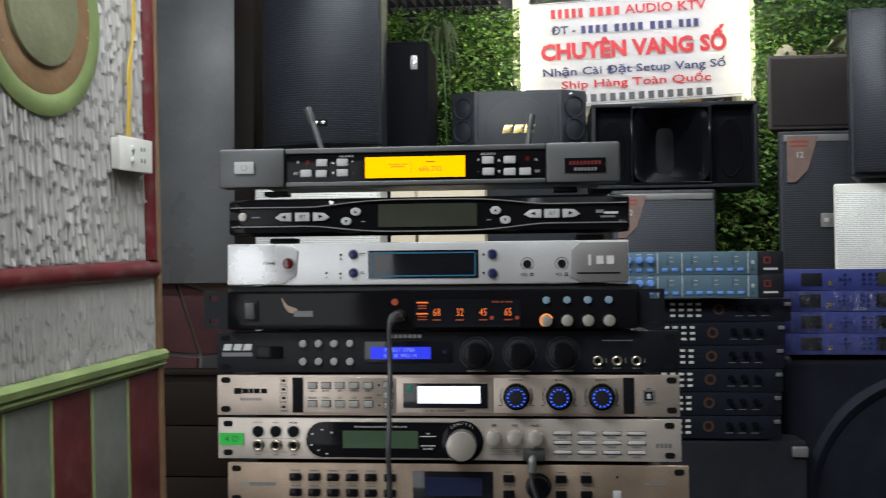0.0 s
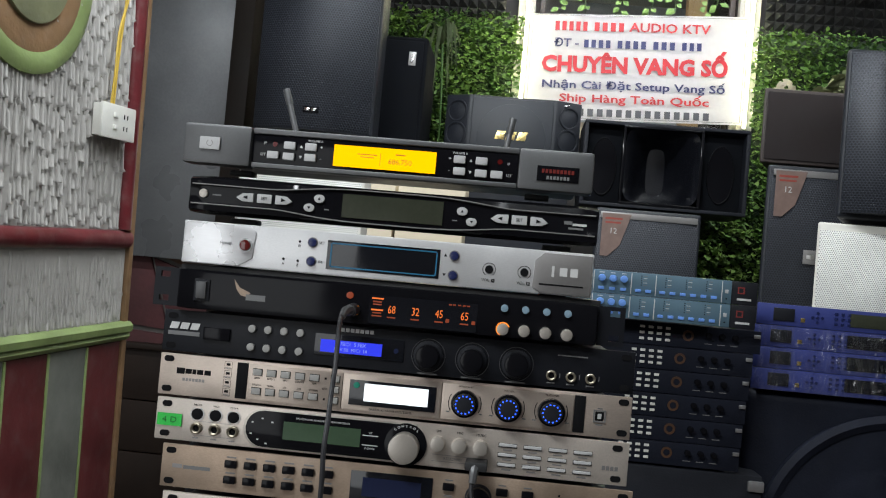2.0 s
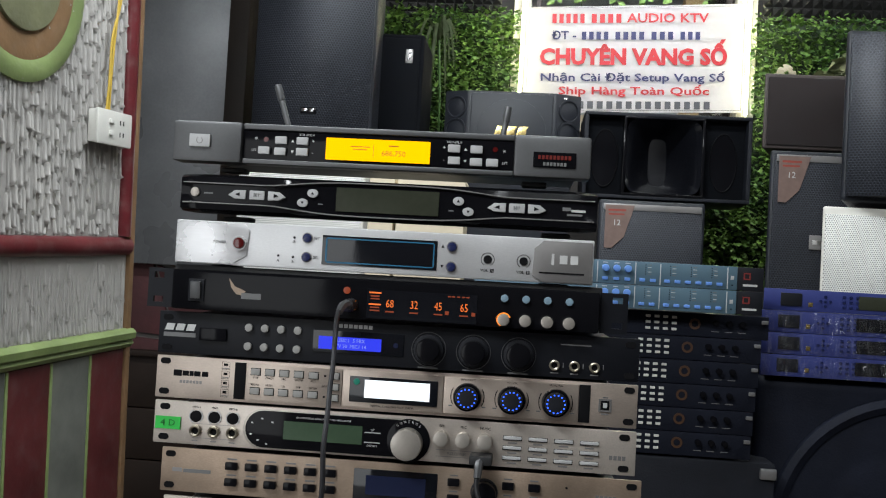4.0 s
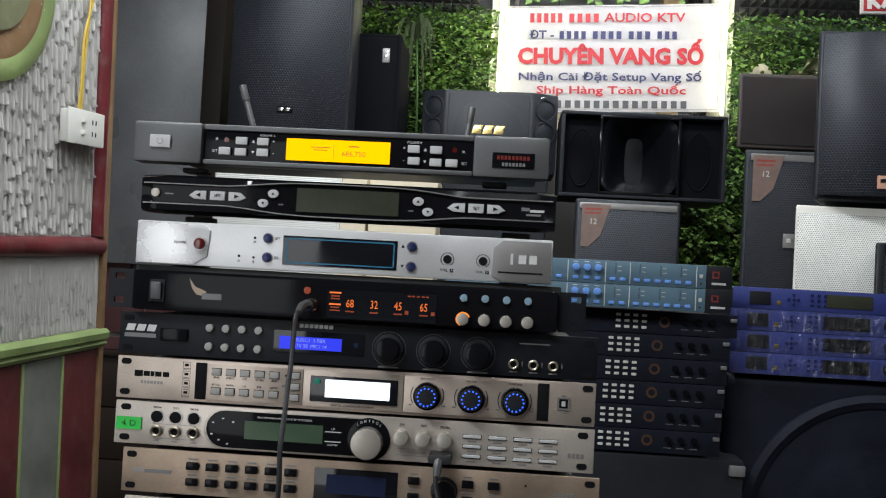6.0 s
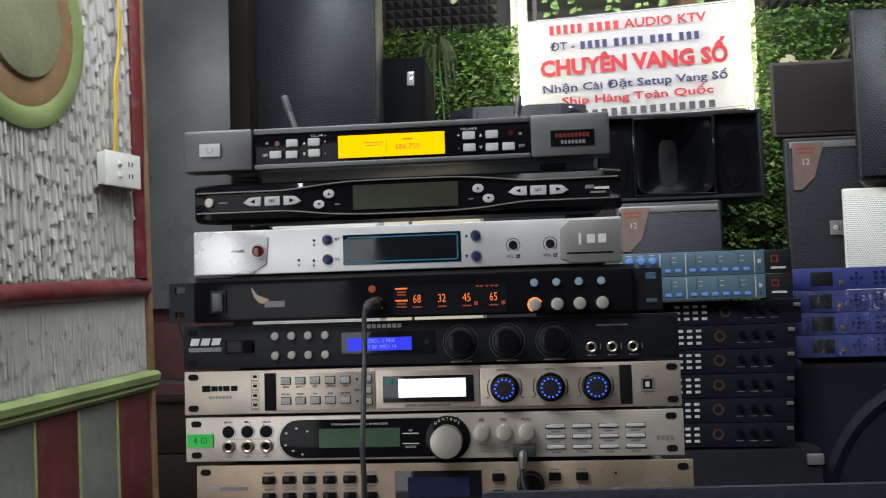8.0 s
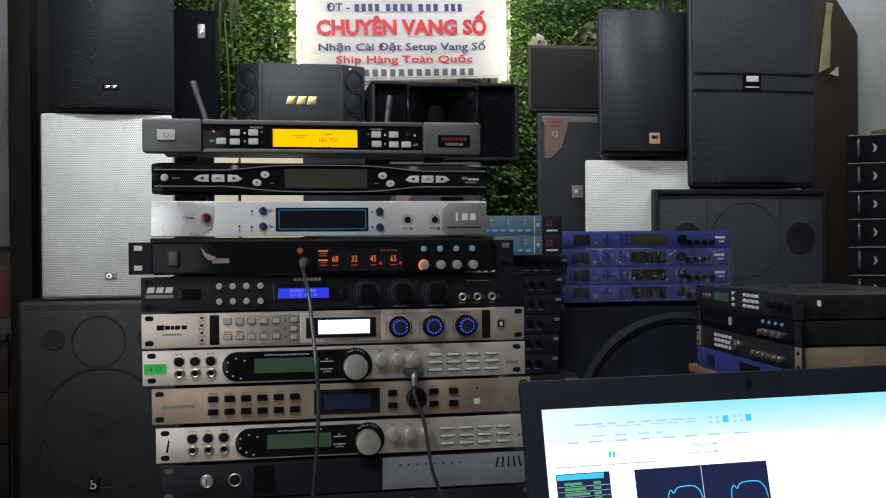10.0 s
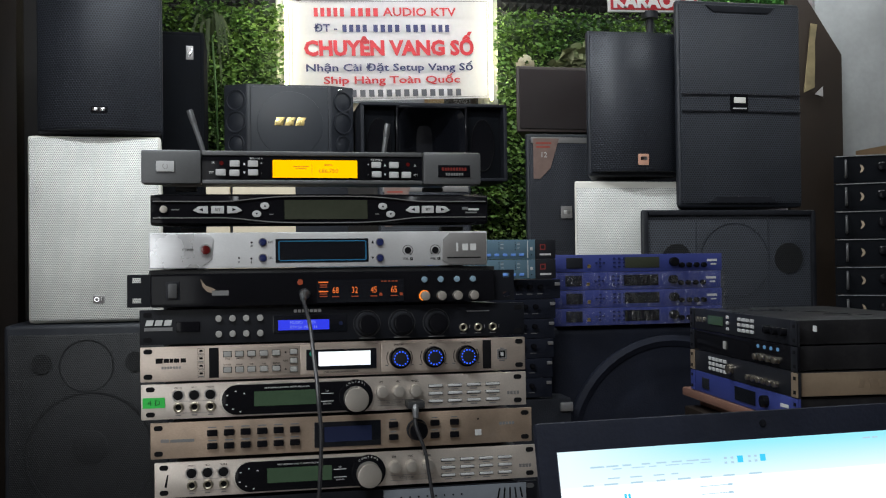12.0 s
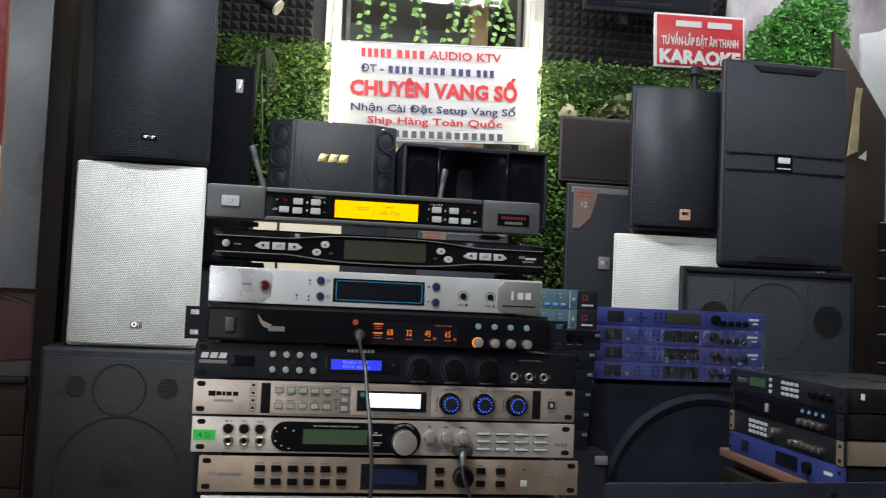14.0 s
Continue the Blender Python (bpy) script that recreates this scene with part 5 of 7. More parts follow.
for x, t in ((0.0755, "EFFECT/EDIT"), (0.1190, "MIC VOL"), (0.1620, "MUSIC VOL")):
    u.text(t, x, 0.9948, 0.0019, PRINT_DARK, Y6)
    u.disc("knob_skirt", x, 0.9782, 0.0138, 0.008, BLACK_GLOSS, Y6, 36, 0.002, "black knob skirt")
    u.disc("knob", x, 0.9782, 0.0108, 0.006, BLACK, Y6 - 0.008, 36, 0.001)
    for s0 in (150, -30):
        u.ring("scale_arc", x, 0.9782, 0.0168, 0.0160, 0.0003, PRINT_DARK, Y6, 12, s0, s0 + 60)
    for j in range(14):
        a = 2 * math.pi * j / 14
        u.box("led", x + 0.0086 * math.cos(a), 0.9782 + 0.0086 * math.sin(a), 0.0014, 0.0014, 0.0006, BLUE_LED, Y6 - 0.0138, 0.0004)
    for dx in (-0.0165, 0.0165):
        u.bar(x + dx, 0.9688, 0.0036, 0.0012, PRINT_GREY, Y6)
u.ring("usb_frame", 0.2100, 0.9785, 0.0088, 0.0066, 0.0012, GREY_LEGEND, 0, 4, 45, 405)
u.box("usb_port", 0.2100, 0.9785, 0.0086, 0.0090, 0.0008, PRINT_DARK, 0, 0.0003)
u.box("usb_tongue", 0.2100, 0.9785, 0.0038, 0.0050, 0.0012, BUTTON_WHITE, -0.0004, 0.0003)
u.bar(0.2100, 0.9860, 0.005, 0.0012, PRINT_GREY)
u.bar(0.2100, 0.9700, 0.007, 0.0014, PRINT_GREY)


# 7 and 9: two alike silver processors
def silver_processor(x0, z0, label, tag):
    dx, dz = x0 + 0.2405, z0 - 0.9118
    u = Unit("karaoke_processor", x0, x0 + 0.4826, z0, z0 + 0.0430, label, "audio processor", mat=SILVER_PAINT, depth=0.24, group="alike silver processors")

    def X(x):
        return x + dx

    def Z(z):
        return z + dz

    u.slots(X(-0.2295), X(0.2305), Z(0.9183), Z(0.9486))
    for i, x in enumerate((-0.1970, -0.1780, -0.1590)):
        u.ring("combo_ring", X(x), Z(0.9405), 0.0072, 0.0062, 0.001, STEEL, 0, 28, -70, 70)
        u.ring("combo_ring", X(x), Z(0.9405), 0.0072, 0.0062, 0.001, STEEL, 0, 28, 110, 250)
        u.disc("mic_hole", X(x), Z(0.9405), 0.0058, 0.001, PRINT_DARK, 0, 24, 0.0002)
        u.text(("MIC1/A", "MIC2", "MIC3/B")[i], X(x), Z(0.9498), 0.0020)
        u.jack(X(x) + 0.0004, Z(0.9262), 0.0060)
        u.bar(X(x), Z(0.9162), 0.006, 0.0012, GREY_LEGEND)
    for z in (0.9332, 0.9190):
        u.span("jack_line", X(-0.2000), X(-0.1560), Z(z - 0.0002), Z(z + 0.0002), 0.0003, GREY_LEGEND, 0, 0)
    u.plate("window_bezel", rounded(X(-0.1480), X(0.030), Z(0.9128), Z(0.9524), True, False), 0.0012, KNOB_SILVER, 0, 0.0004)
    u.plate("window", rounded(X(-0.1455), X(0.030), Z(0.9142), Z(0.9510), True, False), 0.0018, BLACK_GLOSS, 0, 0.0004, "glossy black window")
    u.span("display", X(-0.1062), X(-0.0268), Z(0.9240), Z(0.9422), 0.0005, LCD_GREEN, -0.0018, 0, "unlit green display")
    u.text("PROFESSIONAL KARAOKE SYSTEM PROCESSOR", X(-0.066), Z(0.9462), 0.0019, PRINT_LIGHT, -0.0018)
    for t, z, zl in (("UP", 0.9392, 0.9365), ("DOWN", 0.9235, 0.9268)):
        u.text(t, X(-0.0165), Z(z), 0.0022, PRINT_LIGHT, -0.0018)
        u.bar(X(-0.0165), Z(zl), 0.016, 0.0009, PRINT_LIGHT, -0.0018)
    for x, z in ((-0.1385, 0.9385), (-0.1285, 0.9430), (-0.1395, 0.9270), (-0.1320, 0.9215), (-0.1230, 0.9180), (-0.1180, 0.9400)):
        u.bar(X(x), Z(z), 0.0022, 0.0014, PRINT_LIGHT, -0.0018)
    u.disc("knob_well", X(0.0195), Z(0.9312), 0.0215, 0.0025, BLACK_GLOSS, 0, 40, 0.0006, "black knob surround")
    for i, ch in enumerate("CONTROL"):
        a = radians(128 - i * 12.5)
        me = text_mesh(ch, 0.0026, PRINT_LIGHT, 0.0001)
        piece("lettering", me, u.root, u.at(X(0.0195 + 0.0185 * math.cos(a)), Z(0.9312 + 0.0185 * math.sin(a)), -0.0028), rot=(0, -(math.degrees(a) - 90), 0))
    u.disc("main_knob", X(0.0190), Z(0.9292), 0.0152, 0.017, KNOB_SILVER, -0.002, 40, 0.0016, "large satin rotary knob")
    for x, t in ((0.0520, "EFF"), (0.0735, "MIC"), (0.0950, "MUSIC")):
        u.disc("knob", X(x), Z(0.9362), 0.0074, 0.012, KNOB_SILVER, 0, 32, 0.0012, "satin rotary knob")
        u.text(t, X(x), Z(0.9478), 0.0026)
    u.ring("port_line", X(0.0750), Z(0.9212), 0.001, 0.0006, 0.0003, GREY_LEGEND)
    for z in (0.9180, 0.9245):
        u.span("port_line", X(0.0470), X(0.1030), Z(z - 0.0002), Z(z + 0.0002), 0.0003, GREY_LEGEND, 0, 0)
    u.text("RS232/WIFI", X(0.0680), Z(0.9212), 0.0028, GREY_LEGEND)
    for k, z in enumerate((0.9405, 0.9308, 0.9210)):
        for i in range(4):
            x = 0.1220 + 0.0250 * i
            u.box("bar_well", X(x), Z(z), 0.0188, 0.0044, 0.0003, PRINT_DARK, 0, 0.0002)
            u.box("bar_button", X(x), Z(z + 0.0003), 0.0178, 0.0032, 0.0020, BUTTON_WHITE, 0, 0.0008)
            u.bar(X(x), Z(z - 0.0046), 0.009, 0.0014, GREY_LEGEND)
    for i in range(4):
        u.bar(X(0.2180 + 0.0042 * i), Z(0.9282), 0.0032, 0.0042, GREY_LEGEND)
    if tag:
        lab = u.span("price_label", X(-0.2385), X(-0.2125), Z(0.9262), Z(0.9388), 0.0005, GREEN_LABEL, -0.001, 0, "bright green handwritten sticker")
        u.text("4 D", X(-0.2252), Z(0.9325), 0.0064, pm("dark_green_ink", (0.005, 0.10, 0.02), 0.6), -0.0016, -0.02, 1.15)
    else:
        u.plate("hand_mark", [(X(-0.2290), Z(0.9250)), (X(-0.2262), Z(0.9250)), (X(-0.2240), Z(0.9400)), (X(-0.2258), Z(0.9400))], 0.0003, PRINT_DARK, 0, 0)
    return u


silver_processor(-0.2405, 0.9118, "silver karaoke processor with a green sticker and a cable plugged in", True)
silver_processor(-0.2255, 0.8165, "silver karaoke processor without a sticker, low in the stack", False)

# 8: bronze processor
u = Unit("karaoke_processor", -0.2300, 0.2490, 0.8640, 0.9078, "bronze aluminium karaoke processor with black buttons and an unlit display", "audio processor", mat=BRONZE, depth=0.24)
u.slots(-0.2205, 0.2395, 0.8705, 0.9015)
u.bar(-0.2130, 0.8860, 0.010, 0.004, GREY_LEGEND)
u.bar(-0.1925, 0.8855, 0.028, 0.0036, PRINT_GREY)
for k, z in enumerate((0.8935, 0.8775)):
    for i in range(6):
        x = -0.1570 + 0.0200 * i
        u.box("push_button", x, z, 0.0125, 0.0078, 0.004, BLACK_GLOSS, 0, 0.0012, "black push button")
        u.bar(x, z + 0.0066, 0.010, 0.0015, PRINT_GREY)
u.span("display_window", -0.0330, 0.0505, 0.8690, 0.9005, 0.0012, LCD_BLACK, 0, 0.001)
u.span("display", -0.0205, 0.0390, 0.8755, 0.8945, 0.0004, LCD_NAVY, -0.0012, 0, "unlit navy display")
for x in (0.0665, 0.1200, 0.1455):
    for z in (0.8938, 0.8780):
        u.box("push_button", x, z, 0.0118, 0.0076, 0.004, BLACK_GLOSS, 0, 0.0012, "black push button")
        u.bar(x, z + 0.0064, 0.008, 0.0013, PRINT_GREY)
u.disc("knob_skirt", 0.0970, 0.8860, 0.0135, 0.003, BLACK, 0, 32, 0.001)
u.disc("knob", 0.0970, 0.8860, 0.0118, 0.014, BLACK_GLOSS, -0.002, 32, 0.0015, "black rotary knob")
u.box("usb_port", 0.1770, 0.8785, 0.0086, 0.0076, 0.001, BUTTON_WHITE, 0, 0.0005)
u.disc("led_hole", 0.1770, 0.8960, 0.0012, 0.0006, PRINT_DARK, 0, 12, 0)
for i in range(5):
    u.bar(0.2070 + 0.0042 * i, 0.8890, 0.0032, 0.0036, PRINT_GREY)

# 10: black unit with a key switch and a grey plate
u = Unit("power_sequencer", -0.2195, 0.2555, 0.7690, 0.8125, "black rack unit with a key switch and a grey plate", "rack unit", mat=PANEL_BLACK, depth=0.24)
u.slots(-0.2105, 0.2455, 0.7755, 0.8065, GREY_BODY)
for x in (-0.1650, -0.1310):
    u.ring("switch_collar", x, 0.7925, 0.0082, 0.0060, 0.003, STEEL, bulge=0.001)
    u.disc("switch_core", x, 0.7925, 0.0060, 0.004, KNOB_SILVER if x < -0.15 else PRINT_DARK, 0, 24, 0.001)
u.bar(-0.1650, 0.7925, 0.0010, 0.008, PRINT_DARK, -0.004)
u.span("power_socket", -0.1100, -0.0820, 0.7745, 0.8090, 0.002, BLACK_GLOSS, 0, 0.001)
u.plate("grey_plate", [(0.0530, 0.7705), (0.2400, 0.7705), (0.2400, 0.8110), (0.0530, 0.8110)], 0.002, pm("grey_steel_plate", (0.2, 0.22, 0.25), 0.45, 0.4, 0.1), 0, 0.0006, "blue-grey steel plate")
for i in range(8):
    u.disc("screw_hole", 0.0755 + 0.0112 * i, 0.8010, 0.0012, 0.0006, PRINT_DARK, -0.002, 10, 0)
for i in range(5):
    u.box("vent_mark", 0.2030 + 0.0075 * i, 0.7990, 0.0022, 0.014, 0.0004, PRINT_DARK, -0.002, 0.0002, rot=(0, 12 - 6 * i, 0))
for i in range(2):
    u = Unit("rack_amplifier", -0.2300, 0.2526, 0.6800 + 0.0445 * i, 0.7225 + 0.0445 * i, "plain black rack unit at the bottom of the stack", "rack unit", mat=BLACK, depth=0.24, group="plain black units")
    u.slots(-0.2205, 0.2430, 0.6865 + 0.0445 * i, 0.7160 + 0.0445 * i, GREY_BODY)
    for j in range(6):
        u.bar(-0.06 + 0.03 * j, 0.712 + 0.0445 * i, 0.004, 0.003, PRINT_LIGHT)
st = thing("equipment_stand", (0.01, 0.13, 0), "black low stand carrying the stack of rack units", "stand")
piece("top", box_mesh((0.60, 0.42, 0.03), 0.004, BLACK_MATT), st, (0, 0, 0.6645))
for sx in (-1, 1):
    for sy in (-1, 1):
        piece("leg", box_mesh((0.04, 0.04, 0.6495), 0.003, BLACK_MATT), st, (sx * 0.27, sy * 0.18, 0.32475))

# cables with plugs
CABLE = pm("black_cable", (0.020, 0.020, 0.023), 0.38, 0, 0.15, 30, 200, 0.05)
for nm, plug, pts in (("a", (-0.044, -0.020, 1.0620), [(-0.0475, -0.036, 1.0615), (-0.0475, -0.062, 1.0530), (-0.043, -0.090, 1.031), (-0.041, -0.102, 1.012), (-0.040, -0.115, 0.993), (-0.038, -0.130, 0.970), (-0.037, -0.144, 0.944), (-0.035, -0.150, 0.911), (-0.037, -0.150, 0.86), (-0.042, -0.145, 0.80), (-0.05, -0.14, 0.70), (-0.10, -0.18, 0.40), (-0.2, -0.3, 0.01)]),
                      ("b", (0.0925, -0.008, 0.9205), [(0.0910, -0.026, 0.9140), (0.0905, -0.032, 0.895), (0.1010, -0.034, 0.865), (0.1060, -0.034, 0.835), (0.1120, -0.034, 0.80), (0.125, -0.034, 0.765), (0.15, -0.05, 0.70), (0.2, -0.15, 0.40), (0.25, -0.3, 0.01)])):
    cb = thing("microphone_cable", (0, 0, 0), "black microphone cable plugged into the front and hanging down" if nm == "a" else "black data cable plugged in under the knobs and hanging down", "cable", "cables on the stack")
    piece("cord", tube_mesh(pts, 0.0023, CABLE), cb)
    if nm == "a":
        piece("plug", disc_mesh(0.0062, 0.020, RUBBER, 20, 0.002), cb, (plug[0], -0.022, plug[2]), "black jack plug")
        piece("plug_boot", tube_mesh([(-0.0445, -0.030, 1.0620), (-0.0470, -0.040, 1.0610), (-0.0475, -0.056, 1.0555)], (0.0058, 0.0032), GREY_BODY), cb)
    else:
        piece("plug", box_mesh((0.022, 0.026, 0.009), 0.002, RUBBER), cb, (plug[0], -0.013, plug[2]), "flat black plug")
        piece("plug_boot", tube_mesh([(0.0915, -0.022, 0.9195), (0.0910, -0.026, 0.9150), (0.0905, -0.030, 0.905)], (0.0052, 0.0036), GREY_BODY), cb)

# cream cartons on a narrow shelf behind the receivers
for x0, x1 in ((-0.205, -0.152), (-0.146, -0.004)):
    c = thing("carton", ((x0 + x1) / 2, 1.04, 0.80), "plain cream carton behind the stack of receivers", "box", "cartons behind the stack")
    piece("body", box_mesh((x1 - x0, 0.12, 0.50), 0.003, CREAM), c, (0, 0.06, 0.25))
sh = thing("shelf_unit", (-0.105, 1.10, 0), "narrow dark stand under the cream cartons", "shelf")
piece("board", box_mesh((0.21, 0.16, 0.03), 0.003, WOOD_DARK), sh, (0, 0, 0.7845))
for sx in (-1, 1):
    piece("side", box_mesh((0.025, 0.15, 0.7695), 0.003, WOOD_DARK), sh, (sx * 0.09, 0, 0.38475))

# ---- second stack: two steel-blue units over six black mixers ----
for k, z0 in enumerate((1.1025, 1.0585)):
    u = Unit("crossover_unit", 0.0330, 0.5160, z0, z0 + 0.0432, "steel-blue crossover unit with rows of blue knobs and buttons", "audio processor", 0.863, LIGHT_BLUE, 0.20, group="two steel-blue units")
    for xs in (0.2610, 0.3310, 0.3765, 0.4985):
        u.span("divider", xs - 0.0008, xs + 0.0008, z0 + 0.002, z0 + 0.041, 0.001, PRINT_LIGHT, 0, 0.0003)
    for i in range(3):
        x = 0.2755 + 0.0205 * i
        u.disc("knob", x, z0 + 0.0285, 0.0065, 0.012, SKY_BUTTON, 0, 22, 0.0015, "blue rotary knob")
        u.box("push_button", x, z0 + 0.0095, 0.0105, 0.0058, 0.003, SKY_BUTTON, 0, 0.0008)
        u.bar(x, z0 + 0.0388, 0.009, 0.0014, PRINT_LIGHT)
    for x in (0.3440, 0.3630, 0.3890, 0.4080, 0.4270, 0.4460, 0.4650, 0.4840, 0.2450, 0.2250):
        u.box("push_button", x, z0 + 0.0095, 0.0105, 0.0058, 0.003, SKY_BUTTON, 0, 0.0008)
    for x in (0.3535, 0.3985, 0.4365, 0.4740):
        for j in range(5):
            u.bar(x - 0.004, z0 + 0.0375 - 0.0042 * j, 0.0018, 0.0018, PRINT_DARK)
            u.bar(x + 0.003, z0 + 0.0375 - 0.0042 * j, 0.007, 0.0012, PRINT_LIGHT if j % 2 else PRINT_GREY)
    u.box("port", 0.5070, z0 + 0.0225, 0.0062, 0.0070, 0.001, BUTTON_WHITE, 0, 0.0004)
    u.disc("led", 0.5070, z0 + 0.0090, 0.0014, 0.0006, PRINT_DARK, 0, 10, 0)
    u.span("end_cap", 0.5170, 0.5640, z0, z0 + 0.043, 0.004, BLACK, 0.006, 0.001, "black end piece with a red mark")
    u.ring("red_mark", 0.5340, z0 + 0.0265, 0.0090, 0.0058, 0.0006, pm("red_print", (0.20, 0.02, 0.015), 0.5), 0.002, 4, 45, 405)
    u.bar(0.5400, z0 + 0.0100, 0.026, 0.0040, PRINT_LIGHT, 0.0018)
for k in range(6):
    z0 = 1.0120 - 0.0447 * k
    dx = (0.008, -0.004, -0.007, -0.010, -0.013, -0.015)[k]
    u = Unit("digital_mixer", 0.095 + dx, 0.5776 + dx, z0, z0 + 0.0435, "black digital mixer with a block of white keys and small knobs", "audio processor", 0.900, SUB_PAINT, 0.22, group="six black mixers")
    for i in range(4):
        for j in range(3):
            u.box("key", 0.3550 + dx + 0.0162 * i, z0 + 0.0340 - 0.0112 * j, 0.0094, 0.0050, 0.002, SOCKET_WHITE, 0, 0.0008)
    u.ring("orange_mark", 0.4420 + dx, z0 + 0.0235, 0.0105, 0.0062, 0.0006, pm("dull_orange_print", (0.07, 0.03, 0.012), 0.5), 0, 24)
    for i in range(3):
        u.disc("knob", 0.4800 + dx + 0.0245 * i, z0 + 0.0270, 0.0056, 0.012, BLACK_GLOSS, 0, 18, 0.001)
        u.bar(0.4800 + dx + 0.0245 * i, z0 + 0.0110, 0.014, 0.0014, PRINT_GREY)
    u.box("edge_clip", 0.5700 + dx, z0 + 0.0330, 0.012, 0.007, 0.004, STEEL, 0, 0.001)
bb = thing("flight_case", (0.36, 0.92, 0), "dark case carrying the second stack, its lid edge steel", "case")
piece("body", box_mesh((0.50, 0.30, 0.785), 0.008, BLACK_MATT), bb, (0, 0.13, 0.3925))
piece("corner", box_mesh((0.03, 0.03, 0.02), 0.003, STEEL), bb, (0.236, -0.012, 0.765))

# ---- four royal-blue units wrapped in film, on the subwoofer ----
FILM = bpy.data.materials.new("clear_film")
FILM.use_nodes = True
f = FILM.node_tree
gl, tr, mx = f.nodes.new("ShaderNodeBsdfGlossy"), f.nodes.new("ShaderNodeBsdfTransparent"), f.nodes.new("ShaderNodeMixShader")
gl.inputs["Roughness"].default_value = 0.2
mx.inputs[0].default_value = 0.13
f.links.new(tr.outputs[0], mx.inputs[1])
f.links.new(gl.outputs[0], mx.inputs[2])
f.links.new(mx.outputs[0], f.nodes["Material Output"].inputs[0])
for k in range(4):
    z0 = 0.9440 + 0.0420 * k
    dx = (0.0, 0.001, -0.001, 0.002)[k]
    u = Unit("effects_unit", 0.586 + dx, 1.012 + dx, z0, z0 + 0.0412, "royal-blue effects unit wrapped in clear crinkled film" if k < 3 else "royal-blue effects unit, unwrapped, on top of three others", "audio processor", 0.956, ROYAL_BLUE, 0.22, 0.004, 0.001, 0.40, "four royal-blue units")
    u.span("rocker_switch", 0.617 + dx, 0.657 + dx, z0 + 0.009, z0 + 0.034, 0.003, BLACK, 0, 0.001)
    u.box("socket", 0.6735 + dx, z0 + 0.0135, 0.0082, 0.0082, 0.001, GOLD, 0, 0.0005)
    for a, b in ((0, 0.009), (0, -0.009), (0.009, 0), (-0.009, 0), (0, 0)):
        u.disc("key", 0.7010 + dx + a, z0 + 0.0210 + b, 0.0028, 0.002, BUTTON_BLUE, 0, 12, 0.0005)
    for i in range(3):
        for j in range(3):
            u.box("key", 0.7360 + dx + 0.0125 * i, z0 + 0.0310 - 0.0098 * j, 0.0062, 0.0052, 0.002, BUTTON_BLUE, 0, 0.0006)
    u.span("display", 0.7620 + dx, 0.8500 + dx, z0 + 0.0085, z0 + 0.0345, 0.002, LCD_OFF if k == 3 else LCD_BLACK, 0, 0.001, "unlit display")
    u.disc("main_knob", 0.8860 + dx, z0 + 0.0220, 0.0110, 0.012, BLACK_GLOSS, 0, 24, 0.0015)
    for i in range(4):
        u.disc("knob", 0.9060 + dx + 0.0190 * i, z0 + 0.0140, 0.0062, 0.010, BLACK_GLOSS, 0, 18, 0.0012)
    u.bar(0.9860 + dx, z0 + 0.0250, 0.026, 0.0055, PRINT_LIGHT)
    u.bar(0.9900 + dx, z0 + 0.0155, 0.014, 0.0035, PRINT_LIGHT)
    if k < 3:
        bm = bmesh.new()
        NX, NZ = 96, 6
        rw = random.Random(20 + k)
        fold = [0.0050 * rw.random() for _ in range(NX + 1)]
        grid = [[bm.verts.new((-0.214 + 0.428 * i / NX, -0.0150 - fold[i] - 0.0012 * rw.random() - 0.0020 * math.sin(i * 0.9 + j * 0.4), 0.001 + 0.0392 * j / NZ)) for i in range(NX + 1)] for j in range(NZ + 1)]
        for j in range(NZ):
            for i in range(NX):
                bm.faces.new((grid[j][i], grid[j][i + 1], grid[j + 1][i + 1], grid[j + 1][i]))
        fl = part("film", bm, FILM, u.root, "crinkled clear film")
        fl.visible_shadow = False
        for q in fl.data.polygons:
            q.use_smooth = False

# ---- amplifiers at the far end ----
AMP = None
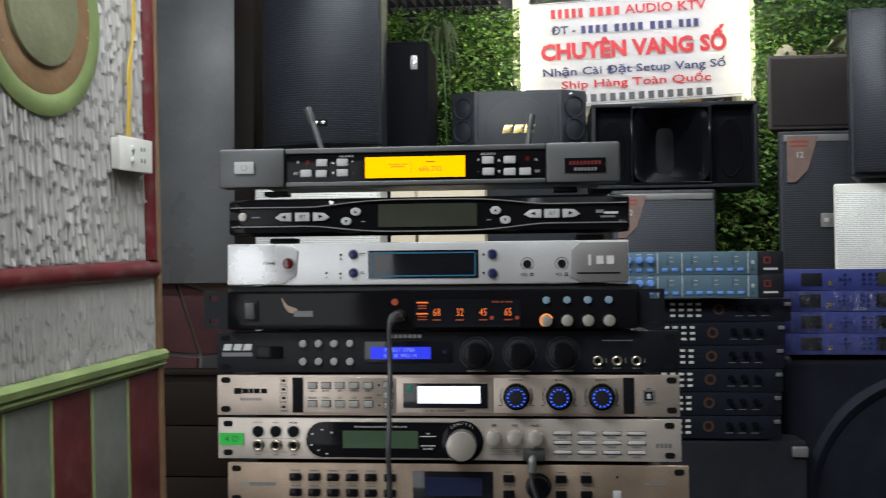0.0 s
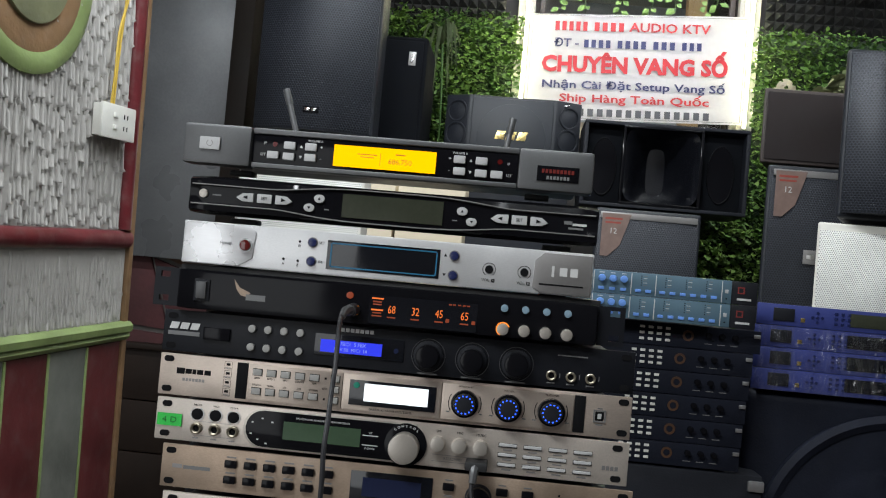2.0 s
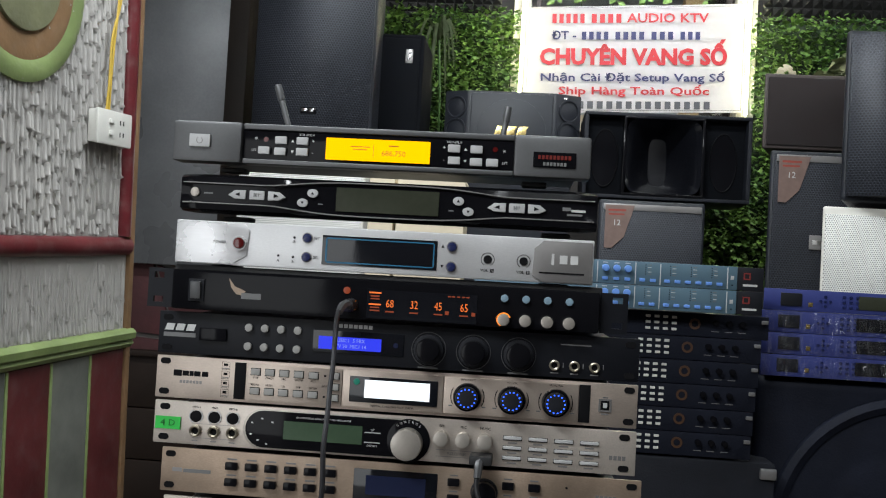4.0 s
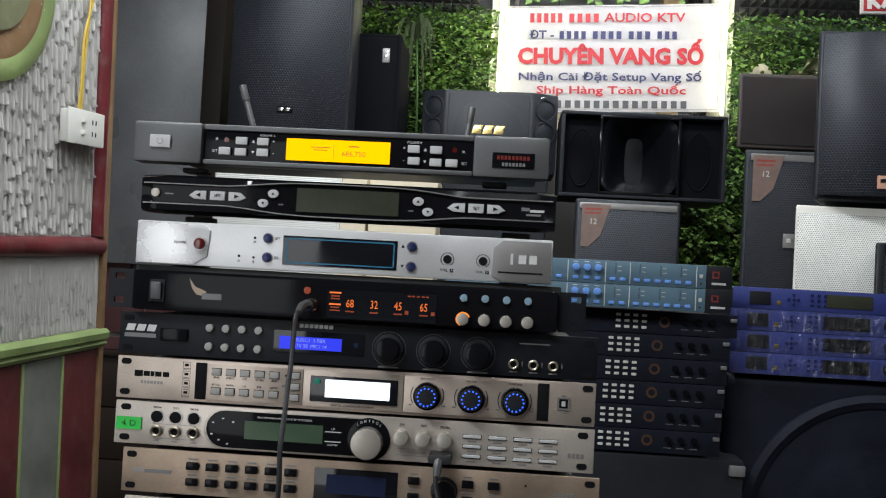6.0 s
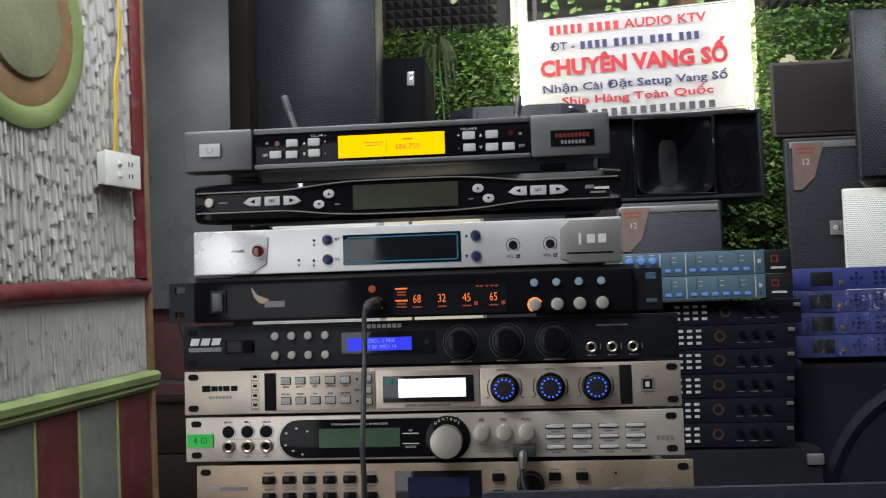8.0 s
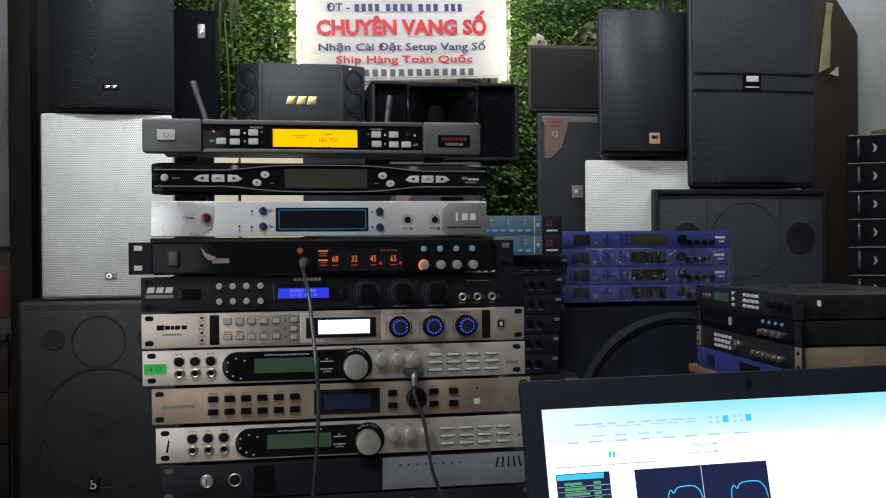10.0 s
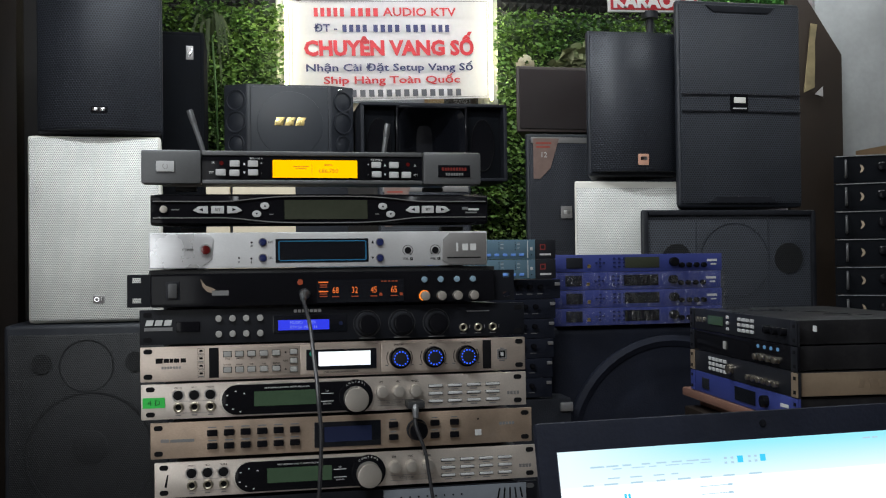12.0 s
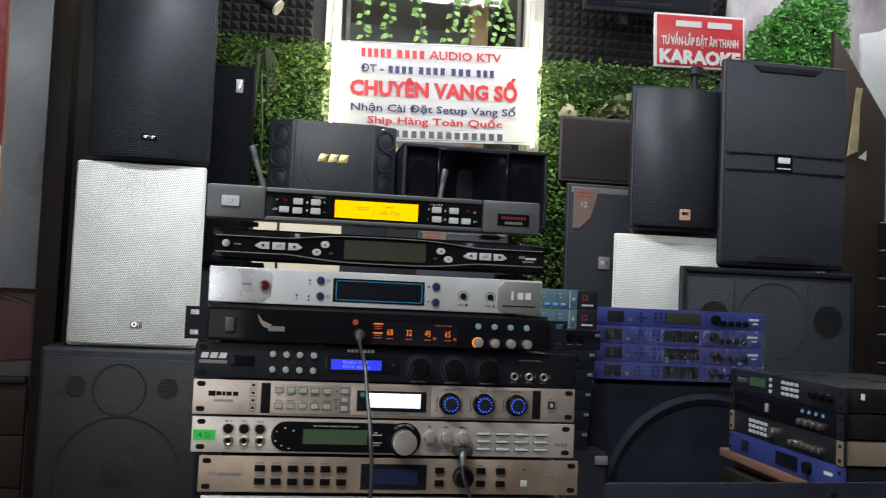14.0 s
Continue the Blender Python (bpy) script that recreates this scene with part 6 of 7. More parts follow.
for k in range(7):
    m = pose(1.945, 1.47, 0.800 + 0.0892 * k, 0, 0, -33)
    if AMP is None:
        AMP = thing("power_amplifier", m, "black two-unit power amplifier with front handles", "amplifier", "stack of amplifiers")
        piece("chassis", box_mesh((0.44, 0.36, 0.083), 0.002, CHASSIS), AMP, (0, 0.19, 0.044))
        piece("front_panel", box_mesh((0.4826, 0.006, 0.087), 0.002, DULL_BLACK), AMP, (0, 0.0, 0.044))
        piece("edge_lip", box_mesh((0.47, 0.006, 0.003), 0.001, GREY_BODY), AMP, (0, -0.004, 0.085))
        for x in (-0.205, 0.205):
            piece("handle", tube_mesh([(x, 0.0, 0.018), (x, -0.028, 0.020), (x, -0.034, 0.044), (x, -0.028, 0.068), (x, 0.0, 0.070)], 0.004, GREY_BODY), AMP, label="bent grey handle")
        for x in (-0.10, 0.10):
            piece("knob", disc_mesh(0.014, 0.016, BLACK_GLOSS, 24, 0.002), AMP, (x, -0.010, 0.050))
        piece("vent", box_mesh((0.14, 0.003, 0.05), 0.001, GRILLE_FINE), AMP, (0, -0.004, 0.044))
        # Tan crescent plate paints the glint beside the handle; no vent is here.
        piece("vent_slot", prism_mesh([(-0.004, -0.014), (0.004, -0.010), (0.009, 0.0), (0.004, 0.010), (-0.004, 0.014), (0.001, 0.0)], 0.002, ESCUTCHEON), AMP, (-0.160, -0.003, 0.044), "tan crescent painted for the handle's glint")
        piece("lamp", disc_mesh(0.006, 0.004, SOCKET_WHITE, 16, 0.001), AMP, (-0.060, -0.004, 0.052), "small white lamp")
    else:
        copy_thing(AMP, m)
c = thing("flight_case", (1.945, 1.47, 0, 0, 0, -33), "black case under the stack of amplifiers", "case")
piece("body", box_mesh((0.50, 0.42, 0.798), 0.008, BLACK_MATT), c, (0, 0.19, 0.399))

# ---- gear on a plank, turned sideways ----
A, B = Vector((0.837, 0.769, 0)), Vector((0.801, 0.2665, 0))
ux = (B - A).normalized()
uy = Vector((-ux.y, ux.x, 0))
SIDE = Matrix((ux, uy, (0, 0, 1))).transposed().to_4x4()


PILE = 0.016


def side_pose(z, along=0.0, back=0.0):
    p = (A + B) / 2 + ux * along + uy * back
    return Matrix.Translation((p.x, p.y, z + PILE)) @ SIDE


# Darker champagne knobs for the units on the plank.
KNOB_SATIN = pm("dark_champagne_knob", (0.33, 0.29, 0.24), 0.25, 0.9, 0.2, 40, 400, 0.1)
LID = pm("dusty_black_steel", (0.028, 0.028, 0.031), 0.30, 0.6, 0.3, 7, 200, 0.15, dust=0.05)


def side_unit(z, mat, ear, label, along=0.0, depth=0.30, back=0.0):
    r = thing("audio_processor", side_pose(z, along, back), label, "audio processor", "units on the plank")
    piece("front_panel", box_mesh((0.4826, 0.004, 0.0435), 0.0012, mat), r, (0, 0.002, 0.0222))
    piece("chassis", box_mesh((0.445, depth, 0.042), 0.002, LID), r, (0, 0.0045 + depth / 2, 0.0222), "black steel lid with a dusty sheen")
    for sx in (-1, 1):
        piece("rack_ear", box_mesh((0.022, 0.002, 0.042), 0.0008, ear), r, (sx * 0.229, -0.0012, 0.0222))
        for z_ in (0.010, 0.034):
            piece("rack_hole", box_mesh((0.009, 0.0006, 0.006), 0.0002, PRINT_DARK), r, (sx * 0.231, -0.0026, z_))
    return r


r = side_unit(0.9315, BLACK, BLACK, "black processor with a small green display and white keys")
piece("display", box_mesh((0.075, 0.001, 0.018), 0, LCD_GREEN), r, (-0.105, -0.001, 0.024), "dim green display")
for i in range(4):
    for j in range(3):
        piece("key", box_mesh((0.013, 0.003, 0.0062), 0.001, BUTTON_WHITE), r, (0.010 + 0.0185 * i, -0.001, 0.033 - 0.0105 * j))
for j in range(3):
    piece("key", box_mesh((0.010, 0.003, 0.0062), 0.001, BUTTON_WHITE), r, (-0.045, -0.001, 0.034 - 0.0115 * j))
for i in range(3):
    piece("jack", disc_mesh(0.0055, 0.004, BRASS, 16), r, (-0.200 + 0.016 * i, -0.001, 0.022))
    piece("knob", disc_mesh(0.0075, 0.012, BLACK_GLOSS, 20, 0.001), r, (0.135 + 0.030 * i, -0.005, 0.022))
piece("print_bar", box_mesh((0.012, 0.001, 0.010), 0, PRINT_LIGHT), r, (0.2425, 0.03, 0.030))
r = side_unit(0.8870, BLACK_GLOSS, BLACK, "black effects processor with pale blue lamps, on the plank")
for i in range(4):
    piece("lamp", disc_mesh(0.0034, 0.003, CYAN_LED, 16, 0.0006), r, (0.090 + 0.026 * i, -0.001, 0.033), "pale blue lamp")
    piece("knob", disc_mesh(0.0060, 0.012, KNOB_SATIN, 20, 0.001), r, (0.090 + 0.026 * i, -0.005, 0.014))
piece("switch", box_mesh((0.012, 0.003, 0.016), 0.001, BUTTON_GREY), r, (-0.06, -0.001, 0.022))
r = side_unit(0.8425, BLACK, ESCUTCHEON, "processor with gold ears, white keys and satin knobs, on the plank")
for i in range(5):
    for j in range(3):
        piece("key", box_mesh((0.012, 0.003, 0.0066), 0.001, BUTTON_WHITE), r, (-0.135 + 0.0185 * i, -0.001, 0.033 - 0.0105 * j))
piece("main_knob", disc_mesh(0.0105, 0.010, KNOB_SATIN, 28, 0.0015), r, (-0.030, -0.005, 0.022))
for i in range(6):
    piece("knob", disc_mesh(0.0056, 0.010, KNOB_SATIN, 20, 0.001), r, (0.055 + 0.022 * i, -0.005, 0.016))
sd = piece("side_plate", box_mesh((0.004, 0.26, 0.040), 0.001, ESCUTCHEON), r, (0.2285, 0.14, 0.0222), "gold-brown side plate with embossed marks")
for i in range(7):
    piece("emboss_mark", box_mesh((0.0014, 0.006 if i % 2 else 0.010, 0.015), 0.0006, ESCUTCHEON), sd, (0.0024, -0.02 + 0.018 * i, 0), rot=(12 if i % 3 else -10, 0, 0))
r = side_unit(0.7980, ROYAL_BLUE, ROYAL_BLUE, "royal-blue effects unit at the bottom of the pile on the plank")
piece("display", box_mesh((0.090, 0.001, 0.026), 0, LCD_BLACK), r, (0.03, -0.001, 0.022))
piece("knob", disc_mesh(0.011, 0.012, BLACK_GLOSS, 24, 0.001), r, (0.12, -0.005, 0.024))
piece("print_bar", box_mesh((0.030, 0.0006, 0.006), 0, PRINT_LIGHT), r, (0.19, -0.0008, 0.026))
piece("rocker_switch", box_mesh((0.034, 0.003, 0.022), 0.001, BLACK), r, (-0.16, -0.001, 0.022))
for k, (z, al, bk, ln) in enumerate(((0.7790, -0.02, -0.008, 0.54), (0.7600, 0.01, 0.02, 0.54))):
    pl = thing("plank", side_pose(z, al, bk), "reddish-brown wooden plank under the pile of processors", "plank", "planks under the pile")
    piece("board", box_mesh((ln, 0.34, 0.018), 0.003, WOOD_RED), pl, (0, 0.175, 0.009))
tb = thing("side_table", side_pose(-PILE, 0.0, 0.16), "plain dark side table carrying the planks", "table")
piece("tabletop", box_mesh((0.52, 0.34, 0.03), 0.004, WOOD_DARK), tb, (0, 0, 0.7605))
for sx in (-1, 1):
    for sy in (-1, 1):
        piece("leg", box_mesh((0.04, 0.04, 0.7455), 0.003, WOOD_DARK), tb, (sx * 0.23, sy * 0.14, 0.37275))

# ---- laptop on a desk in front ----
LP = Matrix.Translation((0.087, -0.559, 0.984)) @ pose(0, 0, 0, 0, 0, 4.1)
lid = LP @ pose(0, 0, 0, -14, 0, 0)
LW, LH, K = 0.385, 0.262, 1.38
SCREEN = glow("white_screen", (0.88, 0.96, 1.0), 1.5)
SCREEN_NAVY = glow("navy_graph", (0.006, 0.012, 0.07), 1.0)
SCREEN_CYAN = glow("cyan_curve", (0.05, 0.6, 1.0), 1.2)
SCREEN_GREY = glow("grey_screen_marks", (0.50, 0.72, 0.86), 1.05)
base = thing("laptop", LP @ pose(LW / 2, -0.0634, -0.2542), "open black laptop with a bright editing window on screen", "laptop")
inv = base.matrix_world.inverted()
sc = piece("screen_lid", box_mesh((LW, 0.008, LH), 0.004, SUB_PAINT), base, label="navy black lid with a wide bezel")
sc.matrix_basis = inv @ lid @ pose(LW / 2, 0.004, -LH / 2)


def on_screen(name, x0, x1, z0, z1, mat, d=0.0004, y=0.0, label=""):
    return piece(name, box_mesh((K * (x1 - x0), d, K * (z1 - z0)), 0, mat), sc, (K * (x0 + x1) / 2 - LW / 2, -0.0041 - y - d / 2, K * (z0 + z1) / 2 + LH / 2), label)


on_screen("display", 0.0105, 0.2680, -0.1780, -0.0155, SCREEN, label="bright white display")
HAZE = bpy.data.materials.new("screen_toolbar_fade")
HAZE.use_nodes = True
nt = HAZE.node_tree
hp = nt.nodes["Principled BSDF"]
hs = nt.nodes.new("ShaderNodeSeparateXYZ")
nt.links.new(nt.nodes.new("ShaderNodeTexCoord").outputs["Generated"], hs.inputs[0])
fade = calc(nt, "MULTIPLY", ramp(nt, hs.outputs[2], 0.0, 0.9, 0.15, 1.0), ramp(nt, hs.outputs[0], 0.02, 0.35, 0.15, 1.0))
nt.links.new(blend(nt, fade, (0.86, 0.96, 1.0), (0.30, 0.80, 0.92)), hp.inputs["Emission Color"])
hp.inputs["Emission Strength"].default_value = 1.2
hp.inputs["Base Color"].default_value = (0.02, 0.02, 0.02, 1)
on_screen("toolbar", 0.0105, 0.2680, -0.0339, -0.0155, HAZE, 0.0002, 0.0004, "toolbar fading from cyan to white")
rk = random.Random(8)
for z, x0, x1, n, h in ((-0.0243, 0.0272, 0.1010, 8, 0.0008), (-0.0258, 0.040, 0.100, 6, 0.0005), (-0.0304, 0.036, 0.085, 4, 0.0006), (-0.0333, 0.020, 0.131, 8, 0.0008)):
    for i in range(n):
        x = x0 + (x1 - x0) * (i + 0.2 * rk.random()) / n
        on_screen("toolbar_mark", x, x + 0.004 + 0.004 * rk.random(), z - h / 2, z + h / 2, SCREEN_GREY, 0.0001, 0.0007)
for x in (0.1052, 0.1092, 0.1198, 0.1236):
    for z in (-0.0243, -0.0268):
        on_screen("toolbar_icon", x, x + 0.0018, z - 0.0006, z + 0.0006, SCREEN_GREY, 0.0001, 0.0007)
for x in (0.1133, 0.1272):
    on_screen("toolbar_icon", x, x + 0.0034, -0.0272, -0.0236, SCREEN_CYAN, 0.0001, 0.0007)
for x0, x1 in ((0.194, 0.199), (0.2005, 0.204)):
    on_screen("toolbar_mark", x0, x1, -0.0192, -0.0184, SCREEN_GREY, 0.0001, 0.0007)
for z in (-0.0381, -0.0421):
    on_screen("slider_line", 0.0891, 0.1083, z - 0.0002, z + 0.0002, SCREEN_GREY, 0.0001, 0.0004)
    on_screen("slider_knob", 0.1055, 0.1083, z - 0.0006, z + 0.0006, SCREEN_GREY, 0.0001, 0.0006)
for x in (0.0450, 0.0472):
    on_screen("toolbar_icon", x, x + 0.0014, -0.0417, -0.0387, SCREEN_CYAN, 0.0001, 0.0004)
for x0, x1 in ((0.0149, 0.0265), (0.029, 0.0409), (0.0441, 0.0553), (0.058, 0.071)):
    on_screen("tab_line", x0, x1, -0.0456, -0.0450, SCREEN_GREY, 0.0001, 0.0004)
on_screen("graph", 0.0584, 0.1359, -0.115, -0.0488, SCREEN_NAVY, 0.0002, 0.0004, "navy graph window")
on_screen("graph_line", 0.0965, 0.0969, -0.115, -0.0488, SCREEN_GREY, 0.0001, 0.0006)
CURVE = ((0, -0.070), (0.001, -0.0625), (0.0025, -0.0605), (0.004, -0.0622), (0.006, -0.0597), (0.010, -0.0590), (0.014, -0.0590), (0.017, -0.0597), (0.0195, -0.0625), (0.0207, -0.068))
for x0, wd in ((0.0753, 1.0), (0.1121, 1.07)):
    piece("curve", tube_mesh([(K * (x0 + a * wd) - LW / 2, -0.0048, K * b + LH / 2) for a, b in CURVE], 0.0004, SCREEN_CYAN, 5, 3), sc)
on_screen("list_panel", 0.0149, 0.0443, -0.095, -0.0486, SCREEN_NAVY, 0.0002, 0.0004)
on_screen("list_header", 0.0153, 0.0410, -0.0517, -0.0490, SCREEN_CYAN, 0.0001, 0.0006)
SCREEN_GREEN = glow("green_list_text", (0.12, 0.55, 0.25), 0.8)
for i in range(12):
    z = -0.0538 - 0.0026 * i
    on_screen("list_row", 0.0190, 0.0285 + 0.002 * (i % 3), z - 0.0007, z + 0.0007, SCREEN_GREEN, 0.0001, 0.0006)
    on_screen("list_row", 0.0350, 0.0390, z - 0.0007, z + 0.0007, SCREEN_GREEN, 0.0001, 0.0006)
    on_screen("list_rule", 0.0153, 0.0440, z - 0.0014, z - 0.0012, SCREEN_GREY, 0.0001, 0.0007)
piece("webcam", disc_mesh(0.0028, 0.001, LCD_BLACK, 16), sc, (-0.01, -0.0044, LH / 2 - 0.010))
piece("keyboard_base", box_mesh((LW, 0.255, 0.018), 0.004, BLACK), base, (0, -0.115, 0.002))
piece("keyboard", box_mesh((0.300, 0.100, 0.002), 0.0006, BLACK_GLOSS), base, (0, -0.070, 0.0120))
piece("touchpad", box_mesh((0.100, 0.060, 0.0015), 0.0006, GREY_BODY), base, (0, -0.170, 0.0118))
dk = thing("desk", (0.48, -0.72, 0), "plain dark wooden desk carrying the laptop", "desk")
piece("tabletop", box_mesh((1.00, 0.40, 0.03), 0.004, WOOD_DARK), dk, (0, 0.0, 0.7078))
for sx in (-1, 1):
    for sy in (-1, 1):
        piece("leg", box_mesh((0.045, 0.045, 0.6928), 0.003, WOOD_DARK), dk, (sx * 0.45, sy * 0.16, 0.3464))

# ---- banner and red shop sign ----
BANNER_WHITE = pm("white_banner_vinyl", (0.84, 0.82, 0.84), 0.5, 0, 0.03, 4, 60, 0.1)
BANNER_RED = pm("red_banner_print", (0.50, 0.012, 0.02), 0.5, 0, 0.05, 10, 60, 0)
BANNER_NAVY = pm("navy_banner_print", (0.018, 0.022, 0.11), 0.5, 0, 0.05, 10, 60, 0)
BANNER_GREY = pm("dark_grey_banner_print", (0.07, 0.07, 0.08), 0.5, 0, 0.05, 10, 60, 0)
SX0, SX1, SZ0, SZ1 = 0.085, 1.018, 1.852, 2.318
sgn = thing("banner", (0.55, 3.245, SZ0), "white vinyl banner with red and navy lettering over the window", "banner")
bm = bmesh.new()
NX, NZ = 24, 12
grid = [[bm.verts.new(((i / NX - 0.5) * (SX1 - SX0), 0.004 * math.sin(i * 0.7 + k * 0.5) * math.sin(k * 0.45) * 0.6, k / NZ * (SZ1 - SZ0) + (i / NX - 0.5) * (0.040 + 0.006 * k / NZ))) for i in range(NX + 1)] for k in range(NZ + 1)]
for k in range(NZ):
    for i in range(NX):
        bm.faces.new((grid[k][i], grid[k][i + 1], grid[k + 1][i + 1], grid[k + 1][i]))
bmesh.ops.solidify(bm, geom=bm.faces[:], thickness=0.003)
part("sheet", bm, BANNER_WHITE, sgn)
for k, z in ((0, 0.008), (1, 0.458)):
    piece("border_line", box_mesh((0.912, 0.001, 0.002), 0, GREY_LEGEND), sgn, (0, -0.006, z), rot=(0, -2.5, 0))
for x in (-0.457, 0.457):
    piece("border_line", box_mesh((0.002, 0.001, 0.450), 0, GREY_LEGEND), sgn, (x, -0.006, 0.233 + x * 0.044))


def sign_row(x, z, items):
    """Lettering, word by word, and bars of one line, from x to the right. An item is (text or number of bars, cap height, colour, width)."""
    for what, hgt, mat, width in items:
        if isinstance(what, str):
            fat = 0.022 if hgt < 0.06 else 0.06
            words = what.split()
            ends = [max(v.co.x for v in text_mesh(" ".join(words[:i + 1]), hgt, mat, 0.0008, fat, 1.0, "LEFT").vertices) for i in range(len(words))]
            k = width / ends[-1]
            for wd, end in zip(words, ends):
                me = text_mesh(wd, hgt, mat, 0.0008, fat, 1.0, "LEFT")
                w0 = max(v.co.x for v in me.vertices)
                me.transform(Matrix.Diagonal((k, 1, 1, 1)))
                px = x + (end - w0) * k
                piece("lettering", me, sgn, (px, -0.0065, z + px * RISE), rot=(0, -TILT, 0))
        else:
            for i in range(what):
                bw = width / what * 0.60
                px = x + width * (i + 0.5) / what
                piece("print_bar", box_mesh((bw, 0.001, hgt), 0.0, mat), sgn, (px, -0.0062, z + px * RISE), rot=(0, -TILT, 0))
        x += width + 0.018


TILT = 2.0
RISE = math.tan(radians(TILT))
sign_row(-0.365, 0.408, [(5, 0.040, BANNER_RED, 0.150), (4, 0.038, BANNER_RED, 0.140), ("AUDIO KTV", 0.040, BANNER_RED, 0.345)])
sign_row(-0.358, 0.333, [("ĐT -", 0.036, BANNER_NAVY, 0.105), (4, 0.034, BANNER_NAVY, 0.125), (4, 0.034, BANNER_NAVY, 0.135), (3, 0.034, BANNER_NAVY, 0.105), (3, 0.034, BANNER_NAVY, 0.095)])
sign_row(-0.405, 0.238, [("CHUYÊN VANG SỐ", 0.068, BANNER_RED, 0.795)])
sign_row(-0.400, 0.150, [("Nhận Cài Đặt Setup Vang Số", 0.034, BANNER_NAVY, 0.785)])
sign_row(-0.318, 0.092, [("Ship Hàng Toàn Quốc", 0.034, BANNER_RED, 0.640)])
sign_row(-0.240, 0.032, [(14, 0.032, BANNER_GREY, 0.575)])

SIGN_RED = pm("red_sign_acrylic", (0.40, 0.018, 0.025), 0.35, 0, 0.06, 10, 60, 0.03)
SIGN_WHITE = pm("white_sign_lettering", (0.55, 0.53, 0.52), 0.5, 0, 0.05, 10, 60, 0)
kar = thing("shop_sign", (1.575, 2.62, 1.90), "red rectangular shop sign with white lettering on a short stand", "sign", )
piece("board", box_mesh((0.405, 0.018, 0.232), 0.004, SIGN_WHITE), kar, (0, 0, 0.356), rot=(0, -1.5, 0))
piece("face", box_mesh((0.388, 0.006, 0.214), 0.002, SIGN_RED), kar, (0, -0.0085, 0.356), rot=(0, -1.5, 0))
piece("stand", disc_mesh(0.016, 0.24, BLACK, 16), kar, (-0.01, 0.012, 0.12), rot=(90, 0, 0))
piece("stand_collar", disc_mesh(0.036, 0.03, BLACK, 20), kar, (-0.01, 0.012, 0.23), rot=(90, 0, 0))
for txt, hgt, wdt, z, fat in (("TƯ VẤN-LẮP ĐẶT ÂM THANH", 0.036, 0.345, 0.352, 0.03), ("KARAOKE", 0.056, 0.365, 0.283, 0.07)):
    me = text_mesh(txt, hgt, SIGN_WHITE, 0.0008, fat)
    xs = [v.co.x for v in me.vertices]
    me.transform(Matrix.Diagonal((wdt / (max(xs) - min(xs)), 1, 1, 1)))
    piece("lettering", me, kar, (0, -0.0125, z), rot=(0, -1.5, 0))
for x, wdt in ((-0.055, 0.115), (0.085, 0.11)):
    piece("print_bar", box_mesh((wdt, 0.001, 0.026), 0.0, SIGN_WHITE), kar, (x, -0.0125, 0.428 + x * 0.026), rot=(0, -1.5, 0))
pil = thing("flight_case", (1.57, 2.63, 0), "tall black case carrying the red sign", "case")
piece("body", box_mesh((0.34, 0.30, 1.898), 0.008, BLACK_MATT), pil, (0, 0.05, 0.949))

# ---- greenery ----
HEDGE = leafy("boxwood_leaves", (0.022, 0.075, 0.014), (0.15, 0.26, 0.04))
IVY = leafy("ivy_leaves", (0.05, 0.15, 0.035), (0.14, 0.38, 0.08))
VINE = leafy("pale_vine_leaves", (0.06, 0.16, 0.03), (0.28, 0.42, 0.13))
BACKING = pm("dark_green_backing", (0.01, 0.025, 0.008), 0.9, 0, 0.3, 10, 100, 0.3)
STEM = pm("green_stem", (0.06, 0.13, 0.03), 0.6, 0, 0.2)


def add_leaf(V, F, p, d, up, l, w, fold):
    """A folded leaf of six points and four faces."""
    side = d.cross(up).normalized()
    nrm = side.cross(d).normalized()
    b = len(V)
    V += [p, p + d * l * 0.45 + side * w + nrm * fold, p + d * l * 0.5 - nrm * fold * 0.3, p + d * l * 0.45 - side * w + nrm * fold, p + d * l, p + d * l * 0.8 + side * w * 0.55 + nrm * fold * 0.7, p + d * l * 0.8 - side * w * 0.55 + nrm * fold * 0.7]
    F += [(b, b + 1, b + 2), (b, b + 2, b + 3), (b + 1, b + 5, b + 4, b + 2), (b + 2, b + 4, b + 6, b + 3)]


def foliage(x0, x1, z0, z1, y, depth, n, size, rnd, ragged=0.03, inside=None):
    V, F = [], []
    for _ in range(n):
        x, z = rnd.uniform(x0, x1), rnd.uniform(z0, z1 + ragged * (rnd.random() - 0.3))
        if inside and not inside(x, z):
            continue
        lump = noise.noise(Vector((x * 14, z * 14, 3.1)))
        p = Vector((x, y - depth * (0.35 + 0.5 * lump) - rnd.random() * 0.02, z))
        d = Vector((rnd.gauss(0, 0.7), -0.55 - rnd.random() * 0.4, rnd.gauss(-0.1, 0.7))).normalized()
        up = Vector((rnd.gauss(0, 0.4), -0.6, 1)).normalized()
        l = size * (0.65 + 0.7 * rnd.random())
        add_leaf(V, F, p, d, up, l, l * 0.46, l * 0.12)
    me = bpy.data.meshes.new("leaves")
    me.from_pydata([tuple(v) for v in V], [], F)
    for q in me.polygons:
        q.use_smooth = True
    return me


rnd = random.Random(11)
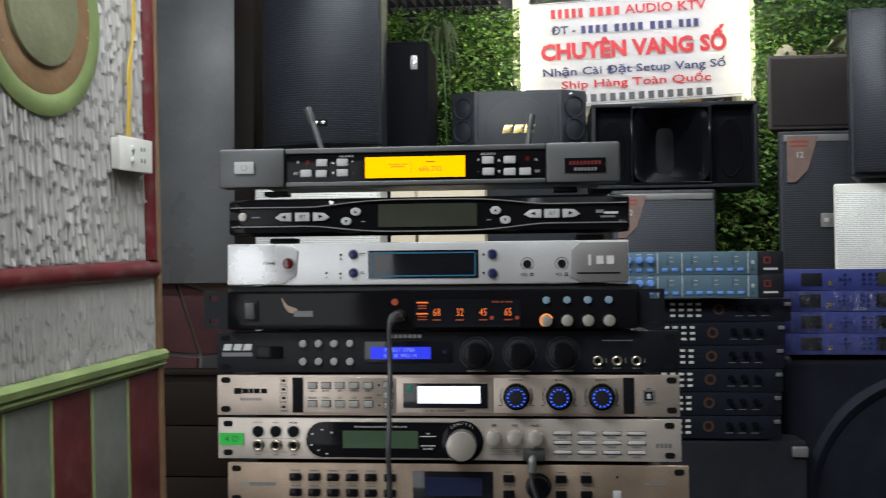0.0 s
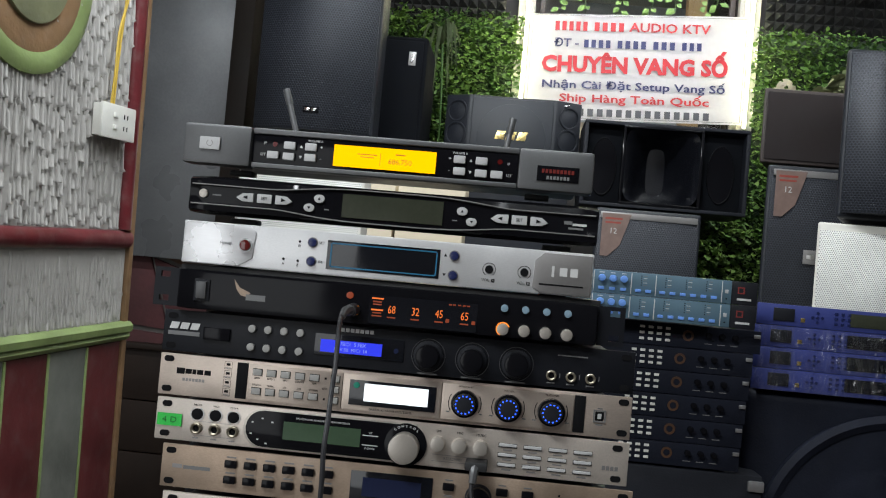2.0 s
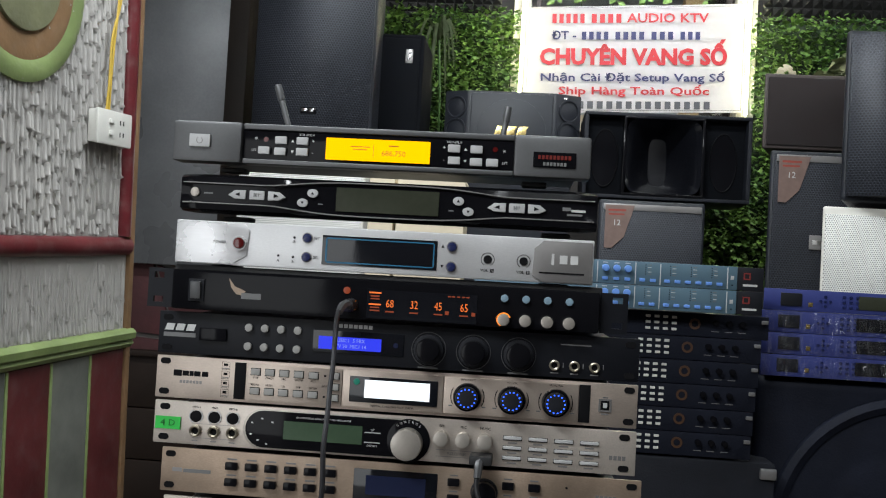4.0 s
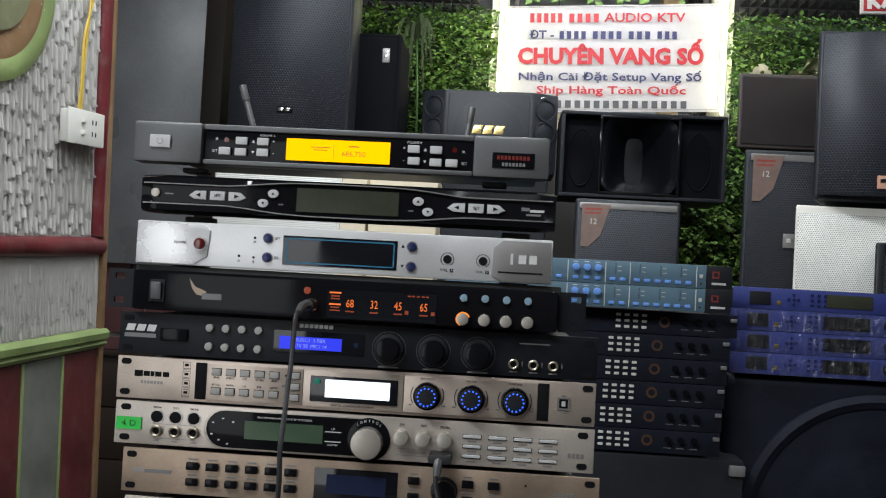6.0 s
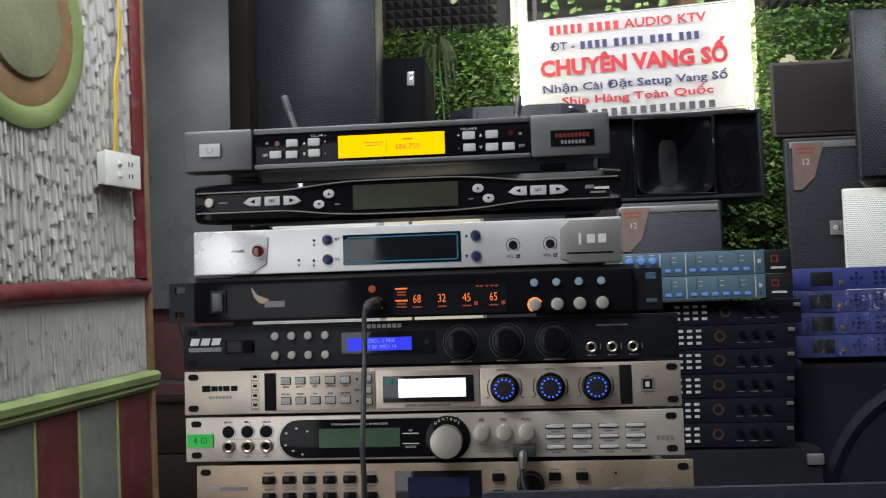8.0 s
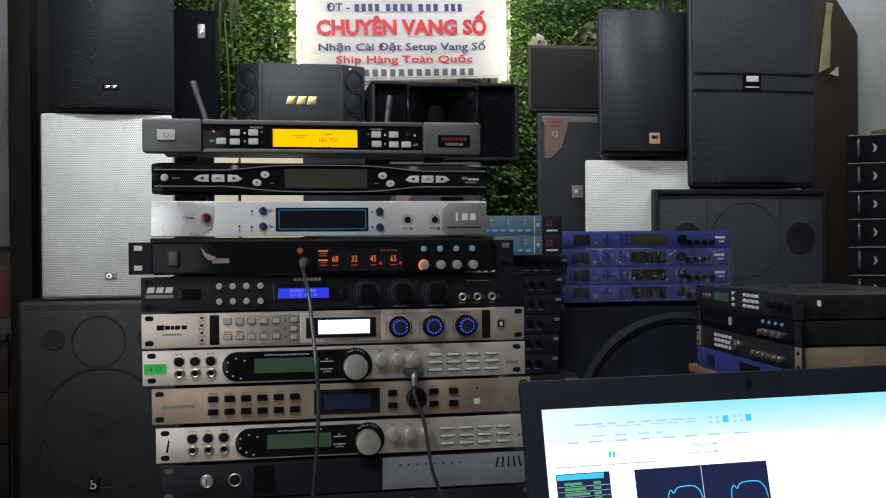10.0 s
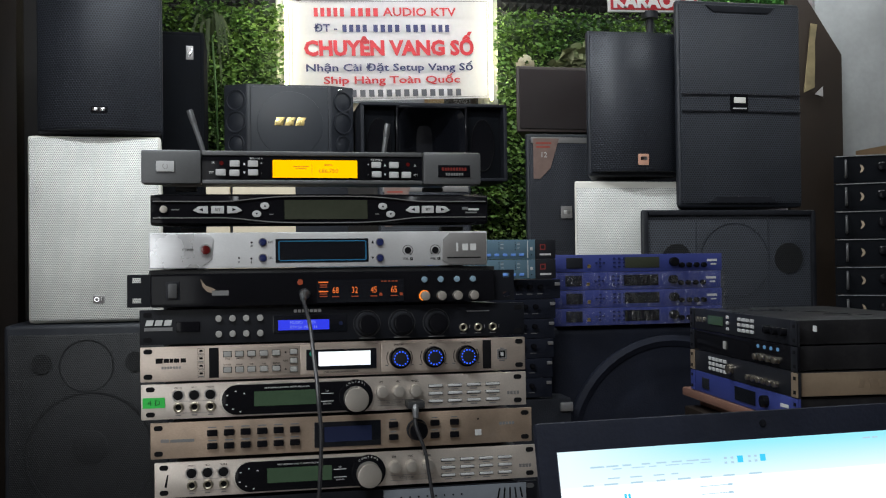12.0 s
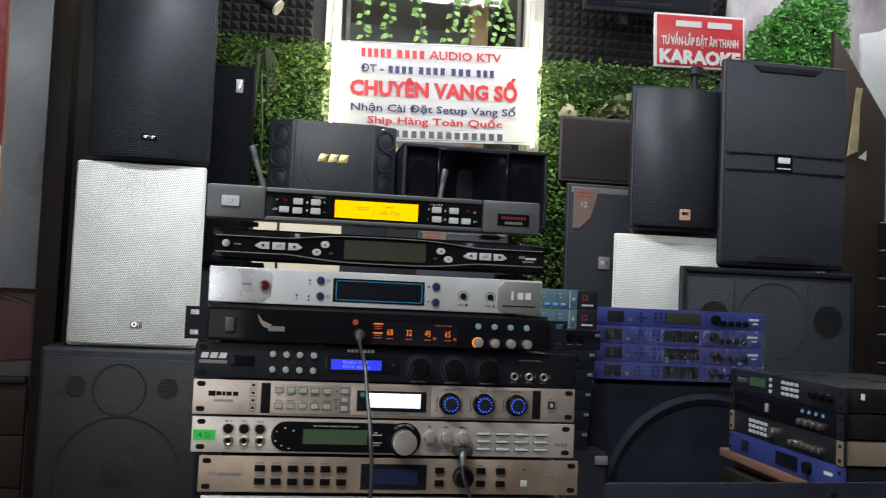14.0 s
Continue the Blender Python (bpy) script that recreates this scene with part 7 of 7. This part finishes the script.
for x0, x1, z0, z1, n, lbl in ((-0.62, 0.052, 1.15, 2.27, 9800, "artificial boxwood hedge panel lit green beside the banner"), (1.048, 1.95, 1.05, 2.285, 10600, "artificial boxwood hedge panel with a white rose"), (0.70, 1.055, 0.95, 1.80, 4200, "artificial boxwood hedge panel below the window")):
    hd = thing("hedge_panel", (0, 0, 0), lbl, "artificial hedge", "boxwood panels on the back wall", "stuff")
    b0, b1 = max(x0, 1.08) if x0 > 1.0 else x0, min(x1, 0.018) if x1 < 0.1 else x1
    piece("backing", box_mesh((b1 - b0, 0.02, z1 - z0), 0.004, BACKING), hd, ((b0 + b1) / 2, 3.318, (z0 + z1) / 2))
    me = foliage(x0, x1, z0, z1, 3.28, 0.095, n, 0.022, rnd)
    me.materials.append(HEDGE)
    piece("leaves", me, hd)

# vines hanging before the panes
for x, zb in ((0.215, 2.40), (0.285, 2.345), (0.445, 2.34), (0.635, 2.345), (0.70, 2.40), (0.855, 2.365), (0.80, 2.43)):
    v = thing("hanging_vine", (x, 3.275, 2.90), "pale green artificial vine hanging before the window", "vine", "vines at the window")
    pts = [(0, 0, 0)]
    while pts[-1][2] > zb - 2.90:
        pts.append((pts[-1][0] * 0.8 + rnd.gauss(0, 0.010), rnd.gauss(0, 0.004), pts[-1][2] - 0.05))
    piece("stem", tube_mesh(pts, 0.0015, STEM, 5, 3), v)
    V, F = [], []
    for p in pts:
        for _ in range(3):
            d = Vector((rnd.choice((-1, 1)) * (0.5 + rnd.random()), -0.3 - 0.4 * rnd.random(), -0.5 - rnd.random() * 0.7)).normalized()
            add_leaf(V, F, Vector(p) + d * 0.008 + Vector((0, 0, rnd.uniform(-0.02, 0.02))), d, Vector((0, -1, 0.3)), 0.036 * (0.6 + 0.8 * rnd.random()), 0.013, 0.004)
    me = bpy.data.meshes.new("leaves")
    me.from_pydata([tuple(q) for q in V], [], F)
    me.materials.append(VINE)
    piece("leaves", me, v)

# rose and arching grass
rose = thing("artificial_rose", (1.137, 3.05, 2.0), "cream artificial rose in the hedge", "flower")
ROSE = pm("cream_petals", (0.55, 0.5, 0.38), 0.6, 0, 0.1, 20, 80, 0.1)
for k in range(14):
    bm = bmesh.new()
    a = k * 2.4
    rr = 0.010 + 0.0022 * k
    rings = []
    for i in range(5):
        t = i / 4
        rings.append([bm.verts.new((math.cos(a + (j - 2) * 0.3) * rr * (0.5 + 0.7 * t), -0.035 + 0.0022 * k + 0.012 * t * t, math.sin(a + (j - 2) * 0.3) * rr * (0.5 + 0.7 * t))) for j in range(5)])
    for p, q in zip(rings, rings[1:]):
        for j in range(4):
            bm.faces.new((p[j], p[j + 1], q[j + 1], q[j]))
    bmesh.ops.solidify(bm, geom=bm.faces[:], thickness=0.0012)
    part("petal", bm, ROSE, rose)
piece("stem", tube_mesh([(0, -0.02, 0), (0.005, 0.05, -0.02), (0.01, 0.20, -0.05)], 0.003, STEM), rose)
for i, (gx, gz, s) in enumerate(((1.42, 2.03, 1.0), (1.36, 1.97, 0.8))):
    me = foliage(gx - 0.06, gx + 0.06, gz - 0.07, gz + 0.07, 3.20, 0.03, 26, 0.07, rnd)
    me.materials.append(leafy("dusty_leaves", (0.10, 0.13, 0.05), (0.3, 0.3, 0.18)))
    solid("artificial_plant", me, (0, 0, 0), "dusty broad-leaved artificial sprig in the hedge", "plant", "sprigs in the hedge")
gr = thing("artificial_grass_plant", (-0.25, 2.75, 1.90), "drooping long-leaved artificial plant over the dark loudspeaker", "plant")
GRASS = leafy("yellow_green_blades", (0.025, 0.05, 0.012), (0.11, 0.14, 0.04))
piece("stem", tube_mesh([(0.02, 0.0, -0.6), (0.02, 0.0, -0.2), (0.0, 0.0, 0.16)], 0.004, STEM), gr)
for k in range(10):
    a = rnd.uniform(-1.0, 1.0) * (0.09 + 0.04 * rnd.random())
    top = 0.16 + rnd.random() * 0.05
    end = rnd.uniform(-0.16, 0.12)
    bm = bmesh.new()
    rows = []
    for i in range(9):
        t = i / 8
        c = Vector((a * t * (1.1 - 0.2 * t), -0.05 * t - 0.02 * math.sin(k) * t, 0.10 + (top - 0.10) * math.sin(min(1, t * 2) * 1.57) + (end - top) * max(0, t - 0.4) ** 1.5 * 2.1))
        wv = 0.0065 * (1 - t) ** 0.5 * (0.3 + min(1, 3 * t))
        rows.append([bm.verts.new(c + Vector((wv, 0, 0.002))), bm.verts.new(c - Vector((wv, 0, -0.002))), ])
    for p, q in zip(rows, rows[1:]):
        bm.faces.new((p[0], p[1], q[1], q[0]))
    bmesh.ops.solidify(bm, geom=bm.faces[:], thickness=0.0006)
    part("blade", bm, GRASS, gr)

# rock relief, ivy and boards in the far corner
ROCK = pm("lilac_grey_rock_relief", (0.6, 0.55, 0.58), 0.85, 0, 0.25, 5, 40, 0.6, 0.004, (3, 3, 0.6))
bm = bmesh.new()
NX, NZ = 40, 44
grid = [[bm.verts.new((2.0 + 1.38 * i / NX, 3.27 - 0.10 * noise.noise(Vector((i * 0.13, k * 0.06, 7))) - 0.03 * noise.noise(Vector((i * 0.5, k * 0.2, 2))), 1.0 + 1.94 * k / NZ)) for i in range(NX + 1)] for k in range(NZ + 1)]
for k in range(NZ):
    for i in range(NX):
        bm.faces.new((grid[k][i], grid[k][i + 1], grid[k + 1][i + 1], grid[k + 1][i]))
bmesh.ops.solidify(bm, geom=bm.faces[:], thickness=-0.02)
solid("wall_rock_relief", finish(bm, "wall_rock_relief", ROCK, 1.2), (0, 0, 0), "lilac grey moulded rock relief on the back wall", "wall", kind="structure")
me = foliage(2.02, 2.55, 2.20, 2.90, 3.12, 0.07, 8500, 0.022, rnd, 0.05, lambda x, z: z - 2.30 > -(x - 2.0) * 0.1 and z < 2.50 + (x - 2.08) * 1.0)
me.materials.append(IVY)
ivy = thing("ivy_patch", (0, 0, 0), "bright green leaning ivy mat on the rock relief", "ivy", kind="stuff")
piece("leaves", me, ivy)
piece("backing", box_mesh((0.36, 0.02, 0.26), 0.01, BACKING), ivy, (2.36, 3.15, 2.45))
wp = thing("board", (2.66, 2.76, 0), "pale grey painted board standing upright", "board")
piece("panel", prism_mesh([(-0.25, 0.0), (0.40, 0.0), (0.40, 2.74), (0.16, 2.62), (-0.16, 2.42), (-0.25, 2.40)], 0.02, pm("pale_grey_board", (0.30, 0.31, 0.31), 0.7, 0, 0.18, 3, 40, 0.1), 0.003), wp)
wp = thing("board", (2.36, 2.68, 0), "dark brown wooden board leaning behind the loudspeakers", "board")
piece("panel", prism_mesh([(-0.13, 0.0), (0.13, 0.0), (0.13, 2.0), (-0.13, 2.38)], 0.03, pm("brown_board", (0.026, 0.017, 0.011), 0.55, 0, 0.3, 4, 30, 0.2, 0.001, (10, 10, 1)), 0.003), wp, (0, 0.015, 0))
piece("torn_strip", prism_mesh([(-0.022, -0.15), (0.026, -0.12), (0.018, 0.0), (0.010, 0.08), (0.014, 0.16), (-0.016, 0.16)], 0.006, pm("torn_tan_card", (0.26, 0.21, 0.11), 0.8, 0, 0.35, 12, 40, 0.3)), wp, (-0.026, -0.02, 1.97), "torn tan card strip", rot=(0, 6, 0))
piece("card_scrap", prism_mesh([(-0.022, -0.012), (0.018, -0.022), (0.018, 0.022)], 0.004, PLASTER), wp, (0.010, -0.022, 1.83), "white torn scrap")
cb = thing("cardboard_box", (2.70, 2.3, 0), "plain tan cardboard box on top of another behind the amplifiers", "box")
piece("carton", box_mesh((0.52, 0.36, 1.56), 0.006, pm("cardboard", (0.15, 0.095, 0.05), 0.8, 0, 0.12, 5, 60, 0.2)), cb, (0.05, 0.1, 0.78))

# screen hung under the ceiling in front of the foam
tv = thing("television", pose(1.50, 3.02, 2.487, 14, 0, -3), "black flat screen hung from the ceiling before the foam", "television")
piece("housing", box_mesh((0.62, 0.045, 0.38), 0.008, BLACK), tv, (0, 0.024, 0.19))
piece("screen", box_mesh((0.59, 0.004, 0.345), 0.001, LCD_BLACK), tv, (0, -0.001, 0.197), "dark unlit glass")
piece("bracket", box_mesh((0.035, 0.06, 0.10), 0.004, BLACK_MATT), tv, (-0.10, 0.072, 0.0), "black mounting arm")
piece("bracket_plate", box_mesh((0.12, 0.012, 0.20), 0.003, BLACK_MATT), tv, (-0.06, 0.053, 0.14))
ti = tv.matrix_world.inverted()
piece("hanger", tube_mesh([(0, 0.06, 0.20), (0, 0.06, 0.32), ti @ Vector((1.50, 3.02, 2.952))], 0.012, BLACK), tv, label="black hanging pipe")

# spotlight above the hedge
sp = thing("spotlight", look((-0.20, 2.98, 2.345), (-0.02, 2.93, 2.22)) @ pose(0, 0, 0, 0, 0, 0), "black cylindrical spotlight with a bright rim under the foam", "spotlight")
bm = bmesh.new()
add_cyl(bm, (0, 0, 0.085), 0.036, 0.17, 28, None, "z", 0.004)
part("housing", bm, BLACK, sp)
bm = bmesh.new()
add_cyl(bm, (0, 0, -0.004), 0.034, 0.012, 28, None, "z")
part("rim", bm, CREAM, sp, "cream inner rim")
piece("cord", tube_mesh([(0, 0.03, 0.10), (0.04, 0.06, 0.16), (0.02, 0.16, 0.22), (0.0, 0.28, 0.30)], 0.003, CREAM), sp)
LAMP = bpy.data.lights.new("spotlight_beam", "SPOT")
LAMP.energy, LAMP.color, LAMP.spot_size, LAMP.spot_blend, LAMP.shadow_soft_size = 5, (1.0, 0.92, 0.66), radians(95), 0.8, 0.025
new("spotlight_beam", LAMP).matrix_world = look((-0.172, 2.955, 2.318), (0.0, 3.25, 1.98))
inv = sp.matrix_world.inverted()
top = sp.matrix_world @ Vector((0, 0.03, 0.09))
piece("bracket", tube_mesh([inv @ top, inv @ (top + Vector((0, 0, 0.1))), inv @ Vector((top.x, top.y, 2.952))], 0.007, BLACK), sp, label="black hanging rod")

# flagstones, one by one
STONES = [pm("stone_" + n, c, 0.7, 0, 0.25, 9, 60, 0.5, 0.002) for n, c in (("brown", (0.12, 0.07, 0.045)), ("maroon", (0.085, 0.026, 0.028)), ("charcoal", (0.055, 0.052, 0.054)), ("tan", (0.20, 0.125, 0.08)))]
rs = random.Random(5)
nx, nz = 7, 7
pts = {}
for i in range(nx + 1):
    for k in range(nz + 1):
        pts[i, k] = (-2.55 + 1.54 * i / nx + (rs.uniform(-0.08, 0.08) if 0 < i < nx else 0), 0.01 + 1.5 * k / nz + (rs.uniform(-0.07, 0.07) if 0 < k < nz else 0))
for i in range(nx):
    for k in range(nz):
        q = [pts[i, k], pts[i + 1, k], pts[i + 1, k + 1], pts[i, k + 1]]
        cx, cz = sum(a for a, _ in q) / 4, sum(b for _, b in q) / 4
        q = [(cx + (a - cx) * 0.96, cz + (b - cz) * 0.96) for a, b in q]
        tris = [q] if rs.random() < 0.6 else [[q[0], q[1], q[2]], [q[0], q[2], q[3]]]
        for t in tris:
            mx, mz = sum(a for a, _ in t) / len(t), sum(b for _, b in t) / len(t)
            t = [(mx + (a - mx) * 0.97, mz + (b - mz) * 0.97) for a, b in t]
            if mz > 0.70:
                piece("stone", prism_mesh(t, 0.012 + 0.008 * rs.random(), rs.choice(STONES), 0.004), STW)
